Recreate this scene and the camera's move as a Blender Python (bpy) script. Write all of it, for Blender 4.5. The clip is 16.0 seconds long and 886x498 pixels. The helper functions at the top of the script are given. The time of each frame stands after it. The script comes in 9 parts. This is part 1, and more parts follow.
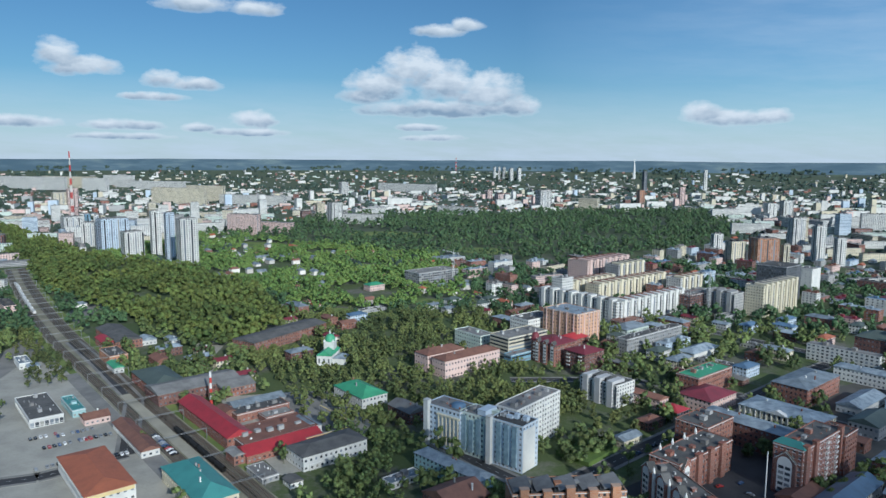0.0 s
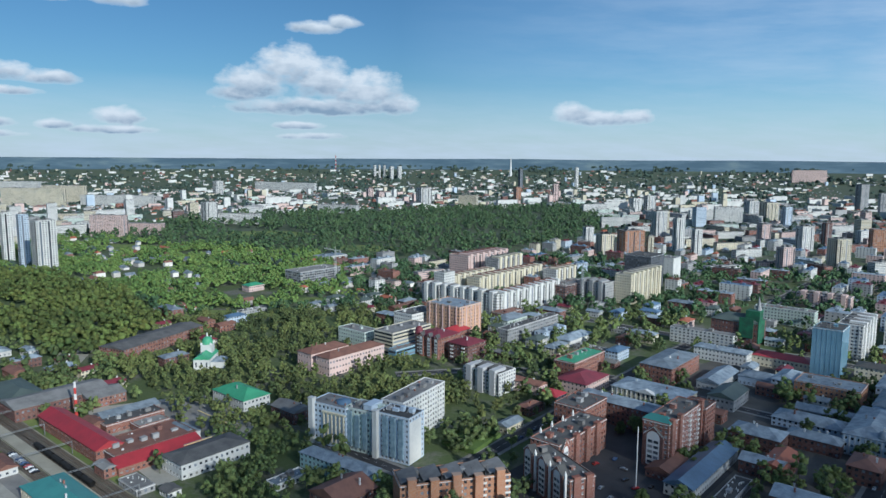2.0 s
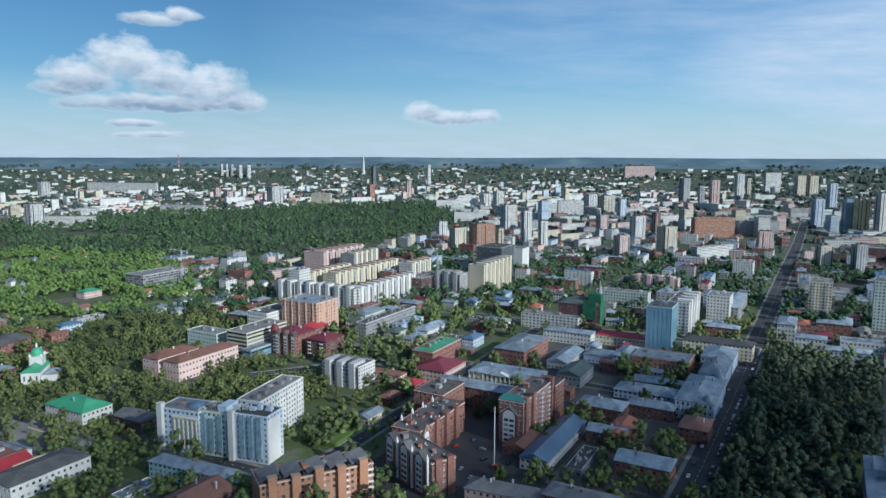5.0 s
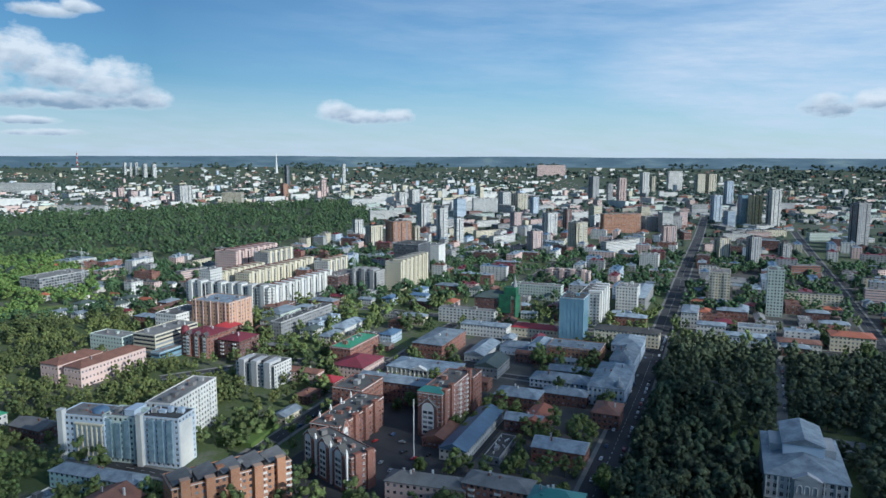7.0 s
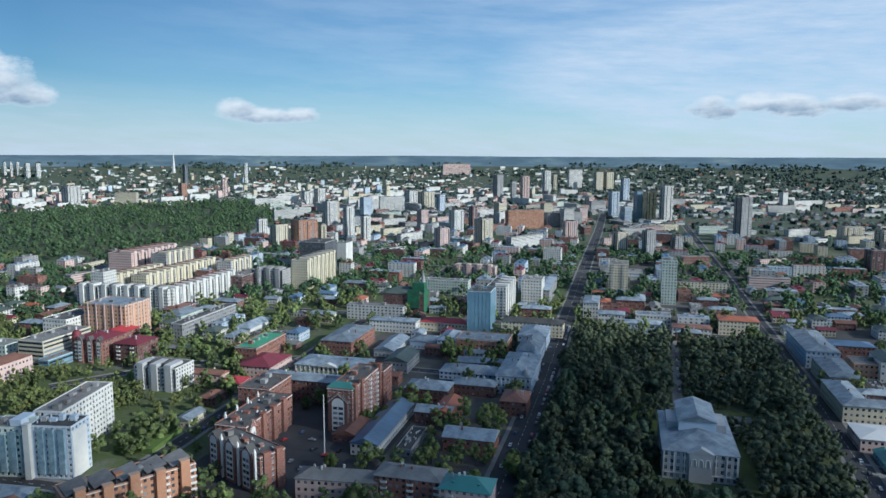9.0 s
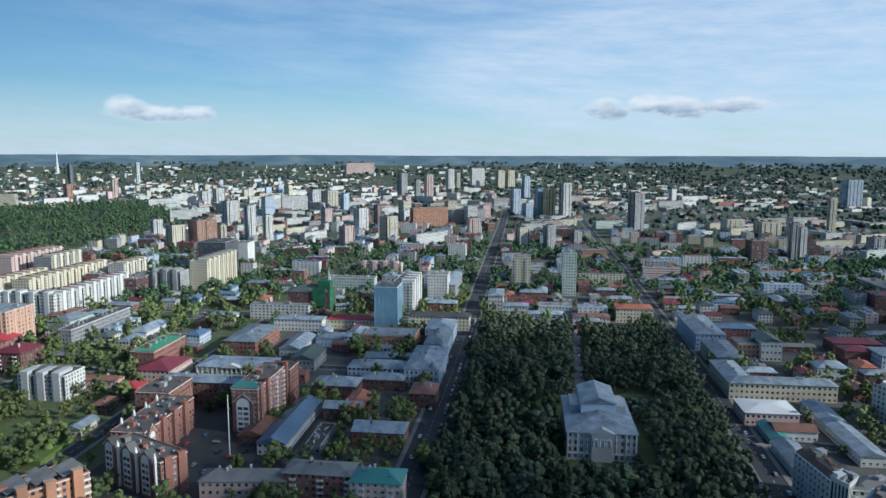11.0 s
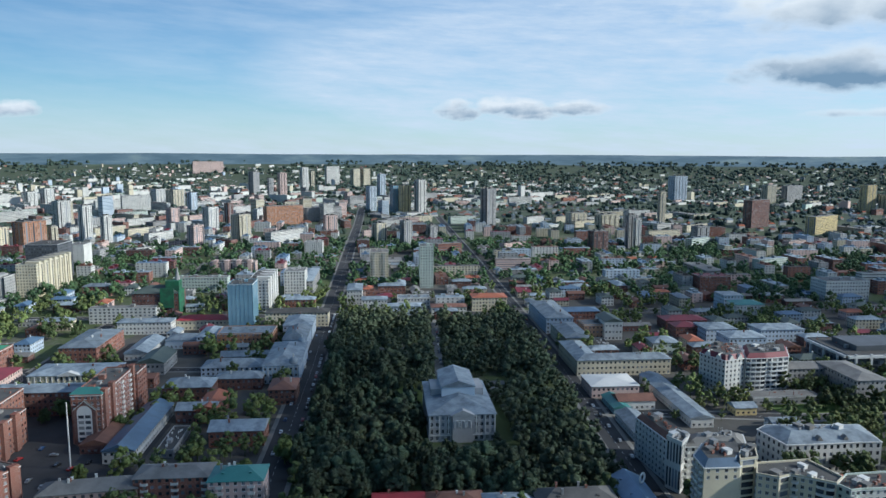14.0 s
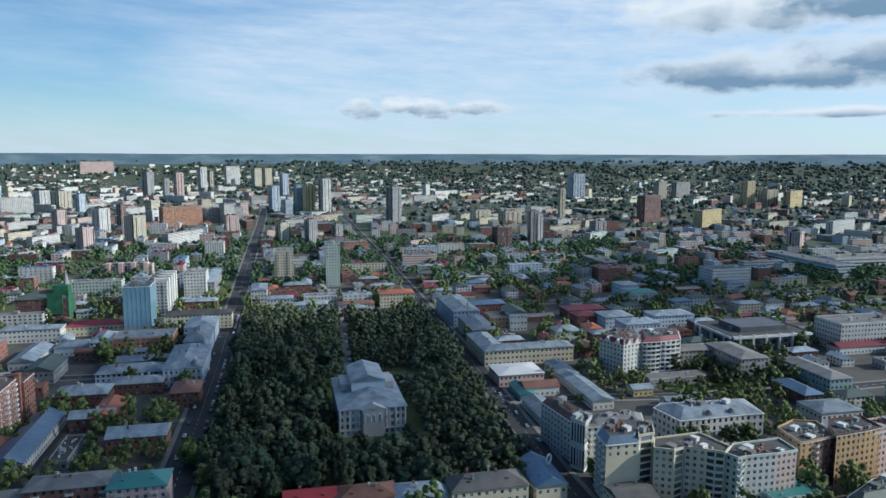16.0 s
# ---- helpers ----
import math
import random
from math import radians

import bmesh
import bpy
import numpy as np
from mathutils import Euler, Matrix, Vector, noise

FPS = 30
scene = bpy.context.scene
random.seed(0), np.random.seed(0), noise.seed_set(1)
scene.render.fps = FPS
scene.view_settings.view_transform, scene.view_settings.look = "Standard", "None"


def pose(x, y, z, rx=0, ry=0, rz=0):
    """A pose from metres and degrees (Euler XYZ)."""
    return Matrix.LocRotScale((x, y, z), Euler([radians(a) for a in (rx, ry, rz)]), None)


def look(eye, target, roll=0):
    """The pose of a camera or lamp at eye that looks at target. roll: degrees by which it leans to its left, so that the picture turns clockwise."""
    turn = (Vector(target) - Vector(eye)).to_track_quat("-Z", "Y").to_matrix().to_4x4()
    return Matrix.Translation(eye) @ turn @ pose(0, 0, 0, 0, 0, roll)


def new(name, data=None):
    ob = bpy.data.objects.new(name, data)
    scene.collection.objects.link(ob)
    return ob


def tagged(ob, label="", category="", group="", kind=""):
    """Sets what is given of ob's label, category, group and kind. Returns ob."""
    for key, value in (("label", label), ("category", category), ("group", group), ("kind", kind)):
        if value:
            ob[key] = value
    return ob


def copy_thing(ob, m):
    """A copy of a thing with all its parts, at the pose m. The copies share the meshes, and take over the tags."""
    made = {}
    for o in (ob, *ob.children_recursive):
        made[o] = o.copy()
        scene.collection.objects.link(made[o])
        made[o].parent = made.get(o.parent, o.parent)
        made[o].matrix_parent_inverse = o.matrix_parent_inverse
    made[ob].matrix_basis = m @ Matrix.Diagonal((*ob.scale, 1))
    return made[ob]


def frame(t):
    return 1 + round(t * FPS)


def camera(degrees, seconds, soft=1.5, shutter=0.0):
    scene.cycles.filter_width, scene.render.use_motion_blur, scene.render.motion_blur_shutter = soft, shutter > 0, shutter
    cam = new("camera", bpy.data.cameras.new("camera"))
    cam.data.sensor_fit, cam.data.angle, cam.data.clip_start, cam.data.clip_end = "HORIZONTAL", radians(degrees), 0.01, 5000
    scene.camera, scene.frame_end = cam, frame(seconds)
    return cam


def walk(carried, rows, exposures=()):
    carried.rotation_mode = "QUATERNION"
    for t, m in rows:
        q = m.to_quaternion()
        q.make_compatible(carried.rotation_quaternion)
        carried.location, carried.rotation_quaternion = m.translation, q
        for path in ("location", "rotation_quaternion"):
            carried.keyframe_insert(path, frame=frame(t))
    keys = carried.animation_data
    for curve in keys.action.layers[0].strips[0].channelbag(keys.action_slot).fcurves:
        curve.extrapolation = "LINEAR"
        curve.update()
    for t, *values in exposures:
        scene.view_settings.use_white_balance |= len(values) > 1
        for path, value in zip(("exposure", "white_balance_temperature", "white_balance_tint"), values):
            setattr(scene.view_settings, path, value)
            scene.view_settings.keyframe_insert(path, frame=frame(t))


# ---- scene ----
cam = camera(64.243, 16.0, 1.5)
PATH = [  # seconds, x, y, z, tilt, roll, heading
    (0.0, -0.02, 2.50, 181.25, -7.496, 0.299, -28.276),
    (0.5, 0.02, 2.31, 180.63, -7.493, 0.345, -25.750),
    (1.0, 0.06, 2.12, 179.96, -7.531, 0.331, -22.873),
    (1.5, 0.09, 1.94, 179.27, -7.544, 0.303, -20.548),
    (2.0, 0.12, 1.76, 178.54, -7.563, 0.302, -18.639),
    (2.5, 0.15, 1.58, 177.79, -7.595, 0.280, -16.701),
    (3.0, 0.17, 1.41, 177.01, -7.599, 0.246, -14.640),
    (3.5, 0.18, 1.24, 176.20, -7.625, 0.222, -12.561),
    (4.0, 0.18, 1.07, 175.37, -7.618, 0.195, -10.476),
    (6.5, 0.06, 0.19, 170.93, -7.650, 0.135, -1.839),
    (7.0, 0.00, 0.00, 170.00, -7.640, 0.198, 0.000),
    (7.5, -0.07, -0.19, 169.06, -7.677, 0.078, 1.871),
    (8.0, -0.16, -0.39, 168.11, -7.672, 0.148, 3.741),
    (8.5, -0.27, -0.60, 167.16, -7.654, 0.239, 5.652),
    (9.0, -0.39, -0.81, 166.20, -7.645, 0.205, 7.573),
    (11.5, -1.26, -2.05, 161.41, -7.661, 0.208, 17.291),
    (12.0, -1.49, -2.33, 160.47, -7.670, 0.276, 19.268),
    (12.5, -1.75, -2.63, 159.53, -7.673, 0.196, 21.202),
    (13.0, -2.03, -2.94, 158.61, -7.662, 0.242, 23.137),
    (13.5, -2.33, -3.28, 157.70, -7.662, 0.270, 25.070),
    (14.0, -2.66, -3.62, 156.80, -7.661, 0.240, 27.004),
    (14.5, -3.02, -3.99, 155.93, -7.668, 0.251, 28.960),
    (15.0, -3.40, -4.37, 155.07, -7.654, 0.282, 30.855),
    (15.5, -3.80, -4.78, 154.23, -7.638, 0.202, 32.783),
    (16.0, -4.24, -5.20, 153.41, -7.658, 0.110, 34.683),
]


def aim(x, y, z, tilt, roll, heading):
    """Heading clockwise from +y, tilt above the horizon, degrees."""
    return pose(x, y, z, 0, 0, -heading) @ pose(0, 0, 0, 90 + tilt) @ pose(0, 0, 0, 0, 0, roll)


walk(cam, [(t, aim(*row)) for t, *row in PATH], [(0.0, -0.33, 5400, 6), (4.0, -0.31, 5350, 6), (16.0, -0.15, 5600, 6)])


# ---- sky and sun ----
SUN_AZ, SUN_EL = 125.0, 25.0      # degrees, clockwise from +y
world = bpy.data.worlds.new("sky")
scene.world = world
world.use_nodes = True


class Nodes:
    """Short hand for wiring a node tree."""

    def __init__(self, tree):
        self.tree = tree

    def add(self, kind):
        return self.tree.nodes.new(kind)

    def link(self, a, b):
        if isinstance(a, bpy.types.NodeSocket):
            self.tree.links.new(a, b)
        else:
            b.default_value = a

    def math(self, op, a, b=0.0, c=0.0, clamp=False):
        n = self.add("ShaderNodeMath")
        n.operation, n.use_clamp = op, clamp
        for s, v in zip(n.inputs, (a, b, c)):
            self.link(v, s)
        return n.outputs[0]

    def ramp(self, fac, stops, mode="LINEAR"):
        n = self.add("ShaderNodeValToRGB")
        n.color_ramp.interpolation = mode
        while len(n.color_ramp.elements) < len(stops):
            n.color_ramp.elements.new(0.5)
        for e, (p, c) in zip(n.color_ramp.elements, stops):
            e.position = p
            e.color = (*c, 1) if isinstance(c, tuple) else (c, c, c, 1)
        self.link(fac, n.inputs[0])
        return n.outputs[0]

    def mix(self, fac, a, b, blend="MIX"):
        n = self.add("ShaderNodeMix")
        n.data_type, n.blend_type = "RGBA", blend
        for s, v in ((n.inputs[0], fac), (n.inputs[6], a), (n.inputs[7], b)):
            if isinstance(v, tuple) and len(v) == 3:
                v = (*v, 1)
            self.link(v, s)
        return n.outputs[2]

    def noise(self, vec, scale, detail=4.0, rough=0.55):
        n = self.add("ShaderNodeTexNoise")
        if vec is not None:
            self.link(vec, n.inputs["Vector"])
        n.inputs["Scale"].default_value = scale
        n.inputs["Detail"].default_value = detail
        n.inputs["Roughness"].default_value = rough
        return n.outputs["Fac"]


def build_sky():
    t = Nodes(world.node_tree)
    out = world.node_tree.nodes["World Output"]
    bg = world.node_tree.nodes["Background"]
    sky = t.add("ShaderNodeTexSky")
    sky.sky_type, sky.sun_disc = "NISHITA", False
    sky.sun_elevation, sky.sun_rotation = radians(SUN_EL), radians(SUN_AZ)
    sky.altitude, sky.air_density, sky.dust_density, sky.ozone_density = 200, 1.0, 0.25, 2.5
    co = t.add("ShaderNodeTexCoord").outputs["Generated"]
    sep = t.add("ShaderNodeSeparateXYZ")
    t.link(co, sep.inputs[0])
    x, y, z = sep.outputs
    az = t.math("MULTIPLY", t.math("ARCTAN2", x, y), 180 / math.pi)
    el = t.math("MULTIPLY", t.math("ARCSINE", z), 180 / math.pi)
    flat = t.add("ShaderNodeCombineXYZ")
    t.link(az, flat.inputs[0])
    t.link(t.math("MULTIPLY", el, 1.7), flat.inputs[1])
    puff = t.math("MULTIPLY_ADD", t.noise(flat.outputs[0], 0.6, 5.0, 0.55), 0.9, t.math("MULTIPLY", t.noise(flat.outputs[0], 2.2, 3.0, 0.5), 0.1))
    edge = t.math("MULTIPLY", t.math("SUBTRACT", puff, 0.46), 2.4)
    swell = t.math("MULTIPLY", t.math("SUBTRACT", t.noise(flat.outputs[0], 0.26, 5.0, 0.52), 0.5), 4.0)
    lobes = t.math("MULTIPLY", t.math("SUBTRACT", t.noise(flat.outputs[0], 0.55, 4.0, 0.5), 0.52), 1.7)
    # cumulus: heading, height, half width, half height in degrees, greyness
    cumulus = [(-30.9, 6.6, 2.45, 2.14, 0.0), (-33.4, 5.3, 2.76, 1.6, 0.15), (-28.1, 5.6, 2.67, 1.96, 0.05), (-24.8, 4.9, 2.94, 1.87, 0.05), (-22.6, 3.9, 1.87, 1.16, 0.15), (-34.8, 4.6, 1.96, 0.89, 0.3), 
               (-28.5, 3.6, 7.34, 0.89, 0.45), (-56.3, 6.8, 1.42, 1.33, 0.05), (-55.0, 6.1, 2.58, 0.98, 0.15), (-49.6, 5.4, 1.6, 0.8, 0.1), (-47.5, 5.2, 2.23, 0.67, 0.15), (-50.3, 4.2, 2.67, 0.4, 0.3), 
               (-43.2, 2.6, 1.87, 0.89, 0.1), (-43.5, 1.7, 3.11, 0.44, 0.3), (-26.5, 10.0, 1.42, 0.71, 0.1), (-28.5, 9.6, 2.58, 0.67, 0.2), (-8.6, 3.2, 1.6, 1.07, 0.05), (-6.2, 2.8, 3.56, 0.76, 0.15), 
               (-3.8, 2.9, 1.51, 0.76, 0.1), (-59.1, 2.2, 3.11, 0.58, 0.2), (-52.3, 2.1, 3.34, 0.53, 0.2), (-47.3, 11.0, 3.11, 0.89, 0.15), (-42.6, 10.8, 2.05, 0.76, 0.15), (-52.4, 1.3, 3.56, 0.36, 0.25), 
               (-30.3, 2.2, 2.23, 0.4, 0.2), (-29.0, 1.4, 2.67, 0.36, 0.25), (-47.2, 2.0, 1.33, 0.49, 0.15), (28.2, 3.3, 1.87, 1.07, 0.35), (31.0, 3.7, 1.78, 0.89, 0.1), (34.0, 3.2, 2.67, 0.89, 0.15), 
               (37.3, 3.5, 2.67, 0.8, 0.2), (33.1, 3.5, 2.67, 0.89, 0.2)]
    grey_bank = [(60.0, 5.7, 11.5, 1.9, .45), (68.0, 6.6, 8.0, 2.4, .45), (67.5, 11.0, 8.5, 3.6, .3), (80.0, 8.0, 10.0, 5.0, .5), (57.0, 10.2, 10.0, 2.4, -.2), (64.0, 2.9, 9.0, .5, .1)]
    cover, shade = 0.0, 0.0
    for n, (a0, e0, ra, re, grey) in enumerate(cumulus + grey_bank):
        soft = n >= len(cumulus)
        da = t.math("MULTIPLY", t.math("SUBTRACT", az, a0), 1 / ra)
        de = t.math("MULTIPLY", t.math("SUBTRACT", el, e0), 1 / re)
        low = t.math("MINIMUM", de, t.math("MULTIPLY", de, 1.5))
        body = t.math("SUBTRACT", 1.0, t.math("ADD", t.math("MULTIPLY", da, da), t.math("MULTIPLY", low, low)))
        m = t.math("MULTIPLY", t.math("ADD", t.math("ADD", body, 0.3), t.math("MULTIPLY", swell, 0.8)) if soft else t.math("ADD", body, edge), 1.0 if soft else 1.2, clamp=True)
        under = t.math("ADD", t.math("MULTIPLY_ADD", de, -0.9, grey + 0.34), t.math("MULTIPLY", swell, 0.35) if soft else lobes, clamp=True)
        shade = t.math("MAXIMUM", shade, t.math("MULTIPLY", t.math("MULTIPLY", m, under), 1.0 if soft else 0.85))
        cover = t.math("MAXIMUM", cover, m)
    # high thin streaks, thicker to the right of the tower cranes
    longv = t.add("ShaderNodeCombineXYZ")
    t.link(t.math("MULTIPLY", az, 0.16), longv.inputs[0])
    t.link(t.math("MULTIPLY_ADD", az, 0.05, el), longv.inputs[1])
    veil = t.noise(longv.outputs[0], 0.42, 6.0, 0.62)
    side = t.math("MULTIPLY", t.math("ADD", az, 22.0), 1 / 50, clamp=True)
    veil = t.math("MULTIPLY", t.math("SUBTRACT", veil, 0.40), 3.2, clamp=True)
    veil = t.math("MULTIPLY", t.math("MULTIPLY_ADD", veil, 0.6, 0.25), side)
    # a broad white sheet of high cloud round the bright half of the sky
    sa, se = t.math("MULTIPLY", t.math("SUBTRACT", az, 47.0), 1 / 40), t.math("MULTIPLY", t.math("SUBTRACT", el, 6.0), 1 / 7.5)
    broad = t.math("SUBTRACT", 1.0, t.math("ADD", t.math("MULTIPLY", sa, sa), t.math("MULTIPLY", se, se)), clamp=True)
    wisps = t.math("MULTIPLY", t.math("SUBTRACT", t.noise(longv.outputs[0], 0.9, 7.0, 0.68), 0.3), 1.9, clamp=True)
    veil = t.math("MAXIMUM", veil, t.math("MULTIPLY", t.math("MULTIPLY_ADD", wisps, 0.7, 0.42), t.math("MULTIPLY", broad, 2.4, clamp=True)))
    low_haze = t.math("MULTIPLY", t.math("SUBTRACT", 6.0, el), 0.165, clamp=True)
    strat = t.noise(longv.outputs[0], 1.3, 5.0, 0.6)
    low_haze = t.math("MULTIPLY", low_haze, t.math("MULTIPLY_ADD", strat, 0.8, 0.35))
    thin = t.math("MAXIMUM", veil, low_haze)
    white = t.mix(t.math("MULTIPLY", shade, 1.0), (12.9, 12.9, 12.6), (3.4, 4.9, 6.4))
    # clear northern blue to the left, brighter air towards the sun
    lit = t.math("MULTIPLY_ADD", side, 0.9, 1.0)
    tint = t.add("ShaderNodeCombineXYZ")
    for socket, k in zip(tint.inputs, (0.78, 1.0, 1.10)):
        t.link(t.math("MULTIPLY", lit, k), socket)
    clear = t.mix(1.0, sky.outputs[0], tint.outputs[0], "MULTIPLY")
    base = t.mix(thin, clear, (10.6, 11.4, 12.3))
    t.link(t.mix(cover, base, white), bg.inputs[0])
    bg.inputs[1].default_value = 0.072
    t.link(bg.outputs[0], out.inputs[0])


build_sky()
sun = new("sun", bpy.data.lights.new("sun", "SUN"))
sun.data.energy, sun.data.angle, sun.data.color = 5.0, radians(0.6), (1.0, 0.91, 0.76)
sun.matrix_world = look((math.sin(radians(SUN_AZ)) * 900, math.cos(radians(SUN_AZ)) * 900, math.tan(radians(SUN_EL)) * 900), (0, 0, 0))

# ---- materials ----
def material(name, base, other=None, grain=1.2, patch=0.06, rough=0.85, metal=0.0, bump=0.15, vary=0.0, stripe=None, island=0.0, spec=0.4):
    """Two scales of noise between two colours, bump, variation from piece to piece; stripe: (axis, spacing) of raised seams."""
    m = bpy.data.materials.new(name)
    m.use_nodes = True
    t = Nodes(m.node_tree)
    bsdf = m.node_tree.nodes["Principled BSDF"]
    co = t.add("ShaderNodeTexCoord").outputs["Object"]
    other = other or tuple(c * 0.72 for c in base)
    fine, wide = t.noise(co, grain, 5.0, 0.65), t.noise(co, patch, 4.0, 0.6)
    both = t.math("MULTIPLY_ADD", t.math("SUBTRACT", fine, 0.5), 0.9, t.ramp(wide, [(0.36, 0.0), (0.66, 1.0)]), clamp=True)
    col = t.mix(both, base, other)
    if vary:
        info = t.add("ShaderNodeObjectInfo").outputs["Random"]
        hsv = t.add("ShaderNodeHueSaturation")
        t.link(t.math("MULTIPLY_ADD", info, 2 * vary, 1 - vary), hsv.inputs["Value"])
        t.link(col, hsv.inputs["Color"])
        col = hsv.outputs[0]
    if island:
        info = t.add("ShaderNodeNewGeometry").outputs["Random Per Island"]
        hsv = t.add("ShaderNodeHueSaturation")
        t.link(t.math("MULTIPLY_ADD", info, 2 * island, 1 - island), hsv.inputs["Value"])
        t.link(t.math("MULTIPLY_ADD", info, 0.05 * island, 0.5 - 0.025 * island), hsv.inputs["Hue"])
        t.link(col, hsv.inputs["Color"])
        col = hsv.outputs[0]
    height = fine
    if stripe:
        sep = t.add("ShaderNodeSeparateXYZ")
        t.link(co, sep.inputs[0])
        pos = t.math("FRACT", t.math("MULTIPLY", sep.outputs[stripe[0]], 1 / stripe[1]))
        seam = t.math("LESS_THAN", pos, 0.12)
        height = t.math("MULTIPLY_ADD", seam, 0.8, t.math("MULTIPLY", fine, 0.5))
        col = t.mix(t.math("MULTIPLY", seam, 0.22), col, tuple(c * 0.55 for c in base))
    t.link(col, bsdf.inputs["Base Color"])
    bsdf.inputs["Roughness"].default_value = rough
    bsdf.inputs["Metallic"].default_value = metal
    bsdf.inputs["Specular IOR Level"].default_value = spec
    b = t.add("ShaderNodeBump")
    b.inputs["Strength"].default_value = min(1.0, bump * 2)
    b.inputs["Distance"].default_value = bump
    t.link(height, b.inputs["Height"])
    t.link(b.outputs[0], bsdf.inputs["Normal"])
    return m


def leaf_material(name, light, dark, grain=0.9, relief=1.0):
    m = bpy.data.materials.new(name)
    m.use_nodes = True
    t = Nodes(m.node_tree)
    bsdf = m.node_tree.nodes["Principled BSDF"]
    co = t.add("ShaderNodeTexCoord").outputs["Object"]
    fine, mid = t.noise(co, grain, 6.0, 0.75), t.noise(co, 0.12, 3.0, 0.6)
    stand = t.noise(co, 0.013, 3.0, 0.6)
    both = t.math("MULTIPLY_ADD", t.math("SUBTRACT", fine, 0.5), 1.5, t.math("MULTIPLY_ADD", t.math("SUBTRACT", stand, 0.5), 1.1, mid), clamp=True)
    col = t.mix(t.ramp(both, [(0.3, 0.0), (0.75, 1.0)]), dark, light)
    info = t.add("ShaderNodeObjectInfo").outputs["Random"]
    isl = t.add("ShaderNodeNewGeometry").outputs["Random Per Island"]
    hsv = t.add("ShaderNodeHueSaturation")
    t.link(t.math("MULTIPLY_ADD", info, 0.6, t.math("MULTIPLY_ADD", isl, 0.5, 0.45)), hsv.inputs["Value"])
    t.link(t.math("MULTIPLY_ADD", info, 0.04, t.math("MULTIPLY_ADD", isl, 0.035, 0.47)), hsv.inputs["Hue"])
    t.link(col, hsv.inputs["Color"])
    t.link(hsv.outputs[0], bsdf.inputs["Base Color"])
    bsdf.inputs["Roughness"].default_value = 0.75
    bsdf.inputs["Specular IOR Level"].default_value = 0.25
    b = t.add("ShaderNodeBump")
    b.inputs["Strength"].default_value = 1.0
    b.inputs["Distance"].default_value = relief
    t.link(fine, b.inputs["Height"])
    t.link(b.outputs[0], bsdf.inputs["Normal"])
    return m


def brick_material(name, base, other, mortar):
    """Brickwork whose courses follow the wall's height."""
    m = material(name, base, other, grain=0.9, patch=0.11, rough=0.9, bump=0.04)
    t = Nodes(m.node_tree)
    bsdf = m.node_tree.nodes["Principled BSDF"]
    co = t.add("ShaderNodeTexCoord").outputs["Object"]
    sep = t.add("ShaderNodeSeparateXYZ")
    t.link(co, sep.inputs[0])
    flat = t.add("ShaderNodeCombineXYZ")
    t.link(t.math("ADD", sep.outputs[0], sep.outputs[1]), flat.inputs[0])
    t.link(sep.outputs[2], flat.inputs[1])
    br = t.add("ShaderNodeTexBrick")
    t.link(flat.outputs[0], br.inputs["Vector"])
    br.inputs["Scale"].default_value = 1.0
    br.inputs["Brick Width"].default_value, br.inputs["Row Height"].default_value = 0.26, 0.077
    br.inputs["Mortar Size"].default_value = 0.01
    old = bsdf.inputs["Base Color"].links[0].from_socket
    t.link(t.mix(t.math("MULTIPLY", br.outputs["Fac"], 0.8), old, mortar), bsdf.inputs["Base Color"])
    return m


def glass_material(name, tint, rough=0.08):
    m = bpy.data.materials.new(name)
    m.use_nodes = True
    t = Nodes(m.node_tree)
    bsdf = m.node_tree.nodes["Principled BSDF"]
    isl = t.add("ShaderNodeNewGeometry").outputs["Random Per Island"]
    info = t.add("ShaderNodeObjectInfo").outputs["Random"]
    mixv = t.math("FRACT", t.math("ADD", isl, t.math("MULTIPLY", info, 7.31)))
    col = t.ramp(mixv, [(0.0, tuple(c * 0.5 for c in tint)), (0.6, tint), (0.86, tuple(min(1, c * 3 + 0.04) for c in tint)), (1.0, (0.3, 0.29, 0.26))])
    t.link(col, bsdf.inputs["Base Color"])
    bsdf.inputs["Roughness"].default_value = rough
    bsdf.inputs["Specular IOR Level"].default_value = 0.6
    return m


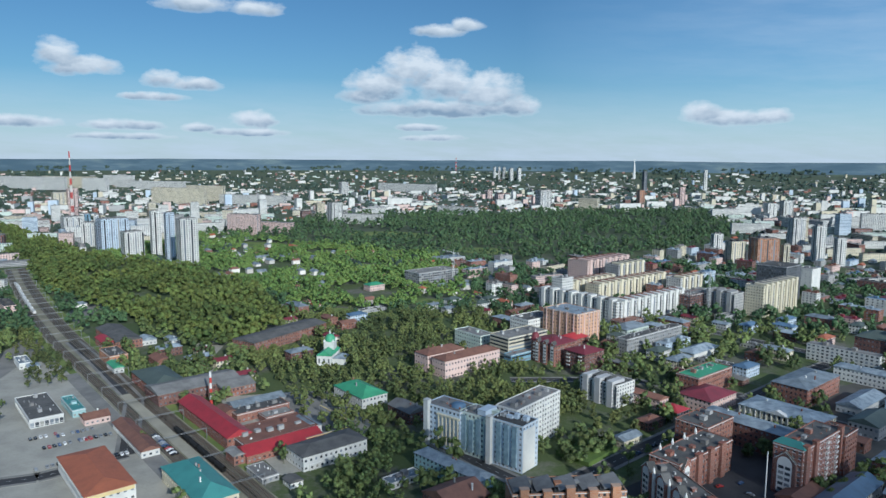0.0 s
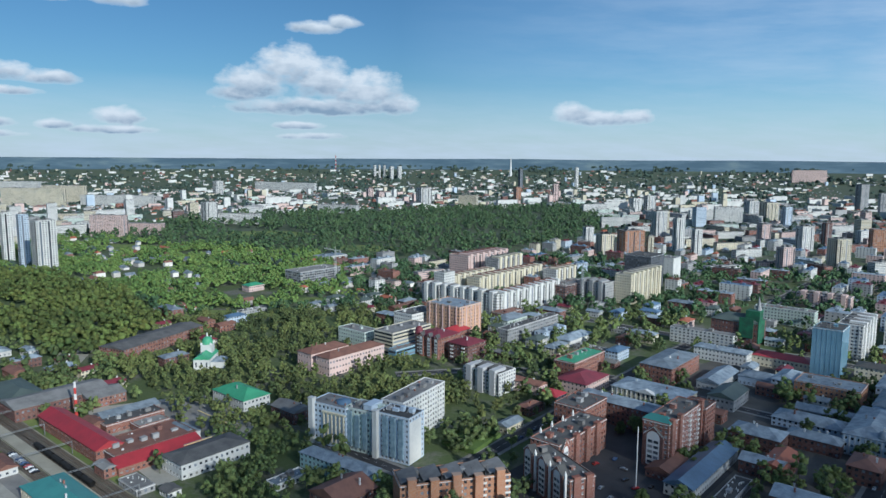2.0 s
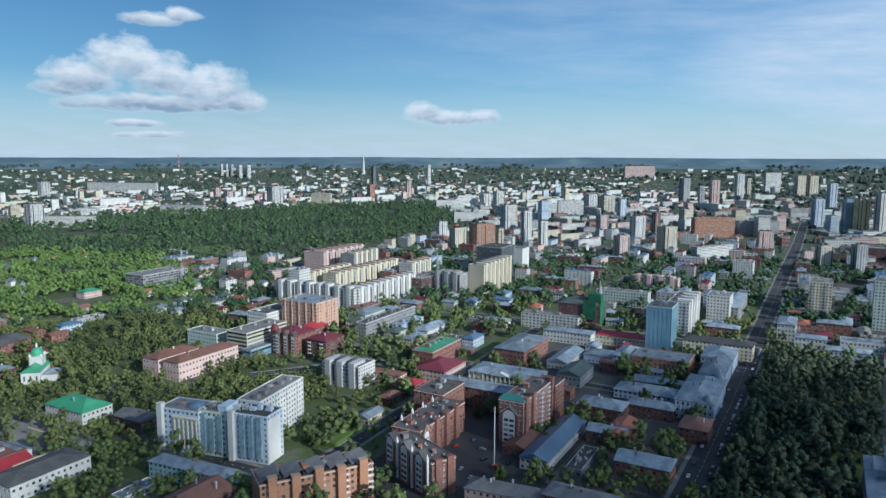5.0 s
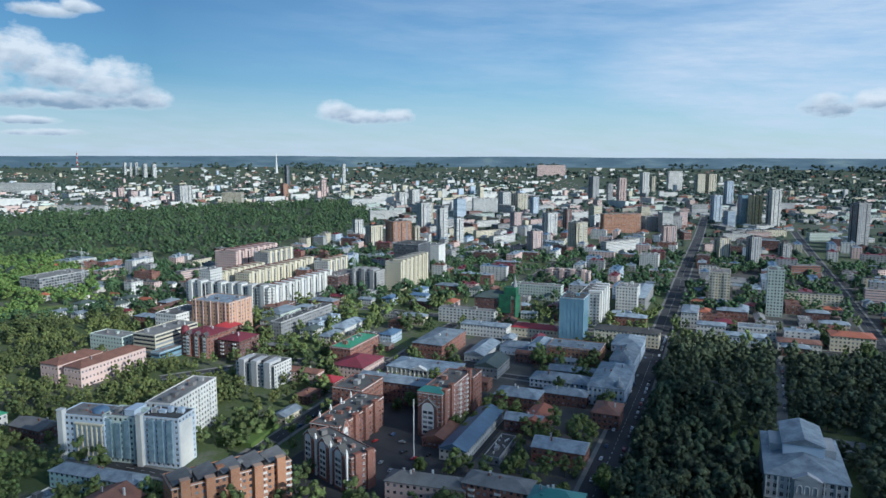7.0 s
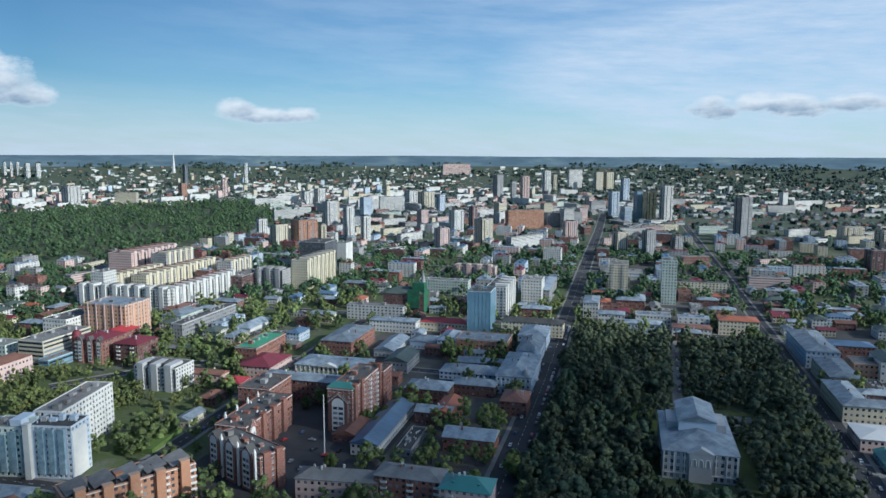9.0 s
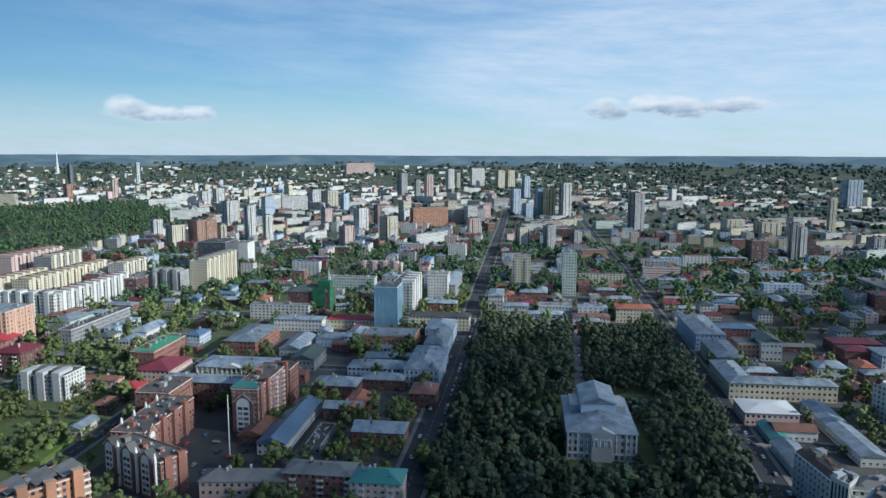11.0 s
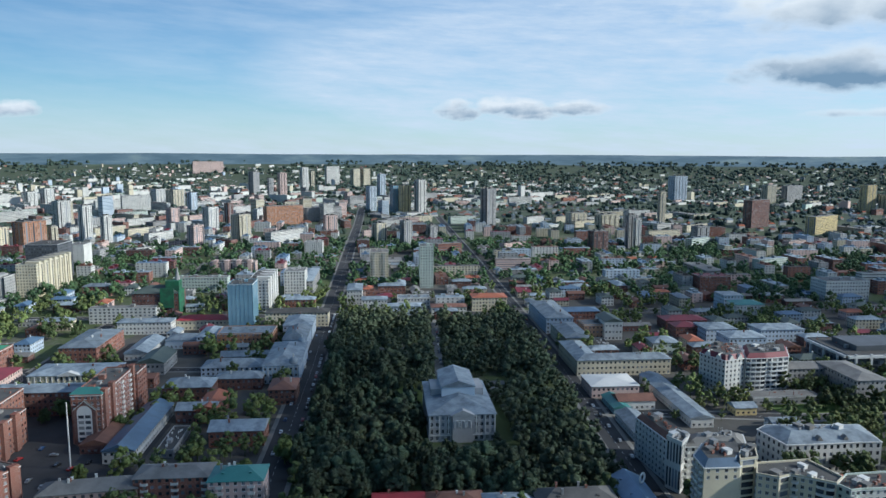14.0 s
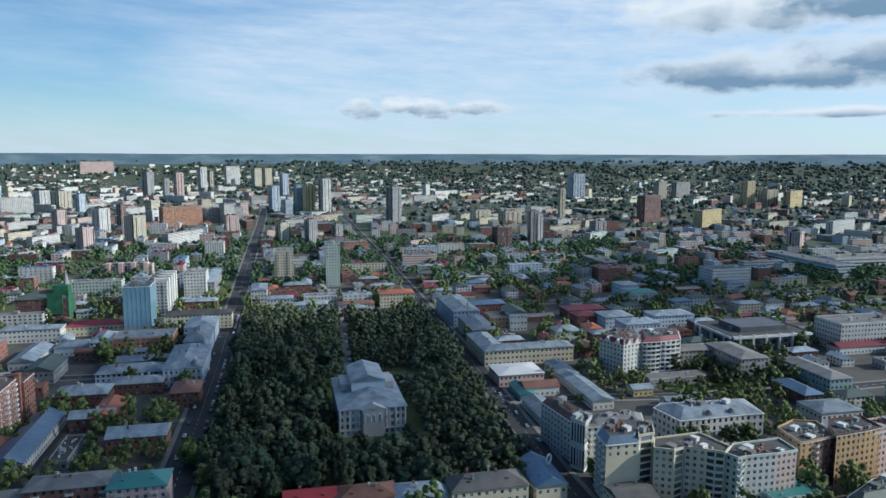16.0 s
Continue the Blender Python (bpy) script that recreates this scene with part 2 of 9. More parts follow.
MAT = {
    "white": material("white_plaster", (0.68, 0.67, 0.63), (0.53, 0.53, 0.51), vary=0.1),
    "stone": material("grey_pink_stucco", (0.50, 0.50, 0.50), (0.40, 0.39, 0.39), vary=0.04),
    # pale blue paint; on the white slabs its colour carries bluish shade
    "blue_white": material("pale_blue_shade_plaster", (0.54, 0.62, 0.70), (0.42, 0.50, 0.60), vary=0.05),
    "cream": material("cream_plaster", (0.66, 0.60, 0.45), (0.54, 0.49, 0.37), vary=0.1),
    "yellow": material("yellow_plaster", (0.68, 0.55, 0.27), (0.56, 0.45, 0.24), vary=0.06),
    "pink": material("pink_plaster", (0.66, 0.49, 0.44), (0.55, 0.42, 0.38), vary=0.08),
    "peach": material("peach_plaster", (0.62, 0.38, 0.25), (0.52, 0.33, 0.23), vary=0.05),
    "grey": material("grey_concrete", (0.38, 0.38, 0.375), (0.27, 0.27, 0.27), vary=0.15),
    "dark_grey": material("dark_cladding", (0.13, 0.14, 0.16), (0.09, 0.10, 0.11), vary=0.1, rough=0.6),
    "brick": brick_material("red_brick", (0.26, 0.09, 0.06), (0.18, 0.07, 0.05), (0.36, 0.28, 0.24)),
    "brick_dark": brick_material("dark_red_brick", (0.16, 0.065, 0.05), (0.11, 0.05, 0.042), (0.26, 0.2, 0.18)),
    "brick_orange": brick_material("orange_brick", (0.46, 0.21, 0.105), (0.37, 0.16, 0.085), (0.45, 0.34, 0.26)),
    "teal": material("pale_teal_plaster", (0.36, 0.52, 0.52), (0.29, 0.42, 0.43), vary=0.05),
    "panel_green": material("pale_green_panel", (0.56, 0.63, 0.56), (0.46, 0.53, 0.48), vary=0.08),
    "bitumen": material("dark_roofing_felt", (0.115, 0.112, 0.108), (0.07, 0.07, 0.07), grain=0.8, patch=0.12, rough=0.95, vary=0.25),
    "felt_grey": material("grey_roofing_felt", (0.24, 0.235, 0.225), (0.16, 0.155, 0.15), grain=0.8, patch=0.12, rough=0.95, vary=0.2),
    "tin": material("pale_sheet_metal", (0.31, 0.36, 0.40), (0.15, 0.18, 0.21), grain=0.5, patch=0.16, rough=0.55, bump=0.05, vary=0.3, stripe=(0, 0.7), spec=0.5),
    "tin_blue": material("blue_sheet_metal", (0.12, 0.20, 0.31), (0.085, 0.14, 0.21), grain=0.5, patch=0.1, rough=0.45, bump=0.05, vary=0.15, stripe=(0, 0.7), spec=0.6),
    "tin_red": material("red_sheet_metal", (0.42, 0.04, 0.05), (0.30, 0.035, 0.042), grain=0.5, patch=0.1, rough=0.5, bump=0.05, vary=0.1, stripe=(0, 0.6), spec=0.5),
    "tin_crimson": material("crimson_sheet_metal", (0.22, 0.04, 0.055), (0.15, 0.036, 0.046), grain=0.5, patch=0.1, rough=0.55, bump=0.05, vary=0.1, stripe=(0, 0.6)),
    "tin_brown": material("rusty_brown_sheet_metal", (0.24, 0.12, 0.085), (0.17, 0.085, 0.065), grain=0.5, patch=0.15, rough=0.7, bump=0.05, vary=0.15, stripe=(0, 0.6)),
    "tin_rust": material("terracotta_sheet_metal", (0.42, 0.14, 0.075), (0.33, 0.115, 0.065), grain=0.5, patch=0.15, rough=0.65, bump=0.05, vary=0.1, stripe=(0, 0.6)),
    "tin_green": material("green_sheet_metal", (0.09, 0.36, 0.19), (0.07, 0.28, 0.15), grain=0.5, patch=0.1, rough=0.5, bump=0.05, vary=0.1, stripe=(0, 0.6)),
    "tin_teal": material("teal_sheet_metal", (0.08, 0.26, 0.24), (0.065, 0.21, 0.2), grain=0.5, patch=0.1, rough=0.5, bump=0.05, vary=0.1, stripe=(0, 0.6)),
    "tin_dark": material("dark_green_sheet_metal", (0.10, 0.125, 0.11), (0.075, 0.095, 0.085), grain=0.5, patch=0.1, rough=0.6, bump=0.05, vary=0.15, stripe=(0, 0.6)),
    "trim": material("white_trim", (0.72, 0.71, 0.68), (0.6, 0.6, 0.58), rough=0.7),
    "metal": material("weathered_steel", (0.30, 0.31, 0.32), (0.2, 0.2, 0.2), rough=0.55, metal=0.4),
    "rail": material("polished_rail_steel", (0.36, 0.34, 0.32), (0.2, 0.16, 0.13), rough=0.35, metal=0.8),
    "wood": material("weathered_timber", (0.20, 0.14, 0.09), (0.13, 0.09, 0.06)),
    "dusty_asphalt": material("dusty_asphalt", (0.42, 0.40, 0.345), (0.29, 0.28, 0.245), grain=0.7, patch=0.04, rough=0.92),
    "asphalt": material("asphalt", (0.06, 0.06, 0.063), (0.042, 0.042, 0.045), grain=0.7, patch=0.05, rough=0.9),
    "paving": material("pale_paving", (0.27, 0.26, 0.24), (0.18, 0.175, 0.165), grain=0.6, patch=0.05, rough=0.9),
    "ballast": material("railway_ballast", (0.31, 0.285, 0.215), (0.17, 0.165, 0.11), grain=1.4, patch=0.04, rough=0.95, bump=0.3),
    "oily_ballast": material("oily_track_bed", (0.14, 0.12, 0.095), (0.085, 0.078, 0.06), grain=1.4, patch=0.05, rough=0.95, bump=0.2),
    "sandy_paving": material("sandy_paving", (0.40, 0.37, 0.29), (0.30, 0.28, 0.22), grain=0.6, patch=0.05, rough=0.9),
    "ochre_brick": brick_material("ochre_brick", (0.52, 0.33, 0.15), (0.44, 0.27, 0.12), (0.5, 0.4, 0.3)),
    "meadow": material("dry_meadow", (0.20, 0.24, 0.07), (0.10, 0.15, 0.04), grain=0.5, patch=0.03, rough=0.95),
    "lawn": material("mown_lawn", (0.11, 0.17, 0.035), (0.07, 0.115, 0.03), grain=0.8, patch=0.05, rough=0.95),
    "yard": material("trodden_yard", (0.115, 0.108, 0.098), (0.07, 0.068, 0.062), grain=0.5, patch=0.03, rough=0.95),
    "line": material("white_road_paint", (0.7, 0.7, 0.68), (0.5, 0.5, 0.5)),
    "window": glass_material("window_glass", (0.07, 0.08, 0.095)),
    # blue glass, base lightened: sky reflection put into the colour
    "blue_glass": material("blue_curtain_glass", (0.22, 0.37, 0.47), (0.16, 0.29, 0.39), grain=0.3, patch=0.05, rough=0.12, bump=0.01, spec=0.8, vary=0.05),
    "pale_glass": material("pale_loggia_glass", (0.30, 0.40, 0.46), (0.16, 0.24, 0.29), grain=0.6, patch=0.35, rough=0.15, bump=0.01, spec=0.7),
    "frame": material("white_window_frame", (0.70, 0.71, 0.72), (0.6, 0.6, 0.6), rough=0.5),
    "car": material("car_paint", (0.5, 0.5, 0.51), (0.45, 0.45, 0.46), rough=0.3, bump=0.005, vary=0.95, spec=0.6),
    "tyre": material("rubber", (0.02, 0.02, 0.02), (0.015, 0.015, 0.015)),
    "bark": material("bark", (0.13, 0.10, 0.075), (0.08, 0.06, 0.05), grain=3.0),
    "birch": material("pale_bark", (0.42, 0.40, 0.36), (0.2, 0.19, 0.17), grain=3.0),
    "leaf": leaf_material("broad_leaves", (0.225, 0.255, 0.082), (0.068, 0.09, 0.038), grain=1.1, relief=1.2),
    # park foliage darkened: shade put into the leaf colour
    "leaf_dark": leaf_material("shaded_leaves", (0.138, 0.166, 0.088), (0.06, 0.082, 0.05), grain=1.3, relief=0.7),
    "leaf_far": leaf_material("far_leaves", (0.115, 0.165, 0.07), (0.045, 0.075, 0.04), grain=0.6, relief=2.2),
    # far tree green with blue haze mixed into the colour
    "leaf_hazed": leaf_material("hazed_green", (0.09, 0.132, 0.098), (0.046, 0.072, 0.06), grain=0.5, relief=2.2),
    # hillside foliage brightened: sunlight put into the leaf colour
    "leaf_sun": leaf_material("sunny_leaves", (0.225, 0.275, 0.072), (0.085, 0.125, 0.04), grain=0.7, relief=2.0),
    "net_green": material("green_scaffold_net", (0.035, 0.17, 0.085), (0.03, 0.085, 0.055), grain=0.6, patch=0.2, rough=0.8),
    "orange": material("orange_paint", (0.75, 0.25, 0.03), (0.6, 0.2, 0.03), rough=0.5),
    "mast_red": material("red_mast_paint", (0.55, 0.06, 0.05), (0.45, 0.05, 0.045), rough=0.6),
}


def ground_material():
    m = bpy.data.materials.new("city_ground")
    m.use_nodes = True
    t = Nodes(m.node_tree)
    bsdf = m.node_tree.nodes["Principled BSDF"]
    co = t.add("ShaderNodeTexCoord").outputs["Object"]
    fine, mid, wide = t.noise(co, 0.35, 6.0, 0.7), t.noise(co, 0.02, 5.0, 0.65), t.noise(co, 0.0035, 4.0, 0.6)
    green = t.mix(fine, (0.045, 0.068, 0.02), (0.11, 0.14, 0.042))
    bare = t.mix(fine, (0.10, 0.095, 0.085), (0.22, 0.20, 0.17))
    col = t.mix(t.ramp(t.math("MULTIPLY_ADD", fine, 0.25, mid), [(0.62, 0.0), (0.76, 1.0)]), green, bare)
    col = t.mix(t.ramp(wide, [(0.4, 0.0), (0.62, 0.5)]), col, (0.05, 0.085, 0.03))
    # far woods with blue haze put into their colour, and pale fields
    away = t.add("ShaderNodeVectorMath")
    away.operation = "LENGTH"
    t.link(co, away.inputs[0])
    hills = t.math("MULTIPLY", t.math("SUBTRACT", t.math("MULTIPLY_ADD", wide, 500.0, away.outputs["Value"]), 4690.0), 0.006, clamp=True)
    outer = t.math("MULTIPLY", t.math("SUBTRACT", t.math("MULTIPLY_ADD", mid, 900.0, away.outputs["Value"]), 1500.0), 0.0012, clamp=True)
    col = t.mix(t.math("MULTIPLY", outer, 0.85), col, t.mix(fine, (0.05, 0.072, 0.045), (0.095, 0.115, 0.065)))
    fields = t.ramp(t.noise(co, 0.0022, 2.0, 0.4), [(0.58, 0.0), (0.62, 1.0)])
    hazed_forest = t.mix(t.math("MULTIPLY", fields, 0.55), t.mix(fine, (0.045, 0.072, 0.075), (0.075, 0.108, 0.105)), (0.17, 0.22, 0.10))
    col = t.mix(hills, col, hazed_forest)
    t.link(col, bsdf.inputs["Base Color"])
    bsdf.inputs["Roughness"].default_value = 0.95
    b = t.add("ShaderNodeBump")
    b.inputs["Distance"].default_value = 0.4
    t.link(fine, b.inputs["Height"])
    t.link(b.outputs[0], bsdf.inputs["Normal"])
    return m


def shade_cloud_material():
    """Skin of the added shade cloud: part of the sunlight passes each fold."""
    m = material("shade_cloud_skin", (0.85, 0.85, 0.85), (0.8, 0.8, 0.81), grain=0.02, patch=0.004, rough=1.0, bump=0.3, spec=0.0)
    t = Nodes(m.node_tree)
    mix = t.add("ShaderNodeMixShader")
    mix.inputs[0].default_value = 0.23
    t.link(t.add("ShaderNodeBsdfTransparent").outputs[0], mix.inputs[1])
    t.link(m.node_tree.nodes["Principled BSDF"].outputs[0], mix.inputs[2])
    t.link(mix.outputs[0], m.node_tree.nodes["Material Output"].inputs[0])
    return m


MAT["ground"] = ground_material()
MAT["vapour"] = shade_cloud_material()

# ---- mesh building ----
class Shape:
    """Collects faces; becomes one mesh."""

    def __init__(self):
        self.v, self.f, self.m, self.slot = [], [], [], 0

    def poly(self, *pts):
        n = len(self.v)
        self.v.extend(tuple(p) for p in pts)
        self.f.append(tuple(range(n, n + len(pts))))
        self.m.append(self.slot)
        return self

    def box(self, x0, y0, z0, x1, y1, z1, bottom=False):
        n = len(self.v)
        self.v += [(x0, y0, z0), (x1, y0, z0), (x1, y1, z0), (x0, y1, z0), (x0, y0, z1), (x1, y0, z1), (x1, y1, z1), (x0, y1, z1)]
        fs = [(4, 5, 6, 7), (0, 1, 5, 4), (1, 2, 6, 5), (2, 3, 7, 6), (3, 0, 4, 7)] + ([(3, 2, 1, 0)] if bottom else [])
        self.f += [tuple(n + i for i in f) for f in fs]
        self.m += [self.slot] * len(fs)
        return self

    def tube(self, p, q, r, r2=None, n=6, cap=True):
        """A straight round bar from p to q."""
        p, q = Vector(p), Vector(q)
        r2 = r if r2 is None else r2
        d = (q - p).normalized()
        a = d.orthogonal().normalized()
        b = d.cross(a)
        k = len(self.v)
        for c, rr in ((p, r), (q, r2)):
            for i in range(n):
                w = 2 * math.pi * i / n
                self.v.append(tuple(c + (a * math.cos(w) + b * math.sin(w)) * rr))
        for i in range(n):
            self.f.append((k + i, k + (i + 1) % n, k + n + (i + 1) % n, k + n + i))
            self.m.append(self.slot)
        if cap:
            self.f.append(tuple(k + n + i for i in range(n)))
            self.m.append(self.slot)
        return self

    def lathe(self, profile, x=0, y=0, n=12):
        """Turn (radius, height) pairs about a vertical axis."""
        k = len(self.v)
        for r, z in profile:
            for i in range(n):
                w = 2 * math.pi * i / n
                self.v.append((x + r * math.cos(w), y + r * math.sin(w), z))
        for j in range(len(profile) - 1):
            for i in range(n):
                a, b = k + j * n + i, k + j * n + (i + 1) % n
                self.f.append((a, b, b + n, a + n))
                self.m.append(self.slot)
        return self

    def mesh(self, name, mats, smooth=False):
        me = bpy.data.meshes.new(name)
        me.from_pydata(self.v, [], self.f)
        for x in mats if isinstance(mats, (list, tuple)) else [mats]:
            me.materials.append(MAT[x] if isinstance(x, str) else x)
        if any(self.m):
            me.polygons.foreach_set("material_index", self.m)
        if smooth:
            me.polygons.foreach_set("use_smooth", [True] * len(self.f))
        me.update()
        return me


def part(name, shape, mats, parent, label="", kind="", smooth=False):
    ob = new(name, shape.mesh(name, mats, smooth) if isinstance(shape, Shape) else shape)
    ob.parent = parent
    return tagged(ob, label, kind=kind)


def thing(name, label, category, m, group="", kind=""):
    ob = new(name)
    ob.empty_display_size = 1
    ob.matrix_world = m
    return tagged(ob, label, category, group, kind)


def solid(name, shape, mats, label, category, m=None, group="", kind="", smooth=False):
    ob = new(name, shape.mesh(name, mats, smooth))
    if m is not None:
        ob.matrix_world = m
    return tagged(ob, label, category, group, kind)


FOOT = {}      # footprints already taken, by 60 m squares: x, y, cos, sin, half width, half depth


def claim(x, y, rot, w, d, margin=0.0):
    a, r = radians(rot), math.hypot(w, d) / 2 + margin + 15
    row = (x, y, math.cos(a), math.sin(a), w / 2 + margin, d / 2 + margin)
    for i in range(int((x - r) // 60), int((x + r) // 60) + 1):
        for j in range(int((y - r) // 60), int((y + r) // 60) + 1):
            FOOT.setdefault((i, j), []).append(row)


def taken(x, y, margin=0.0):
    for fx, fy, c, s, hw, hd in FOOT.get((int(x // 60), int(y // 60)), ()):
        dx, dy = x - fx, y - fy
        if abs(dx * c + dy * s) < hw + margin and abs(-dx * s + dy * c) < hd + margin:
            return True
    return False


WINDOWS = {}


def window_mesh(w, h, mat="window", frame="frame"):
    """A sash with frame, mullion and sill, its back on the plane y = 0 and looking along -y."""
    key = (round(w, 2), round(h, 2), mat, frame)
    if key not in WINDOWS:
        s, e = Shape(), 0.09
        s.slot = 1
        s.poly((-w / 2, -0.03, 0), (w / 2, -0.03, 0), (w / 2, -0.03, h), (-w / 2, -0.03, h))
        s.slot = 0
        for x0, z0, x1, z1 in ((-w / 2, 0, -w / 2 + e, h), (w / 2 - e, 0, w / 2, h), (-w / 2, h - e, w / 2, h), (-e / 2, 0, e / 2, h)):
            s.box(x0, -0.08, z0, x1, -0.02, z1)
        s.box(-w / 2 - 0.1, -0.3, -0.08, w / 2 + 0.1, -0.02, 0.03)
        WINDOWS[key] = s.mesh("window", [frame, mat])
    return WINDOWS[key]


def wall_run(wall, glass, spots, p, q, z0, z1, floors, bays, ww, wh, sill, recess=0.22, skip=(), ground=True):
    """A wall from p to q (seen with p at the left) with real window openings; glass collects panes, spots their places."""
    p, q = Vector((p[0], p[1], 0)), Vector((q[0], q[1], 0))
    length = (q - p).length
    u = (q - p) / length
    inward = Vector((-u.y, u.x, 0))
    fh, bw = (z1 - z0) / floors, length / bays
    ww = min(ww, bw * 0.8)
    wh = min(wh, fh * 0.75)

    def at(s, z, depth=0.0):
        v = p + u * s + inward * depth
        return (v.x, v.y, z)

    low = 0 if ground else 1
    ss, zs = [0.0], [z0]
    for b in range(bays):
        ss += [(b + 0.5) * bw - ww / 2, (b + 0.5) * bw + ww / 2]
    for k in range(low, floors):
        zs += [z0 + k * fh + sill, z0 + k * fh + sill + wh]
    ss.append(length)
    zs.append(z1)
    for i in range(len(ss) - 1):
        if i % 2 == 0:      # plain pier, full height
            wall.poly(at(ss[i], z0), at(ss[i + 1], z0), at(ss[i + 1], z1), at(ss[i], z1))
            continue
        for j in range(len(zs) - 1):
            a, b, c, d = ss[i], ss[i + 1], zs[j], zs[j + 1]
            if j % 2 == 0 or (i // 2) in skip:
                wall.poly(at(a, c), at(b, c), at(b, d), at(a, d))
                continue
            r = recess
            wall.poly(at(a, c), at(a, c, r), at(a, d, r), at(a, d))
            wall.poly(at(b, c, r), at(b, c), at(b, d), at(b, d, r))
            wall.poly(at(a, c), at(b, c), at(b, c, r), at(a, c, r))
            wall.poly(at(a, d, r), at(b, d, r), at(b, d), at(a, d))
            if glass is not None:
                glass.poly(at(a, c, r), at(b, c, r), at(b, d, r), at(a, d, r))
            if spots is not None:
                spots.append((at((a + b) / 2, c, r), math.degrees(math.atan2(u.y, u.x)), b - a, d - c))


def plain_run(wall, glass, p, q, z0, z1, floors, bays, ww, wh, sill, band=False):
    """A far wall: panes stand in shallow frames on it."""
    p, q = Vector((p[0], p[1], 0)), Vector((q[0], q[1], 0))
    length = (q - p).length
    u = (q - p) / length
    out = Vector((u.y, -u.x, 0)) * 0.06
    wall.poly((p.x, p.y, z0), (q.x, q.y, z0), (q.x, q.y, z1), (p.x, p.y, z1))
    fh, bw = (z1 - z0) / floors, length / bays
    ww, wh = min(ww, bw * 0.75), min(wh, fh * 0.65)
    columns = [b for b in range(bays) if b % 3 == 1] if floors > 8 and bays < 14 and not band else []      # glazed loggias from the ground to the eaves
    for b in columns:
        m, n = p + u * ((b + 0.5) * bw - ww * 0.6) + out, p + u * ((b + 0.5) * bw + ww * 0.6) + out
        glass.poly((m.x, m.y, z0 + fh), (n.x, n.y, z0 + fh), (n.x, n.y, z1 - fh * 0.6), (m.x, m.y, z1 - fh * 0.6))
    for k in range(floors):
        for b in range(1 if band else bays):
            if b in columns:
                continue
            a, e = (0.6, length - 0.6) if band else ((b + 0.5) * bw - ww / 2, (b + 0.5) * bw + ww / 2)
            m, n = p + u * a + out, p + u * e + out
            c, d = z0 + k * fh + sill, z0 + k * fh + sill + wh
            glass.poly((m.x, m.y, c), (n.x, n.y, c), (n.x, n.y, d), (m.x, m.y, d))


def hip_roof(s, w, d, z, rise, over=0.6, gable=False):
    """A pitched roof with its ridge along the longer side, eaves 0.25 m thick."""
    W, D = w / 2 + over, d / 2 + over
    if w >= d:
        r = W if gable else max(0.0, W - D)
        e0, e1 = (-r, 0, z + rise), (r, 0, z + rise)
        quads = [((-W, -D), (W, -D), e1, e0), ((W, D), (-W, D), e0, e1)]
        ends = [((W, -D), (W, D), e1), ((-W, D), (-W, -D), e0)]
    else:
        r = D if gable else max(0.0, D - W)
        e0, e1 = (0, -r, z + rise), (0, r, z + rise)
        quads = [((W, -D), (W, D), e1, e0), ((-W, D), (-W, -D), e0, e1)]
        ends = [((-W, -D), (W, -D), e0), ((W, D), (-W, D), e1)]
    for a, b, c, e in quads:
        s.poly((*a, z), (*b, z), c, e)
    for a, b, c in ends:
        s.poly((*a, z), (*b, z), c)
    c4 = [(-W, -D), (W, -D), (W, D), (-W, D)]
    for i in range(4):
        a, b = c4[i], c4[(i + 1) % 4]
        s.poly((*a, z - 0.25), (*b, z - 0.25), (*b, z), (*a, z))
    s.poly(*[(*c, z - 0.25) for c in reversed(c4)])


SIZE = {}      # width, depth and height of what building() made


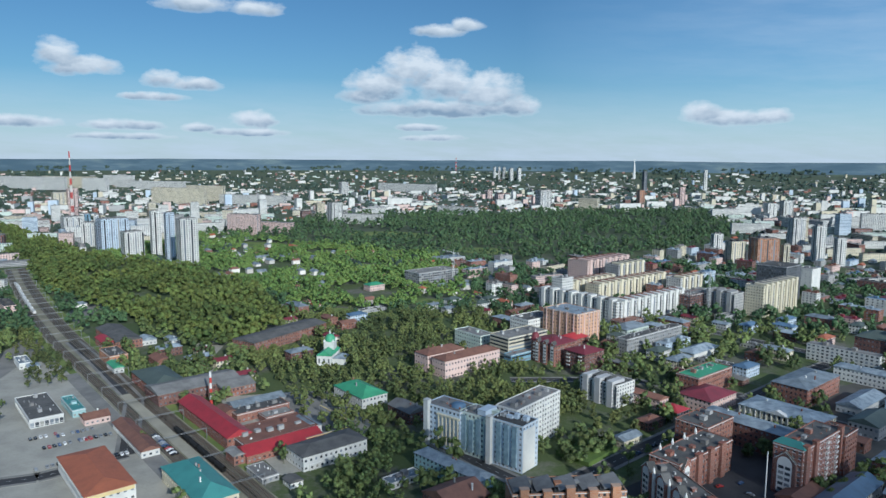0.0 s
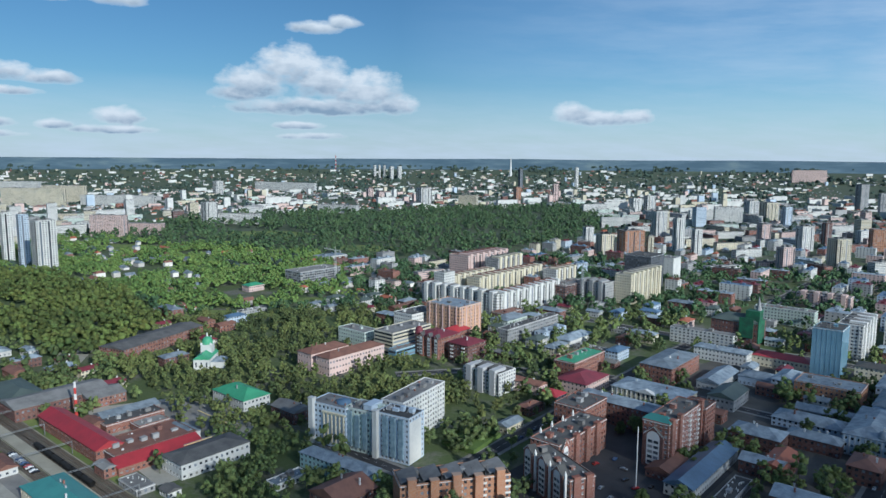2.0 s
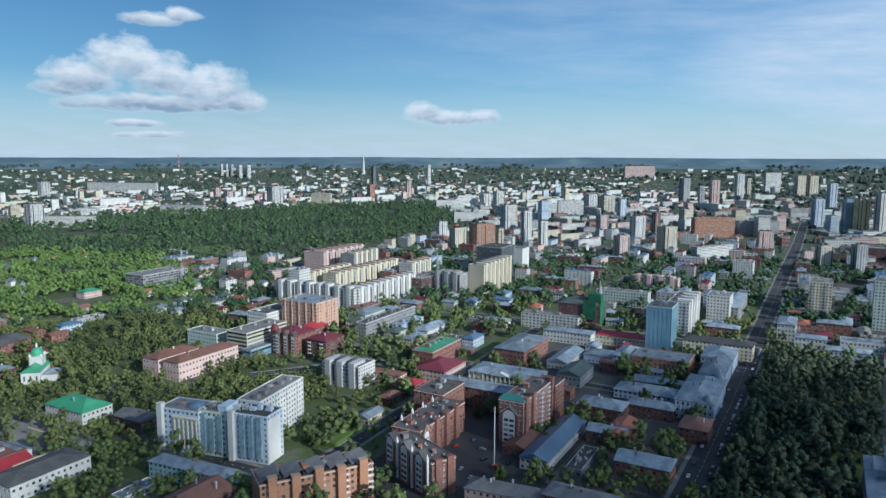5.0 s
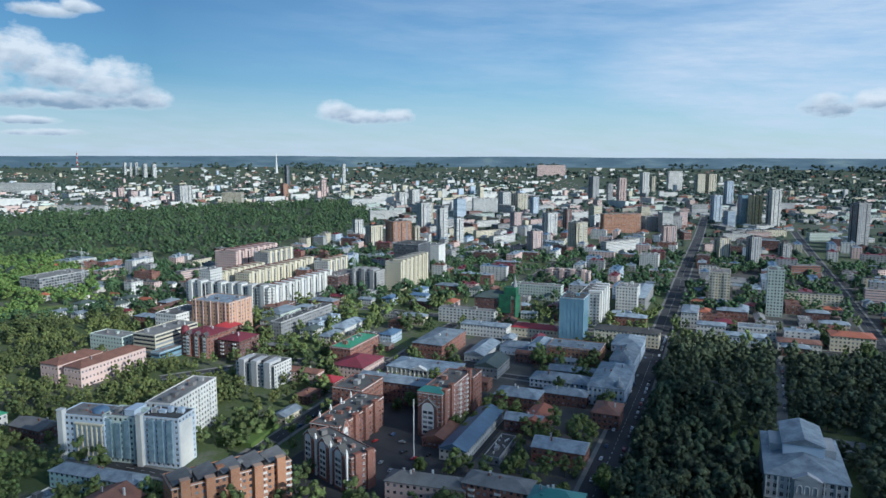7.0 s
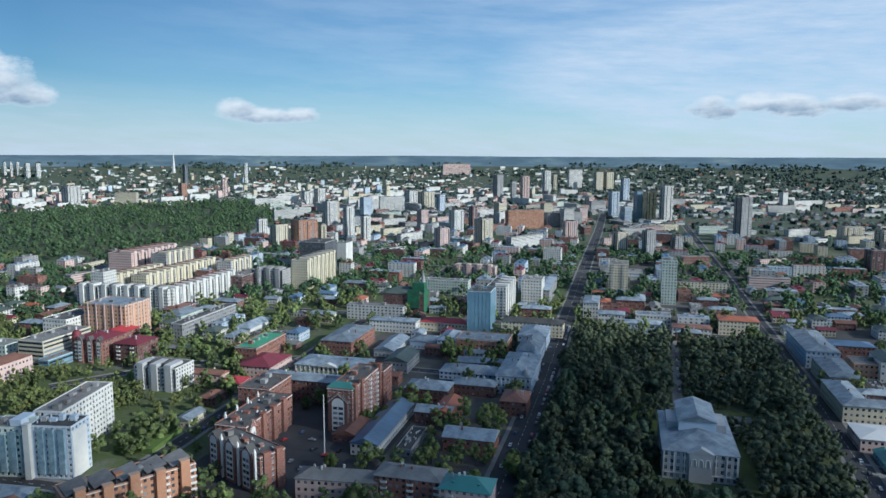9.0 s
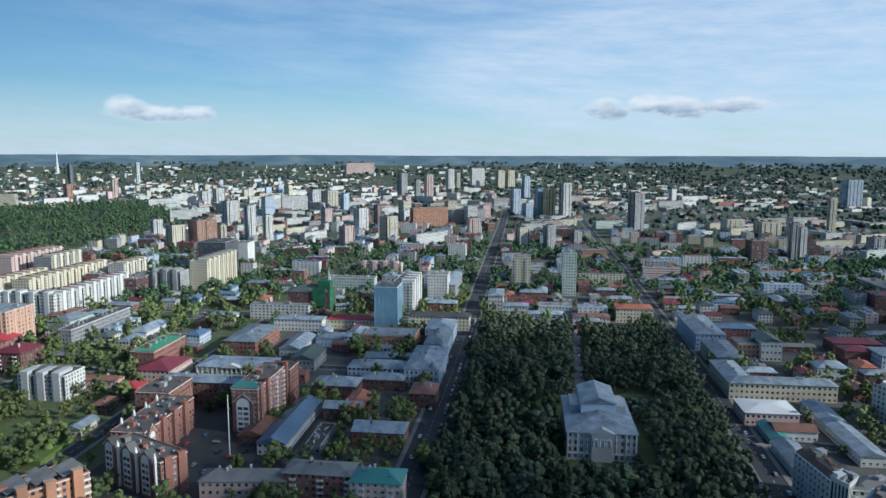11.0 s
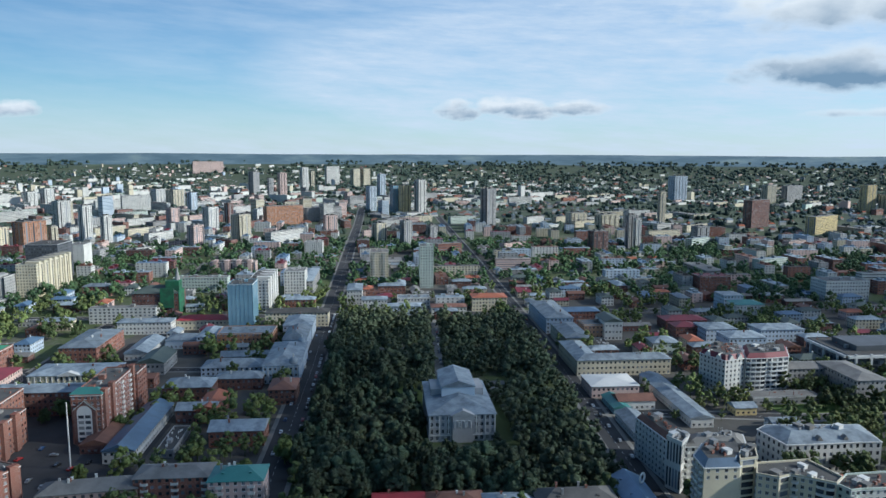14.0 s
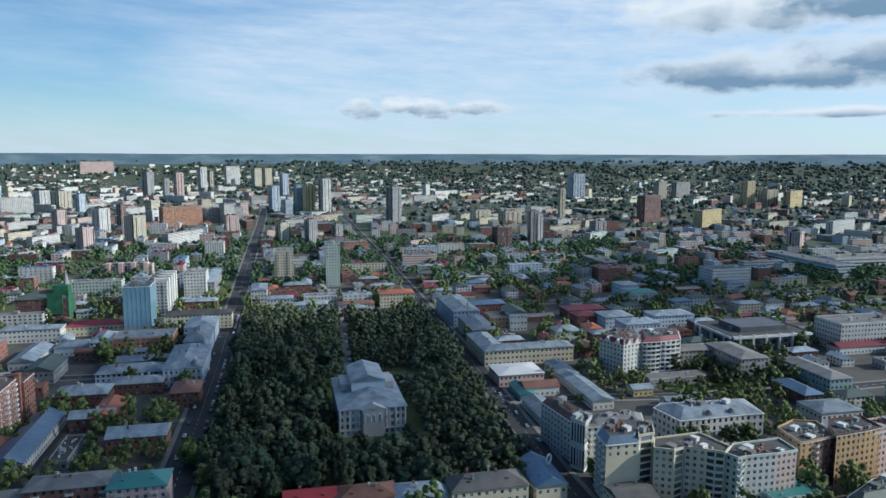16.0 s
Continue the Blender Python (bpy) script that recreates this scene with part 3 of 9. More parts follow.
def building(name, label, x, y, rot, w, d, h, floors, wall="white", roof="flat", top="bitumen", bay=3.3, win=(1.5, 1.6), sill=0.9,
             rise=None, balcony="", detail=1, trim="trim", huts=2, chimneys=0, category="building", z=0.0, group="", cornice=True, glass="window", here=True,
             bal_mat="trim", band=False, kind="", sides=(0, 1)):
    """A house of rectangular plan: walls with openings, windows, roof, cornice, balconies and what stands on its roof."""
    ob = thing(name, label, category, pose(x, y, z, 0, 0, rot), group, kind)
    SIZE[ob.name] = (w, d, h)
    if here:
        claim(x, y, rot, w, d)
    rnd = random.Random(int(x * 7 + y * 13))
    W, D = w / 2, d / 2
    corners = [(-W, -D), (W, -D), (W, D), (-W, D)]
    walls, panes, spots = Shape(), Shape(), []
    for i in range(4):
        p, q = corners[i], corners[(i + 1) % 4]
        length = math.dist(p, q)
        bays = max(1, round(length / bay))
        if detail >= 1 and not band:
            near = detail == 2 and i in sides
            wall_run(walls, None if near else panes, spots if near else None, p, q, 0, h, floors, bays, win[0], win[1], sill)
        else:
            plain_run(walls, panes, p, q, 0, h, floors, bays, win[0], win[1], sill, band)
    if cornice and detail >= 1:
        z0 = h / floors * (1 if floors > 2 else 0.25)      # string course above the ground floor
        walls.box(-W - 0.12, -D - 0.12, z0 - 0.12, W + 0.12, -D, z0 + 0.12, True)
        walls.box(W, -D - 0.117, z0 - 0.12, W + 0.12, D + 0.117, z0 + 0.12, True)
        walls.box(-W - 0.12, -D + 0.003, z0 - 0.12, -W, D + 0.117, z0 + 0.12, True)
    part("wall", walls, wall, ob)
    if panes.f:
        part("glazing", panes, glass, ob, kind="stuff")
    for at, turn, a, b in spots:
        o = part("window", window_mesh(a, b, glass), None, ob)
        o.matrix_local = pose(*at, 0, 0, turn)
    if cornice and detail >= 1:
        s = Shape()
        for i in range(4):
            (ax, ay), (bx, by) = corners[i], corners[(i + 1) % 4]
            k = 0.25
            s.box(min(ax, bx) - k, min(ay, by) - k, h - 0.35, max(ax, bx) + k, max(ay, by) + k, h - 0.02, True) if i % 2 == 0 else \
                s.box(min(ax, bx) - k + 0.003, min(ay, by) + k, h - 0.35, max(ax, bx) + k - 0.003, max(ay, by) - k, h - 0.02, True)
        part("cornice", s, trim, ob)
    if roof == "flat":
        s = Shape().poly(*[(cx * 0.995, cy * 0.995, h) for cx, cy in corners])
        if detail == 0 and huts == 0:      # lift houses of one piece with the far roofs
            for i in (-0.3, 0.1):
                s.box(w * i, -d * 0.2, h, w * i + 3.5, d * 0.2, h + 2.4)
        part("roof", s, top, ob)
        if detail >= 1:
            s, e = Shape(), 0.3
            for x0, y0, x1, y1 in ((-W, -D, W, -D + e), (-W, D - e, W, D), (-W, -D + e, -W + e, D - e), (W - e, -D + e, W, D - e)):
                s.box(x0, y0, h - 0.01, x1, y1, h + 0.55)
            part("parapet", s, wall if detail else trim, ob)
            s = Shape()
            for i in range(rnd.randint(7, 14)):
                vx, vy, vr = rnd.uniform(-0.9, 0.9) * (W - 0.5), rnd.uniform(-0.85, 0.85) * (D - 0.5), rnd.uniform(0.25, 0.6)
                if rnd.random() < 0.6:
                    s.box(vx - vr, vy - vr * 0.7, h, vx + vr, vy + vr * 0.7, h + rnd.uniform(0.5, 1.3))
                else:
                    s.tube((vx, vy, h), (vx, vy, h + rnd.uniform(0.8, 2.2)), vr * 0.4, n=6)
            part("roof_vents", s, rnd.choice(("grey", "brick", "trim")), ob, kind="stuff")
        for i in range(huts):
            hw, hd, hh = rnd.uniform(2, 4), rnd.uniform(2, 3.5), rnd.uniform(1.2, 2.8)
            px = -W + 3 + (w - 6) * (i + rnd.uniform(0.2, 0.8)) / max(1, huts) if w > d else rnd.uniform(-0.5, 0.5) * max(0.1, W - 3)
            py = rnd.uniform(-0.5, 0.5) * max(0.1, D - 3) if w > d else -D + 3 + (d - 6) * (i + rnd.uniform(0.2, 0.8)) / max(1, huts)
            s = Shape().box(px - hw / 2, py - hd / 2, h, px + hw / 2, py + hd / 2, h + hh)
            s.box(px - hw / 2 - 0.15, py - hd / 2 - 0.15, h + hh, px + hw / 2 + 0.15, py + hd / 2 + 0.15, h + hh + 0.15, True)
            part("rooftop_hut", s, rnd.choice(["grey", wall, "felt_grey"]), ob)
    else:
        rise = rise or min(w, d) * 0.2
        s = Shape()
        hip_roof(s, w, d, h, rise, gable=(roof == "gable"))
        r = part("roof", s, top, ob)
        if roof == "gable":
            s = Shape()
            if w >= d:
                for k in (-1, 1):
                    s.poly(*[(k * W, -D * k, h), (k * W, D * k, h), (k * W, 0, h + rise - 0.3)])
            else:
                for k in (-1, 1):
                    s.poly(*[(D * 0 + W * k, D * k, h), (-W * k, D * k, h), (0, D * k, h + rise - 0.3)])
            part("gable", s, wall, ob)
        for i in range(chimneys):
            px, py = rnd.uniform(-0.7, 0.7) * (W - 1), rnd.uniform(-0.45, 0.45) * (D - 1)
            s = Shape().box(px - 0.45, py - 0.35, h, px + 0.45, py + 0.35, h + rise + 0.9)
            s.box(px - 0.55, py - 0.45, h + rise + 0.9, px + 0.55, py + 0.45, h + rise + 1.05, True)
            part("chimney", s, rnd.choice(["brick", "trim", "grey"]), r)
        if detail >= 2 and max(w, d) > 18:
            for i in range(2):      # dormers
                px, py = ((i - 0.5) * w * 0.5, -D * 0.5) if w >= d else (-W * 0.5, (i - 0.5) * d * 0.5)
                s = Shape().box(px - 0.6, py - 0.6, h + rise * 0.3, px + 0.6, py + 0.6, h + rise * 0.3 + 1.3)
                part("dormer", s, top, r)
    if balcony:
        fh = h / floors
        me = Shape()
        me.box(-1.5, -1.15, -0.12, 1.5, 0.0, 0.03, True)
        me.box(-1.5, -1.15, 0.03, 1.5, -1.07, 1.05)
        me.box(-1.5, -1.07, 0.03, -1.42, 0.0, 1.05)
        me.box(1.42, -1.07, 0.03, 1.5, 0.0, 1.05)
        me = me.mesh("balcony", bal_mat)
        for i in range(4):
            if str(i) not in balcony:
                continue
            p, q = Vector((*corners[i], 0)), Vector((*corners[(i + 1) % 4], 0))
            bays = max(1, round((q - p).length / bay))
            u = (q - p).normalized()
            for b in range(1, bays, 4):
                for k in range(1, floors):
                    at = p + u * ((b + 0.5) * (q - p).length / bays)
                    o = part("balcony", me, None, ob)
                    o.matrix_local = pose(at.x, at.y, k * fh, 0, 0, math.degrees(math.atan2(u.y, u.x)))
    return ob


def inset(pts, k):
    """The outline of a plan moved inwards by k."""
    n, out = len(pts), []
    for i in range(n):
        a, b, c = Vector(pts[i - 1]), Vector(pts[i]), Vector(pts[(i + 1) % n])
        u, v = (b - a).normalized(), (c - b).normalized()
        m, q = Vector((-u.y, u.x)), Vector((-v.y, v.x))
        w = (m + q) / max(0.45, 1 + m.dot(q))
        out.append(b + w * k)
    return out


BALCONY = {}


def round_balcony(w, deep, mat):
    """A bowed balcony slab with a solid parapet; its wall plane is y = 0."""
    key = (round(w, 1), deep, mat)
    if key not in BALCONY:
        s, n = Shape(), 8
        arc = [(-w / 2 * math.cos(math.pi * i / n), -deep * (0.35 * (1 if 0 < i < n else 0) + 0.65 * math.sin(math.pi * i / n))) for i in range(n + 1)]
        s.poly(*[(x, y, 0.02) for x, y in arc])
        s.poly(*[(x, y, -0.14) for x, y in reversed(arc)])
        for (ax, ay), (bx, by) in zip(arc, arc[1:]):
            s.poly((ax, ay, -0.14), (bx, by, -0.14), (bx, by, 1.0), (ax, ay, 1.0))
            s.poly((bx * 0.95, by * 0.93, 0.02), (ax * 0.95, ay * 0.93, 0.02), (ax * 0.95, ay * 0.93, 1.0), (bx * 0.95, by * 0.93, 1.0))
            s.poly((ax, ay, 1.0), (bx, by, 1.0), (bx * 0.95, by * 0.93, 1.0), (ax * 0.95, ay * 0.93, 1.0))
        BALCONY[key] = s.mesh("balcony", mat)
    return BALCONY[key]


def block(name, label, pts, h, floors, walls=(), runs="", cols=(), mansard=None, top="bitumen", bay=3.2, win=(1.4, 1.6), dormers=None, gables=False, category="apartment block"):
    """A house on a plan of any outline. Runs, one letter a side: w windows, x plain, b balconies at every bay, B long balconies,
    t windows on the top floors only, g tall glazing, s a dark glazed strip. Cols: bays of a side that carry round balconies."""
    cx, cy = sum(p[0] for p in pts) / len(pts), sum(p[1] for p in pts) / len(pts)
    ob = thing(name, label, category, pose(cx, cy, 0))
    pts = [(x - cx, y - cy) for x, y in pts]
    n, fh = len(pts), h / floors
    cols = dict(cols)
    near = math.hypot(cx, cy) < 335
    rnd = random.Random(int(cx * 3 + cy))
    for i in range(n):
        p, q, run = pts[i], pts[(i + 1) % n], runs[i]
        length = math.dist(p, q)
        u = (Vector(q) - Vector(p)) / length
        turn = math.degrees(math.atan2(u.y, u.x))
        mx, my = (p[0] + q[0]) / 2 + cx, (p[1] + q[1]) / 2 + cy
        claim(mx - u.y * 5, my + u.x * 5, turn, length, 10)
        bays = max(1, round(length / bay))
        s, panes, spots = Shape(), Shape(), []
        if run == "x":
            wall_run(s, panes, None, p, q, 0, h, floors, bays, win[0], win[1], 0.9)
        elif run == "g":
            wall_run(s, panes, None, p, q, 0, h, 2, max(2, round(length / 1.8)), 1.1, h * 0.45, 1.5)
        elif run == "s":
            wall_run(s, panes, None, p, q, 0, h, floors, 1, length * 0.7, fh * 0.72, 0.5)
        elif run == "t":
            s.poly((*p, 0), (*q, 0), (*q, h - 2 * fh), (*p, h - 2 * fh))
            wall_run(s, None, spots, p, q, h - 2 * fh, h, 2, bays, win[0], win[1], 0.9)
        elif run == "B":
            wall_run(s, panes, None, p, q, 0, h, floors, max(1, round(length / 4)), 3.0, fh * 0.7, 0.5)
        else:
            wall_run(s, None if near else panes, spots if near else None, p, q, 0, h, floors, bays, win[0], win[1], 0.9)
        part("wall", s, walls[i], ob)
        if panes.f:
            part("glazing", panes, "window", ob, kind="stuff")
        for at, tw, a, b in spots:
            part("window", window_mesh(a, b, "window"), None, ob).matrix_local = pose(*at, 0, 0, tw)
        places = [(b + 0.5) * length / bays for b in cols.get(i, ()) if b < bays] if run != "b" else [(b + 0.5) * length / bays for b in range(bays)]
        for k in range(1, floors):
            for at in places:
                part("balcony", round_balcony(3.0, 1.3, "trim"), None, ob).matrix_local = pose(p[0] + u.x * at, p[1] + u.y * at, k * fh, 0, 0, turn)
            if run == "B":
                part("balcony", round_balcony(length * 0.86, 1.5, "trim"), None, ob).matrix_local = pose(p[0] + u.x * length / 2, p[1] + u.y * length / 2, k * fh, 0, 0, turn)
        if gables and run == "w":
            for f in (0.3, 0.72):
                gx, gy = p[0] + u.x * length * f, p[1] + u.y * length * f
                g = Shape()
                g.poly((-2.4, -0.15, h), (2.4, -0.15, h), (0, -0.15, h + 3.4))
                g.poly((-2.4, -0.15, h), (0, -0.15, h + 3.4), (0, 5, h + 3.4), (-2.4, 5, h))
                g.poly((2.4, -0.15, h), (2.4, 5, h), (0, 5, h + 3.4), (0, -0.15, h + 3.4))
                part("gable", g, walls[i], ob).matrix_local = pose(gx, gy, 0, 0, 0, turn)
    outer, inner = inset(pts, -0.3), inset(pts, 0.25)
    s = Shape()
    for i in range(n):
        a, b, c, d = outer[i - 1], outer[i], inner[i], inner[i - 1]
        s.poly((*a, h - 0.4), (*b, h - 0.4), (*b, h + 0.05), (*a, h + 0.05))
        s.poly((*a, h + 0.05), (*b, h + 0.05), (*c, h + 0.05), (*d, h + 0.05))
        s.poly((*a, h - 0.4), (*d, h - 0.4), (*c, h - 0.4), (*b, h - 0.4))
    part("cornice", s, "trim", ob)
    if mansard:
        ins, rise, skin = mansard
        ring, z1 = inset(pts, ins), h + rise
        s = Shape()
        for i in range(n):
            s.poly((*inner[i - 1], h), (*inner[i], h), (*ring[i], z1), (*ring[i - 1], z1))
        part("mansard", s, skin, ob)
    else:
        ring, z1 = inner, h - 0.05
        s = Shape()
        for i in range(n):
            a, b = inner[i - 1], inner[i]
            s.poly((*outer[i - 1], h), (*outer[i], h), (*outer[i], h + 0.7), (*outer[i - 1], h + 0.7))
            s.poly((*b, h - 0.1), (*a, h - 0.1), (*a, h + 0.7), (*b, h + 0.7))
            s.poly((*outer[i - 1], h + 0.7), (*outer[i], h + 0.7), (*b, h + 0.7), (*a, h + 0.7))
        part("parapet", s, walls[0], ob)
    part("roof", Shape().poly(*[(*p, z1) for p in ring]), mansard[2] if mansard and mansard[0] > 4 else top, ob)
    mid = [sum(p[k] for p in ring) / n for k in (0, 1)]
    clutter = Shape()      # flues, boxes, skylights and aerials
    for i in range(26):
        a, b, f = rnd.randrange(n), rnd.random(), rnd.uniform(0.1, 0.85)
        x, y = ((ring[a - 1][k] * b + ring[a][k] * (1 - b)) * f + mid[k] * (1 - f) for k in (0, 1))
        e, tall = rnd.uniform(0.2, 0.75), rnd.uniform(0.3, 1.5)
        if i % 5 == 0:
            clutter.tube((x, y, z1), (x, y, z1 + tall * 2.4), 0.06, n=4)
        else:
            clutter.box(x - e, y - e * 0.6, z1, x + e, y + e * 0.6, z1 + tall)
    part("roof_clutter", clutter, rnd.choice(("grey", "metal", "brick")), ob, kind="stuff")
    for i in range(n):      # lift houses and vents
        if i % 2:
            continue
        f = rnd.uniform(0.35, 0.6)
        x, y = mid[0] * (1 - f) + ring[i][0] * f, mid[1] * (1 - f) + ring[i][1] * f
        a, b, c = rnd.uniform(1, 2), rnd.uniform(1, 1.8), rnd.uniform(0.8, 2.4)
        part("rooftop_hut", Shape().box(x - a, y - b, z1, x + a, y + b, z1 + c).box(x - a - 0.2, y - b - 0.2, z1 + c, x + a + 0.2, y + b + 0.2, z1 + c + 0.15, True), rnd.choice(("grey", "trim", "felt_grey")), ob)
    if dormers:
        side, count = dormers
        p, q = Vector(pts[side]), Vector(pts[(side + 1) % n])
        u = (q - p).normalized()
        turn = math.degrees(math.atan2(u.y, u.x))
        for k in range(count):
            at = p.lerp(q, (k + 0.5) / count)
            s = Shape().poly((-1.5, 1.6, h + 0.9), (1.5, 1.6, h + 0.9), (0, 1.6, h + 3.0))
            s.poly((-1.5, 1.6, h + 0.9), (0, 1.6, h + 3.0), (0, 4.4, h + 3.0), (-1.5, 4.4, h + 1.5))
            s.poly((0, 1.6, h + 3.0), (1.5, 1.6, h + 0.9), (1.5, 4.4, h + 1.5), (0, 4.4, h + 3.0))
            part("dormer", s, "felt_grey", ob).matrix_local = pose(at.x, at.y, 0, 0, 0, turn)
    return ob


def sheet(name, pts, z, mat, label, category, thick=0.12):
    """A paved area with a real edge."""
    s = Shape().poly(*[(x, y, z) for x, y in pts])
    for i in range(len(pts)):
        a, b = pts[i], pts[(i + 1) % len(pts)]
        s.poly((*a, z - thick), (*b, z - thick), (*b, z), (*a, z))
    return solid(name, s, mat, label, category, kind="structure")


ROADS, NAMED = [], []


def road(name, pts, width, label, mat="asphalt", z=0.10, kerb=2.5, lined=True):
    """A street along a line of points: asphalt sheet, kerbed pavements on both sides."""
    road_s, kerb_s, line_s = Shape(), Shape(), Shape()
    z += 0.005 * len(NAMED)
    NAMED.append(name)
    for (ax, ay), (bx, by) in zip(pts, pts[1:]):
        ROADS.append((ax, ay, bx, by, width / 2 + kerb))
        a, b = Vector((ax, ay, 0)), Vector((bx, by, 0))
        u = (b - a).normalized()
        n = Vector((-u.y, u.x, 0)) * (width / 2)
        a, b = a - u * 0.4, b + u * 0.4
        road_s.poly(*[(v.x, v.y, z) for v in (a - n, b - n, b + n, a + n)])
        if kerb:
            for k in (-1, 1):
                i, o = n * k, n * k * (1 + 2 * kerb / width)
                q = [a + i, b + i, b + o, a + o] if k < 0 else [b + i, a + i, a + o, b + o]
                kerb_s.poly(*[(v.x, v.y, z + 0.15) for v in reversed(q)])
                kerb_s.poly(*[(v.x, v.y, hgt) for v, hgt in ((q[0], z - 0.02), (q[1], z - 0.02), (q[1], z + 0.15), (q[0], z + 0.15))])
                kerb_s.poly(*[(v.x, v.y, hgt) for v, hgt in ((q[2], -0.05), (q[3], -0.05), (q[3], z + 0.15), (q[2], z + 0.15))])
        if lined:
            L, c = (b - a).length, 0.0
            e = n.normalized() * 0.1
            while c < L - 3:
                p, q = a + u * c, a + u * (c + 3)
                line_s.poly(*[(v.x, v.y, z + 0.006) for v in (p - e, q - e, q + e, p + e)])
                c += 7
    tagged(solid(name, road_s, mat, label, "road", kind="structure"))
    if kerb_s.f:
        solid("pavement", kerb_s, "paving", "grey paved pavement with kerb along the street", "pavement", kind="structure")
    if line_s.f:
        solid("lane_marking", line_s, "line", "worn white dashed lane marking on asphalt", "road marking", kind="structure")


def on_road(x, y, margin=0.0):
    for ax, ay, bx, by, r in ROADS:
        dx, dy = bx - ax, by - ay
        t = max(0.0, min(1.0, ((x - ax) * dx + (y - ay) * dy) / (dx * dx + dy * dy)))
        if math.hypot(x - ax - t * dx, y - ay - t * dy) < r + margin:
            return True
    return False


def inside(x, y, poly):
    hit = False
    for i in range(len(poly)):
        (ax, ay), (bx, by) = poly[i], poly[i - 1]
        if (ay > y) != (by > y) and x < (bx - ax) * (y - ay) / (by - ay) + ax:
            hit = not hit
    return hit

# ---- ground ----
CLEAR = []      # open meadows: centre and half axes
def far_height(r):
    """The plain lies flat, then is raised far out to fit the camera's horizon."""
    return 157 * max(0.0, (r - 3500) / 1400) ** 1.6


def ground():
    s = Shape()
    radii = [0, 60, 120, 200, 300, 450, 650, 900, 1200, 1600, 2100, 2700, 3300, 3500, 3700, 3900, 4050, 4200, 4350, 4500, 4600, 4700, 4800, 4880]
    n = 240
    for r in radii:
        for i in range(n):
            a = 2 * math.pi * i / n
            z = far_height(r)
            if r > 4000:
                z += (noise.noise((math.cos(a) * 6, math.sin(a) * 6, r * 0.002)) * 5 + noise.noise((math.cos(a) * 40, math.sin(a) * 40, 3)) * 2.0) * (r - 4000) / 880
            s.v.append((r * math.sin(a), r * math.cos(a), z))
    for j in range(len(radii) - 1):
        for i in range(n):
            a, b = j * n + i, j * n + (i + 1) % n
            s.f.append((a, a + n, b + n, b))
    s.m = [0] * len(s.f)
    solid("ground", s, "ground", "green and dusty city ground, raised far out to fit the horizon", "ground", kind="structure", smooth=True)


def backdrop():
    """Wooded ridges at the view's end, far behind the last houses, with haze glow."""
    s, n, rings = Shape(), 240, (4420, 4520, 4620, 4740, 4810, 4870, 4881)
    for r in rings:
        for i in range(n):
            a = 2 * math.pi * i / n
            z = far_height(r) + (noise.noise((math.cos(a) * 6, math.sin(a) * 6, r * 0.002)) * 5 + noise.noise((math.cos(a) * 40, math.sin(a) * 40, 3)) * 2.0) * (r - 4000) / 880
            s.v.append((r * math.sin(a), r * math.cos(a), z + (0.7 if r < 4881 else -3) * (1 if r > 4420 else -3)))
    for j in range(len(rings) - 1):
        for i in range(n):
            a, b = j * n + i, j * n + (i + 1) % n
            s.f.append((a, a + n, b + n, b))
    s.m = [0] * len(s.f)
    m = material("haze_glow_ridges", (0.05, 0.08, 0.085), (0.08, 0.11, 0.10), grain=0.012, patch=0.004, rough=1.0)
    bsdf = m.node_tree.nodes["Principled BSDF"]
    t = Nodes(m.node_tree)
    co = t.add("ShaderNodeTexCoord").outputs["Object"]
    # blue haze put into the ridges as a weak emission
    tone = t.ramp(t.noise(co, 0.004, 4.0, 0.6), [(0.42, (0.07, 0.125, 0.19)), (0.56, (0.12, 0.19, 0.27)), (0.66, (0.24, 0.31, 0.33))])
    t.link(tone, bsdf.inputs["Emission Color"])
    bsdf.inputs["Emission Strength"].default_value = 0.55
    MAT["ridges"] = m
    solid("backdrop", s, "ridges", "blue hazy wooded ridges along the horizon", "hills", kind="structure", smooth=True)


ground()
backdrop()

# streets: the grid runs 22 degrees clockwise from +y
GRID = -22.0
road("road", [(45, 263), (70, 321), (143, 495), (205, 649), (283, 844), (374, 1071), (533, 1462), (725, 1949)], 16, "dark asphalt street with parked cars beside the park")
road("road", [(202, 170), (227, 232), (270, 326), (308, 410), (379, 578), (453, 757), (589, 1088), (793, 1587)], 12, "dark asphalt street behind the park")
road("road", [(-122, 347), (-95, 420), (-53, 533), (-5, 657), (91, 884), (181, 1111)], 10, "dark street between brick houses")
road("road", [(205, 649), (379, 578), (589, 492), (861, 385)], 12, "cross street at the park end")
road("road", [(205, 649), (68, 705), (-68, 762), (-295, 856), (-487, 932)], 10, "cross street towards the new blocks")
road("road", [(45, 263), (-68, 306), (-122, 347), (-170, 365), (-215, 383)], 8, "lane below the white apartment slab")
road("road", [(-215, 521), (-136, 567), (-45, 572), (113, 499)], 8, "street past the pink school")
road("road", [(-422, 179), (-380, 227), (-363, 272), (-442, 340), (-544, 385), (-635, 422)], 9, "station approach road")
road("road", [(202, 170), (45, 236), (45, 263)], 9, "street below the park")
road("road", [(270, 326), (374, 263), (476, 215), (589, 170)], 9, "side street past the hotel")
for v in (1020, 1270, 1560, 1930):
    c, k = math.cos(radians(GRID)), math.sin(radians(GRID))
    road("road", [(-k * v + c * u, c * v + k * u) for u in (-480, 0, 480, 900)], 10, "cross street between apartment blocks", lined=False)

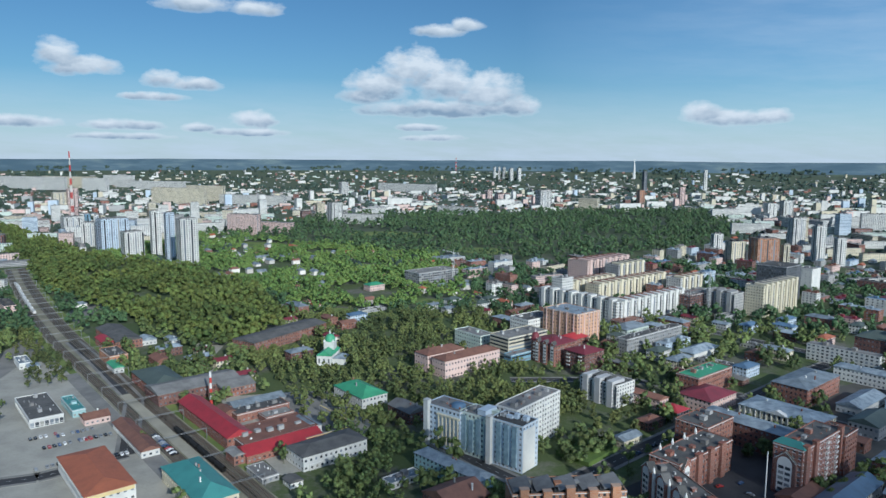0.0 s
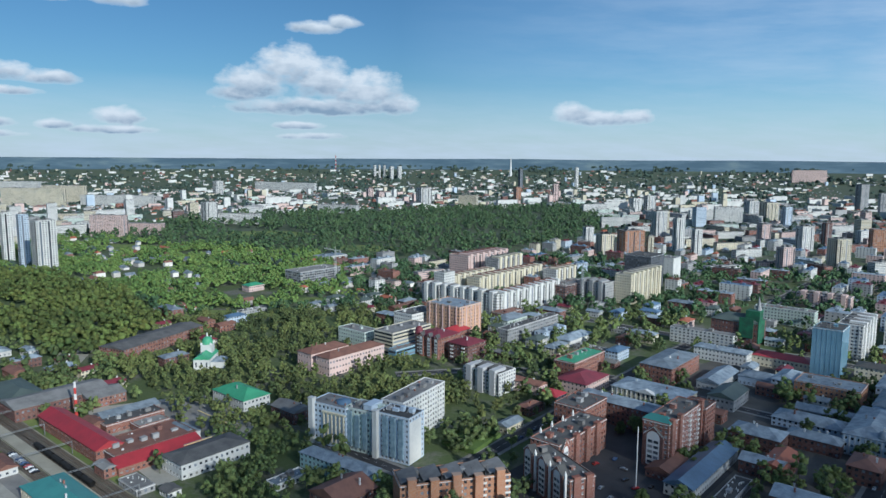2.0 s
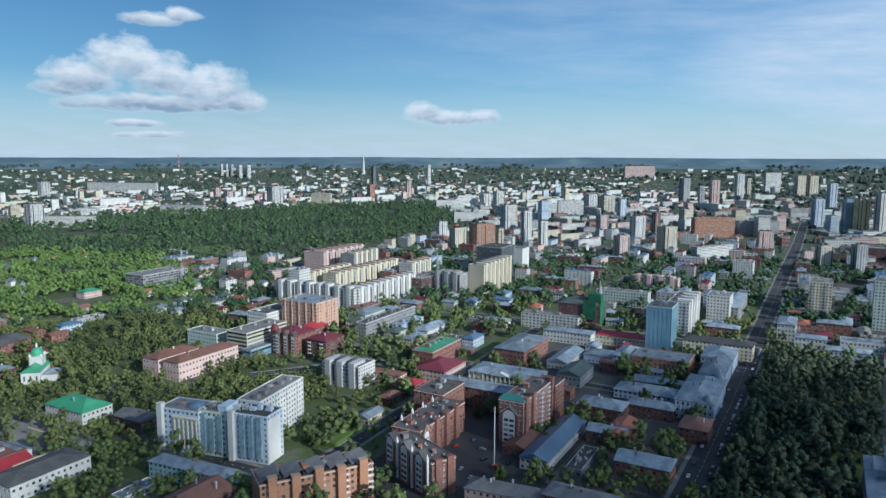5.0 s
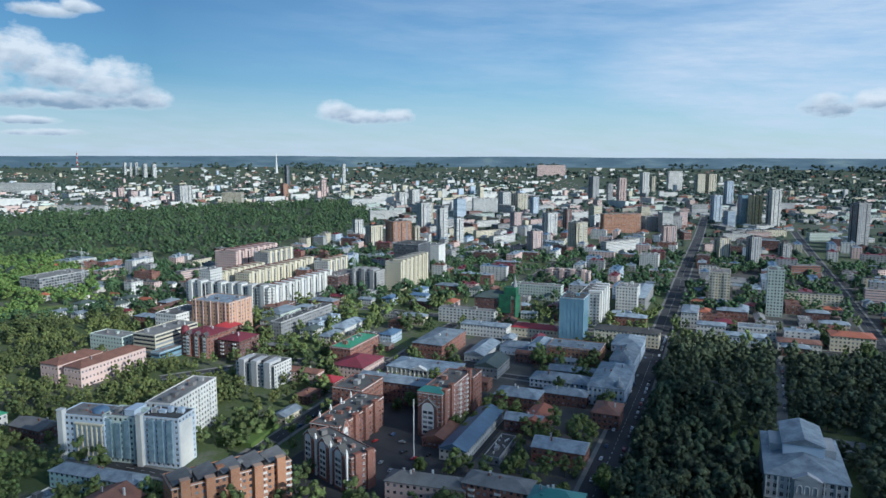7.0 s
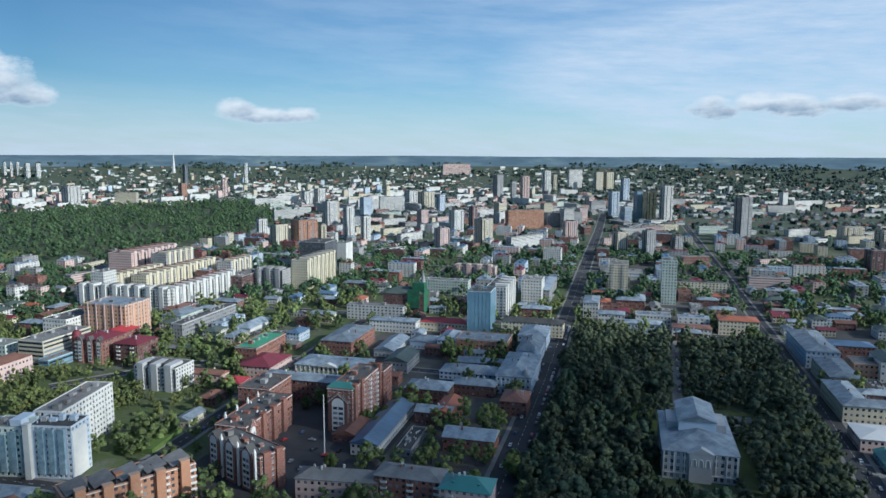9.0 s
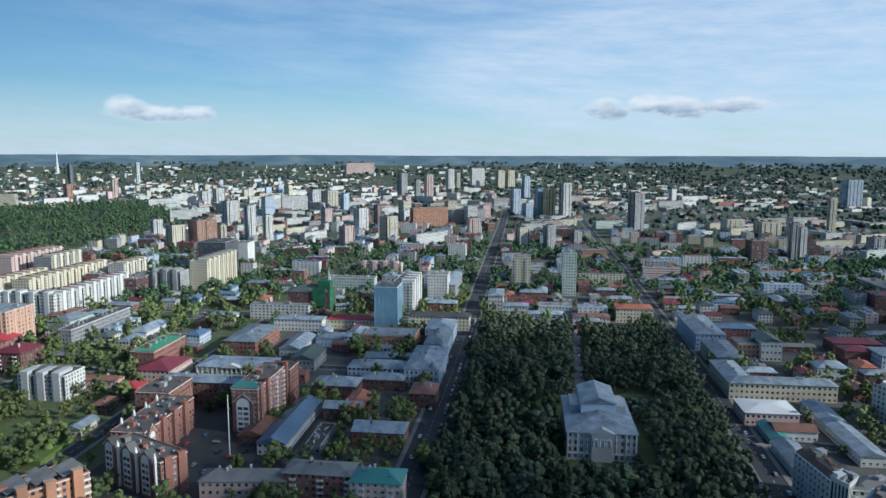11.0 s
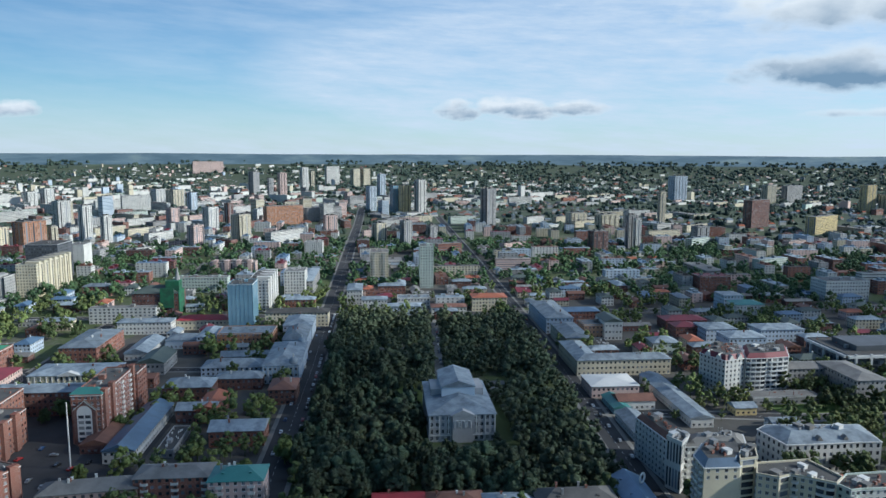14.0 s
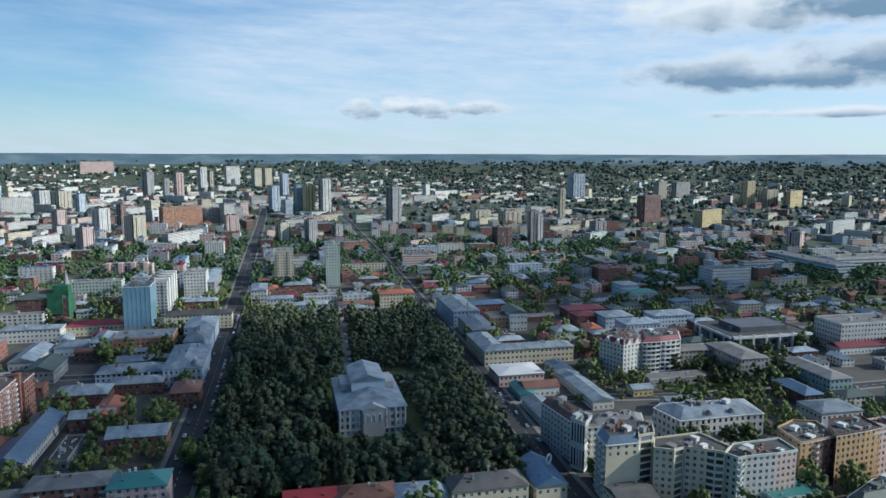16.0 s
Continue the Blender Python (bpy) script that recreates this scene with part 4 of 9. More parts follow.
# station square and yards
sheet("car_park", [(-476, 263), (-380, 222), (-340, 297), (-436, 340)], 0.05, "dusty_asphalt", "grey asphalt car park by the station", "car park")
sheet("yard", [(-374, 374), (-290, 330), (-262, 372), (-340, 422)], 0.04, "paving", "dusty works yard", "yard")
sheet("yard", [(-78, 302), (-20, 285), (36, 420), (12, 470), (-42, 474), (-88, 372)], 0.04, "asphalt", "asphalt courtyard between brick houses", "yard")
for cx, cy, ra, rb in ((-880, 1380, 105, 60), (-640, 965, 55, 22), (-770, 790, 45, 22), (-470, 668, 60, 14), (-575, 1235, 70, 40), (-1010, 1085, 60, 40), (-1000, 740, 50, 14), (-420, 760, 40, 20)):
    CLEAR.append((cx, cy, ra, rb))
    sheet("meadow", [(cx + ra * k * math.cos(w) - 0.35 * rb * math.sin(w), cy + rb * k * math.sin(w) + 0.2 * ra * math.cos(w)) for w, k in ((2 * math.pi * i / 22, 1 + 0.35 * noise.noise((i * 0.8, cx * 0.1, 1))) for i in range(22))], 0.06, "meadow", "sunlit yellow-green meadow between the woods", "meadow")
sheet("yard", [(-470, 440), (-380, 385), (-330, 430), (-262, 388), (-240, 330), (-262, 296), (-330, 330), (-520, 470), (-560, 530), (-520, 520)], 0.035, "dusty_asphalt", "pale dusty ground round the workshops", "yard")
sheet("lawn", [(-134, 399), (-111, 391), (-102, 422), (-125, 431)], 3.0, "lawn", "terrace lawn with paths on a garage roof", "lawn", thick=3.0)
sheet("lawn", [(368, 266), (410, 252), (422, 277), (379, 292)], 0.06, "lawn", "lawn behind the school", "lawn")
sheet("path", [(202, 407), (208, 404), (292, 585), (286, 588)], 0.05, "paving", "pale park path", "path")
sheet("glade", [(150, 372), (166, 380), (172, 418), (192, 424), (188, 388), (166, 372)], 0.055, "meadow", "worn grass glade beside the academy", "lawn")
sheet("path", [(180, 524), (181, 530), (322, 470), (320, 464)], 0.056, "paving", "pale cross path in the park", "path")
sheet("square", [(199, 390), (240, 373), (252, 402), (211, 419)], 0.05, "paving", "paved square in front of the academy", "square")
sheet("road_left", [(-589, 283), (-533, 263), (-703, 476), (-782, 589), (-816, 578), (-725, 453)], 0.05, "paving", "pale concrete road by the river", "road")

FORECOURT = [(-640, 330), (-560, 395), (-440, 345), (-300, 285), (-260, 200), (-330, 150), (-480, 190)]
sheet("forecourt", FORECOURT, 0.02, "dusty_asphalt", "dusty pale forecourt round the station", "square")

sheet("yard", [(15, 262), (58, 292), (200, 640), (60, 690), (-30, 560), (-20, 440), (0, 330)], 0.025, "yard", "dark trodden yards and lanes of the old quarter", "yard")
sheet("yard", [(205, 170), (262, 300), (380, 560), (450, 620), (760, 470), (640, 170), (380, 110)], 0.025, "yard", "dark trodden yards and lanes right of the park", "yard")
sheet("yard", [(205, 655), (430, 585), (620, 980), (360, 1090)], 0.025, "yard", "dusty yards beyond the park", "yard")

# ---- railway ----
RAIL_A, RAIL_B = Vector((-232, 240, 0)), Vector((-1269, 660, 0))
RAIL_U = (RAIL_B - RAIL_A).normalized()
RAIL_N = Vector((-RAIL_U.y, RAIL_U.x, 0))


def rail_at(s, o, z=0.0):
    """A place s metres along the line and o metres beside it; the line bends away past the works."""
    v = RAIL_A + RAIL_U * s + RAIL_N * (o - 33 * max(0.0, (s - 430) / 500) ** 1.5)
    return (v.x, v.y, z)


STATIONS = [-60, 420, 480, 540, 600, 660, 720, 780, 840, 900, 980]


def strip(name, o0, o1, z, mat, label, category, s0=-60, s1=980):
    along = [s for s in STATIONS if s0 < s < s1]
    along = [s0] + along + [s1]
    return sheet(name, [rail_at(s, o0)[:2] for s in along] + [rail_at(s, o1)[:2] for s in reversed(along)], z, mat, label, category)


def railway():
    strip("rail_bed", -27, 3, 0.12, "ballast", "brown ballast bed of the railway", "railway")
    strip("verge", 3.2, 9, 0.07, "meadow", "grassy verge beside the tracks", "verge", 250, 980)
    strip("verge", -34, -27.2, 0.07, "meadow", "grassy verge below the workshops", "verge", 60, 980)
    strip("service_road", 3.4, 14, 0.075, "paving", "pale service lane along the tracks", "road", 20, 330)
    for s in range(-60, 980, 30):
        ROADS.append((*rail_at(s, -12)[:2], *rail_at(s + 30, -12)[:2], 17))
    for o in (-24, -20, -16.6, -4.6, -0.6):
        tr = thing("rail_track", "steel rails on sleepers and brown ballast", "railway track", pose(0, 0, 0), "railway tracks", "structure")
        ties, steel = Shape(), Shape()
        for k in (-0.76, 0.76):
            for s0, s1 in zip(STATIONS, STATIONS[1:]):
                a, b, w = rail_at(s0, o + k), rail_at(s1, o + k), RAIL_N * 0.05
                steel.poly((a[0] - w.x, a[1] - w.y, 0.34), (a[0] + w.x, a[1] + w.y, 0.34), (b[0] + w.x, b[1] + w.y, 0.34), (b[0] - w.x, b[1] - w.y, 0.34))
                for e in (-1, 1):
                    steel.poly((a[0] + e * w.x, a[1] + e * w.y, 0.18), (b[0] + e * w.x, b[1] + e * w.y, 0.18), (b[0] + e * w.x, b[1] + e * w.y, 0.34), (a[0] + e * w.x, a[1] + e * w.y, 0.34))
        bed = [rail_at(s, o - 1.9, 0.15) for s in STATIONS] + [rail_at(s, o + 1.9, 0.15) for s in reversed(STATIONS)]
        for s in np.arange(-60, 420, 1.2):
            c = [rail_at(s + i, o + j, 0.19) for i, j in ((0, -1.3), (0.3, -1.3), (0.3, 1.3), (0, 1.3))]
            ties.poly(*c)
        part("track_bed", Shape().poly(*bed), "oily_ballast", tr)
        part("rails", steel, "rail", tr)
        part("sleepers", ties, "wood", tr, kind="stuff")
    pl = Shape()
    a, b, c, d = rail_at(56, -14.4), rail_at(246, -14.4), rail_at(246, -7), rail_at(56, -7)
    pl.poly(*[(p[0], p[1], 1.1) for p in (d, c, b, a)])
    for p, q in ((a, b), (b, c), (c, d), (d, a)):
        pl.poly((p[0], p[1], 0), (q[0], q[1], 0), (q[0], q[1], 1.1), (p[0], p[1], 1.1))
    solid("platform", pl, "sandy_paving", "pale sandy station platform between tracks", "platform", kind="structure")
    # catenary portals
    proto = None
    for s in list(range(0, 420, 42)) + list(range(420, 940, 34)):
        m = Matrix.Translation(rail_at(s, -12)) @ pose(0, 0, 0, 0, 0, math.degrees(math.atan2(RAIL_N.y, RAIL_N.x)))
        if proto is None:
            proto = thing("catenary_portal", "grey lattice portal carrying wires over the tracks", "railway portal", m, "portals over the tracks")
            for x in (-15.5, 15.5):
                part("post", Shape().box(x - 0.16, -0.16, 0, x + 0.16, 0.16, 8), "metal", proto)
            beam = Shape()
            for zz in (7.3, 8.0):
                beam.box(-15.5, -0.09, zz - 0.09, 15.5, 0.09, zz + 0.09, True)
            for k in range(15):
                beam.tube((-15 + 2 * k, 0, 7.3), (-14 + 2 * k, 0, 8.0), 0.06, n=4)
                beam.tube((-14 + 2 * k, 0, 8.0), (-13 + 2 * k, 0, 7.3), 0.06, n=4)
            part("beam", beam, "metal", proto)
        else:
            copy_thing(proto, m)
    # rolling stock
    turn = math.degrees(math.atan2(RAIL_U.y, RAIL_U.x))

    def wagon(name, label, mat, s, o, length, height, tank=False):
        ob = thing(name, label, "railway wagon", Matrix.Translation(rail_at(s, o)) @ pose(0, 0, 0, 0, 0, turn), "wagons on the tracks")
        L = length / 2
        b = Shape()
        if tank:
            b.tube((-L, 0, 2.6), (L, 0, 2.6), 1.45, n=12)
            b.box(-0.5, -0.5, 3.8, 0.5, 0.5, 4.4)
        else:
            b.box(-L, -1.5, 1.1, L, 1.5, height, True)
            b.poly((-L, -1.5, height), (L, -1.5, height), (L, 0, height + 0.4), (-L, 0, height + 0.4))
            b.poly((L, 1.5, height), (-L, 1.5, height), (-L, 0, height + 0.4), (L, 0, height + 0.4))
        part("body", b, mat, ob)
        part("underframe", Shape().box(-L, -1.2, 0.75, L, 1.2, 1.05, True), "tyre", ob)
        for x in (-L + 2.2, L - 2.2):
            part("bogie", Shape().box(x - 1.3, -1.0, 0.34, x + 1.3, 1.0, 0.8, True), "tyre", ob)
        if not tank:
            w = Shape()
            for k in range(int(length / 2.2)):
                for e in (-1, 1):
                    x = -L + 1.2 + 2.2 * k
                    q = [(x, e * 1.53, 2.2), (x + 1.2, e * 1.53, 2.2), (x + 1.2, e * 1.53, 3.0), (x, e * 1.53, 3.0)]
                    w.poly(*(q if e < 0 else q[::-1]))
            part("glazing", w, "window", ob, kind="stuff")

    for k in range(6):
        wagon("tank_wagon", "black tank wagon standing on the tracks", "tyre", 78 + 13.5 * k, -16.6, 12, 4, tank=True)
    for k in range(9):
        wagon("passenger_coach", "pale grey passenger coach of a long train", "trim", 610 + 25 * k, -4.6, 24, 3.9)


railway()

# ---- buildings ----
# railway station quarter
building("kiosk_hall", "low white pavilion with a flat dark roof", -475.3, 287.9, -22.0, 55.7, 20.5, 6.0, 1, wall='white', top='bitumen', win=(2.4, 3.4), sill=0.5, bay=3, huts=3)
market = building("market_hall", "market hall with rust-red metal roof and yellow band", -343.7, 237.6, -22.0, 62.1, 24.7, 9.0, 2, wall='white', roof='hip', top='tin_rust', rise=2.5)
building("cottage", "small pink house with brown metal roof", -429.3, 298.6, 68.0, 15.9, 13.6, 4.5, 1, wall='pink', roof='gable', top='tin_brown', chimneys=1, category='house')
building("shed", "long low shed with rusty brown roof beside parking", -376.2, 288.9, -22.0, 60.9, 10.9, 4.5, 1, wall='white', roof='gable', top='tin_brown', rise=2.5, category='shed')
building("station_hall", "station hall with green metal roof and white dormers", -285.0, 257.0, -22.0, 55.5, 20.9, 9.0, 2, wall='cream', roof='hip', top='tin_teal', chimneys=4, rise=5)
building("shed", "teal market shed with flat roof", -462.7, 305.1, -22.0, 35.9, 8.3, 5.0, 1, wall='teal', top='tin_teal', category='shed', huts=1)
building("cottage", "small white house among trees by the tracks", -599.7, 351.9, -22.0, 26.9, 9.7, 5.0, 1, wall='white', roof='flat', top='tin', category='house', huts=1)
building("cottage", "low white hut beside bushes", -580.4, 348.9, 68.0, 8.7, 9.1, 4.0, 1, wall='white', roof='gable', top='tin', category='house')

# railway workshops
building("workshop", "red-roofed railway workshop with brick walls", -350.5, 329.7, -22.0, 85.4, 15.9, 8.0, 2, wall='brick', roof='gable', top='tin_red', rise=4, category='workshop')
building("workshop", "brick workshop with grey metal roof and lantern", -450.8, 369.6, -22.0, 52.3, 25.7, 9.0, 2, wall='brick', roof='hip', top='tin_dark', rise=4, category='workshop')
building("workshop", "brick depot with grey roof and overhead crane rails", -415.1, 372.7, 68.0, 63.1, 29.5, 9.0, 2, wall='brick_dark', roof='gable', top='felt_grey', rise=3, category='workshop')
building("workshop", "dark-roofed brick depot beside the tracks", -599.4, 446.0, -22.0, 71.5, 23.7, 8.0, 2, wall='brick', roof='gable', top='bitumen', rise=3, category='workshop')
building("workshop", "small brick depot under a red roof", -591.9, 427.3, -22.0, 29.9, 12.7, 7.0, 2, wall='brick', roof='gable', top='tin_red', rise=2, category='workshop')
building("workshop", "orange brick boiler house in the old town", -542.9, 398.3, -22.0, 33.9, 14.9, 9.0, 2, wall='brick_orange', top='bitumen', category='workshop', huts=1)
building("cottage", "green-roofed signal hut with a red wall", -518.8, 381.8, -22.0, 22.7, 7.7, 5.0, 1, wall='white', roof='gable', top='tin_green', category='house')
building("shed", "white shed with a pale roof by the woods", -567.9, 453.1, 68.0, 14.4, 15.9, 5.0, 1, wall='white', roof='gable', top='tin', category='shed')
building("cottage", "brick house with rusty roof by the woods", -500.4, 411.9, -22.0, 22.5, 11.4, 6.0, 1, wall='brick', roof='gable', top='tin_brown', category='house', chimneys=1)
building("workshop", "long red-roofed brick shop with low walls", -287.6, 324.4, 68.0, 51.2, 17.0, 5.0, 1, wall='brick', roof='gable', top='tin_red', rise=3.5, category='workshop')
building("workshop", "brick shop with rusty brown roof", -303.3, 334.6, 68.0, 51.0, 29.5, 7.0, 1, wall='brick_dark', roof='flat', top='tin_brown', category='workshop', huts=6)
building("workshop", "white workshop with dark roof and black-framed gable", -255.0, 329.5, -22.0, 21.2, 43.7, 9.0, 2, wall='white', roof='hip', top='bitumen', rise=2.5, category='workshop')
building("shed", "low white annex with flat roof", -252.6, 318.0, 68.0, 16.8, 9.1, 4.0, 1, wall='white', top='bitumen', category='shed', huts=1)
building("shed", "long grey-roofed shed in the works yard", -351.9, 372.3, 68.0, 38.8, 13.6, 6.0, 1, wall='grey', roof='gable', top='tin', rise=2.5, category='shed')
building("workshop", "brown-roofed shop in the works yard", -342.0, 363.7, 68.0, 38.9, 18.1, 6.0, 1, wall='brick', top='bitumen', category='workshop', huts=3)
building("shed", "pale-roofed shed in the works yard", -293.6, 356.1, -22.0, 19.1, 13.6, 5.0, 1, wall='white', roof='gable', top='tin', category='shed')
building("shed", "brick shed with pale roof in the works yard", -323.7, 361.7, 68.0, 20.3, 12.5, 5.0, 1, wall='brick', top='paving', category='shed', huts=1)
building("workshop", "brick works hall with grey roof", -392.8, 390.6, 68.0, 25.7, 24.9, 7.0, 2, wall='brick', roof='gable', top='felt_grey', rise=3, category='workshop')
building("shed", "rusty-roofed shed next to the works", -357.2, 347.9, 68.0, 12.7, 15.9, 5.0, 1, wall='brick', roof='gable', top='tin_brown', category='shed')
building("cottage", "brick gatehouse by the tracks", -298.7, 297.5, -22.0, 12.2, 6.8, 6.0, 2, wall='brick', roof='gable', top='felt_grey', category='house')
building("shed", "small dark-roofed hut in the yard", -248.5, 290.3, -22.0, 8.6, 7.7, 3.5, 1, wall='white', roof='gable', top='bitumen', category='shed')
building("shed", "low grey garage row by the tracks", -270.7, 290.4, -22.0, 20.3, 10.2, 3.5, 1, wall='grey', top='felt_grey', category='shed', huts=0)
building("factory", "long brick factory with dark roof and white upper band", -462.2, 526.1, -3.9, 29.4, 98.2, 10.0, 3, wall='brick', roof='gable', top='bitumen', rise=2.5, category='factory')
building("house", "long white house with bright green metal roof", -296.3, 423.4, -22.0, 39.1, 21.9, 8.0, 2, wall='white', roof='hip', top='tin_green', rise=5, chimneys=2, category='house')
building("house", "old brick house with grey sheet roof", -245.9, 408.3, -22.0, 25.4, 15.1, 8.0, 2, wall='brick_dark', roof='gable', top='felt_grey', chimneys=2, category='house')
building("house", "small house with red walls and green roof in the trees", -531.6, 792.8, 68.0, 23.5, 15.9, 8.0, 2, wall='pink', roof='hip', top='tin_green', category='house')

# white apartment complex and its neighbours
slab_end = building("apartment_block", "white apartment slab, bluish shade and lit blank end put into colours", -152.0, 374.5, -12.0, 23.4, 16.4, 28.0, 9, wall='blue_white', top='bitumen', huts=4, bay=3, detail=2)
slab_mid = building("apartment_block", "middle slab with pale green glazed loggias", -173.8, 379.2, -12.0, 25.2, 16.0, 26.5, 8, wall='panel_green', top='felt_grey', huts=3, bay=3)
slab_wing = building("apartment_block", "pale blue wing with cream pilasters and glass dome", -197.9, 383.0, -12.0, 28.1, 18.0, 26.0, 8, wall='blue_white', top='felt_grey', huts=1, bay=3)
building("apartment_block", "white nine-storey wing with lit balconies", -156.7, 410.3, 78.0, 49.8, 16.0, 29.0, 9, wall='white', top='felt_grey', balcony='0', huts=5, bay=3.2)
building("office", "long low building with pale teal walls and sheet roof", -174.8, 340.3, -17.0, 52.1, 10.9, 9.0, 3, wall='teal', roof='hip', top='tin', rise=2.5, chimneys=2)
building("house", "old brick house below the apartment slab", -158.1, 312.1, -22.0, 23.5, 25.4, 8.0, 2, wall='brick_dark', roof='gable', top='tin_brown', chimneys=2, category='house')
building("shed", "white wagon-shaped kiosk with rounded end", -197.3, 322.6, 68.0, 22.1, 9.1, 3.5, 1, wall='white', top='tin', category='shed', huts=2)
building("house", "small cream house with pale sheet roof", -100.3, 438.2, -22.0, 9.8, 18.8, 5.0, 1, wall='cream', roof='gable', top='tin', rise=2, category='house')
building("house", "brown brick house with rusty roof", -93.7, 473.0, -22.0, 10.4, 17.2, 6.0, 2, wall='brick_dark', roof='hip', top='tin_brown', category='house', chimneys=1)
building("apartment_block", "white apartment house with rounded bays and brick end", -133.9, 512.6, -22.0, 33.8, 21.5, 17.0, 6, wall='white', top='bitumen', balcony='0', huts=5, bay=3)
building("house", "brown-roofed two-storey house with white gable", -104.2, 517.3, -22.0, 26.9, 10.8, 8.0, 2, wall='pink', roof='gable', top='tin_brown', category='house', chimneys=1)
building("house", "white house with bright red roof", -83.3, 499.5, -22.0, 16.5, 14.8, 7.0, 2, wall='white', roof='hip', top='tin_red', rise=3, category='house')

# pink barracks, brick mansions and the peach tower
building("school", "pink long school with brown hip roof", -259.3, 528.2, 68.0, 61.9, 17.0, 15.0, 3, wall='pink', roof='hip', top='tin_brown', rise=3.5, chimneys=3)
building("school", "pink side wing with brown roof and white dormers", -284.3, 526.0, 68.0, 40.9, 18.0, 15.0, 3, wall='pink', roof='hip', top='tin_brown', rise=3.5, chimneys=3)
building("office", "rounded corner office block with glass bands", -240.4, 598.9, -22.0, 24.0, 51.0, 20.0, 6, wall='cream', top='felt_grey', band=True, huts=3)
building("office", "blue glass base of the corner office block", -230.0, 577.1, -22.0, 9.3, 31.7, 8.0, 2, wall='blue_glass', top='felt_grey', huts=0, band=True)
building("office", "pale glazed office wing with green tint", -287.3, 601.4, -22.0, 36.8, 18.1, 14.0, 4, wall='panel_green', top='felt_grey', huts=2)
mansion = building("mansion", "ornate red brick mansion with domed corner", -203.5, 592.0, -22.0, 28.4, 29.3, 19.0, 6, wall='brick', roof='hip', top='tin_crimson', rise=3, category='apartment house', chimneys=3, balcony='0')
building("mansion", "red brick wing with mansard and white trim", -173.6, 584.7, -22.0, 22.2, 26.1, 16.0, 5, wall='brick_dark', roof='hip', top='tin_crimson', rise=4, category='apartment house', chimneys=2, balcony='0')
building("mansion", "red-roofed wing of brick mansion", -201.0, 630.2, 68.0, 33.6, 15.9, 13.0, 4, wall='brick', roof='hip', top='tin_red', rise=4, category='apartment house')
peach_tower = building("tower_block", "peach-coloured apartment tower with grey roof", -209.3, 657.2, -22.0, 42.6, 33.7, 34.0, 10, wall='peach', top='tin', huts=3, bay=4)
building("office", "white office block behind the brick mansion", -250.0, 660.7, 68.0, 41.0, 24.9, 22.0, 6, wall='white', top='bitumen', huts=3)
building("office", "grey slab office with lit long side", -136.5, 674.1, -22.0, 11.5, 89.2, 17.0, 5, wall='grey', top='bitumen', huts=3, bay=3)
building("house", "pale green house with sheet roof", -167.6, 719.9, -22.0, 22.0, 36.7, 9.0, 2, wall='panel_green', roof='hip', top='tin', category='house')
building("house", "brown-roofed flat house in the old town", -176.7, 748.2, 68.0, 34.1, 18.1, 9.0, 2, wall='brick_dark', top='tin_brown', category='house', huts=1)

# new white apartment rows
building("apartment_block", "new white apartment section with dark glazed bays", -275.0, 789.6, -22.0, 26.8, 18.1, 26.0, 8, wall='white', top='felt_grey', huts=3, balcony='0', bay=3.2)
building("apartment_block", "new white apartment section with dark glazed bays", -249.7, 780.8, -22.0, 26.8, 18.1, 26.0, 8, wall='white', top='felt_grey', huts=3, balcony='0', bay=3.2)
building("apartment_block", "new white apartment section with dark glazed bays", -224.7, 772.5, -22.0, 25.9, 18.1, 26.0, 8, wall='white', top='felt_grey', huts=3, balcony='0', bay=3.2)
building("apartment_block", "new white apartment section with dark glazed bays", -198.6, 761.4, -22.0, 30.7, 18.1, 26.0, 8, wall='white', top='felt_grey', huts=3, balcony='0', bay=3.2)
building("apartment_block", "long new white apartment row in sunlight", -168.7, 810.6, 68.0, 124.0, 18.1, 26.0, 8, wall='white', top='felt_grey', huts=8, bay=3.2, balcony='0')
building("apartment_block", "stepped white tower of the new rows", -272.9, 817.7, -22.0, 16.4, 20.6, 36.0, 11, wall='white', top='felt_grey', huts=3)
building("apartment_block", "cream apartment row with dark mansards", -259.8, 886.7, 68.0, 85.2, 18.1, 26.0, 8, wall='cream', top='tin_brown', huts=5)
building("apartment_block", "beige apartment section behind the new rows", -216.6, 911.3, 68.0, 144.6, 20.4, 26.0, 8, wall='cream', top='tin_brown', huts=5)
building("apartment_block", "pinkish apartment tower in the old town", -277.3, 993.4, -22.0, 34.7, 97.0, 38.0, 12, wall='pink', top='tin_brown', huts=4)
building("apartment_block", "grey-brown apartment tower behind the rows", -233.6, 965.0, 68.0, 59.7, 22.7, 38.0, 12, wall='grey', top='bitumen', huts=3)
building("apartment_block", "cream apartment house end block", -154.2, 966.5, -22.0, 21.2, 54.7, 26.0, 8, wall='white', top='felt_grey', huts=2)
building("apartment_block", "white apartment house in sun", -150.9, 982.2, -22.0, 18.4, 31.9, 24.0, 8, wall='white', top='felt_grey', huts=2)
building("building_shell", "unfinished concrete frame with open floors", -486.4, 872.9, 68.0, 71.2, 34.0, 20.0, 6, wall='grey', top='paving', bay=4, win=(3.2, 2.2), sill=0.4, huts=2, category='building site')
building("building_shell", "unfinished brick and concrete frame building", -127.7, 870.7, -22.0, 16.7, 43.7, 22.0, 7, wall='brick_dark', top='paving', bay=4, win=(3, 2), sill=0.5, huts=2, category='building site')
building("apartment_block", "grey arched apartment house under construction", -94.4, 877.4, -22.0, 37.5, 26.1, 26.0, 8, wall='grey', top='paving', huts=3, bay=3.5)
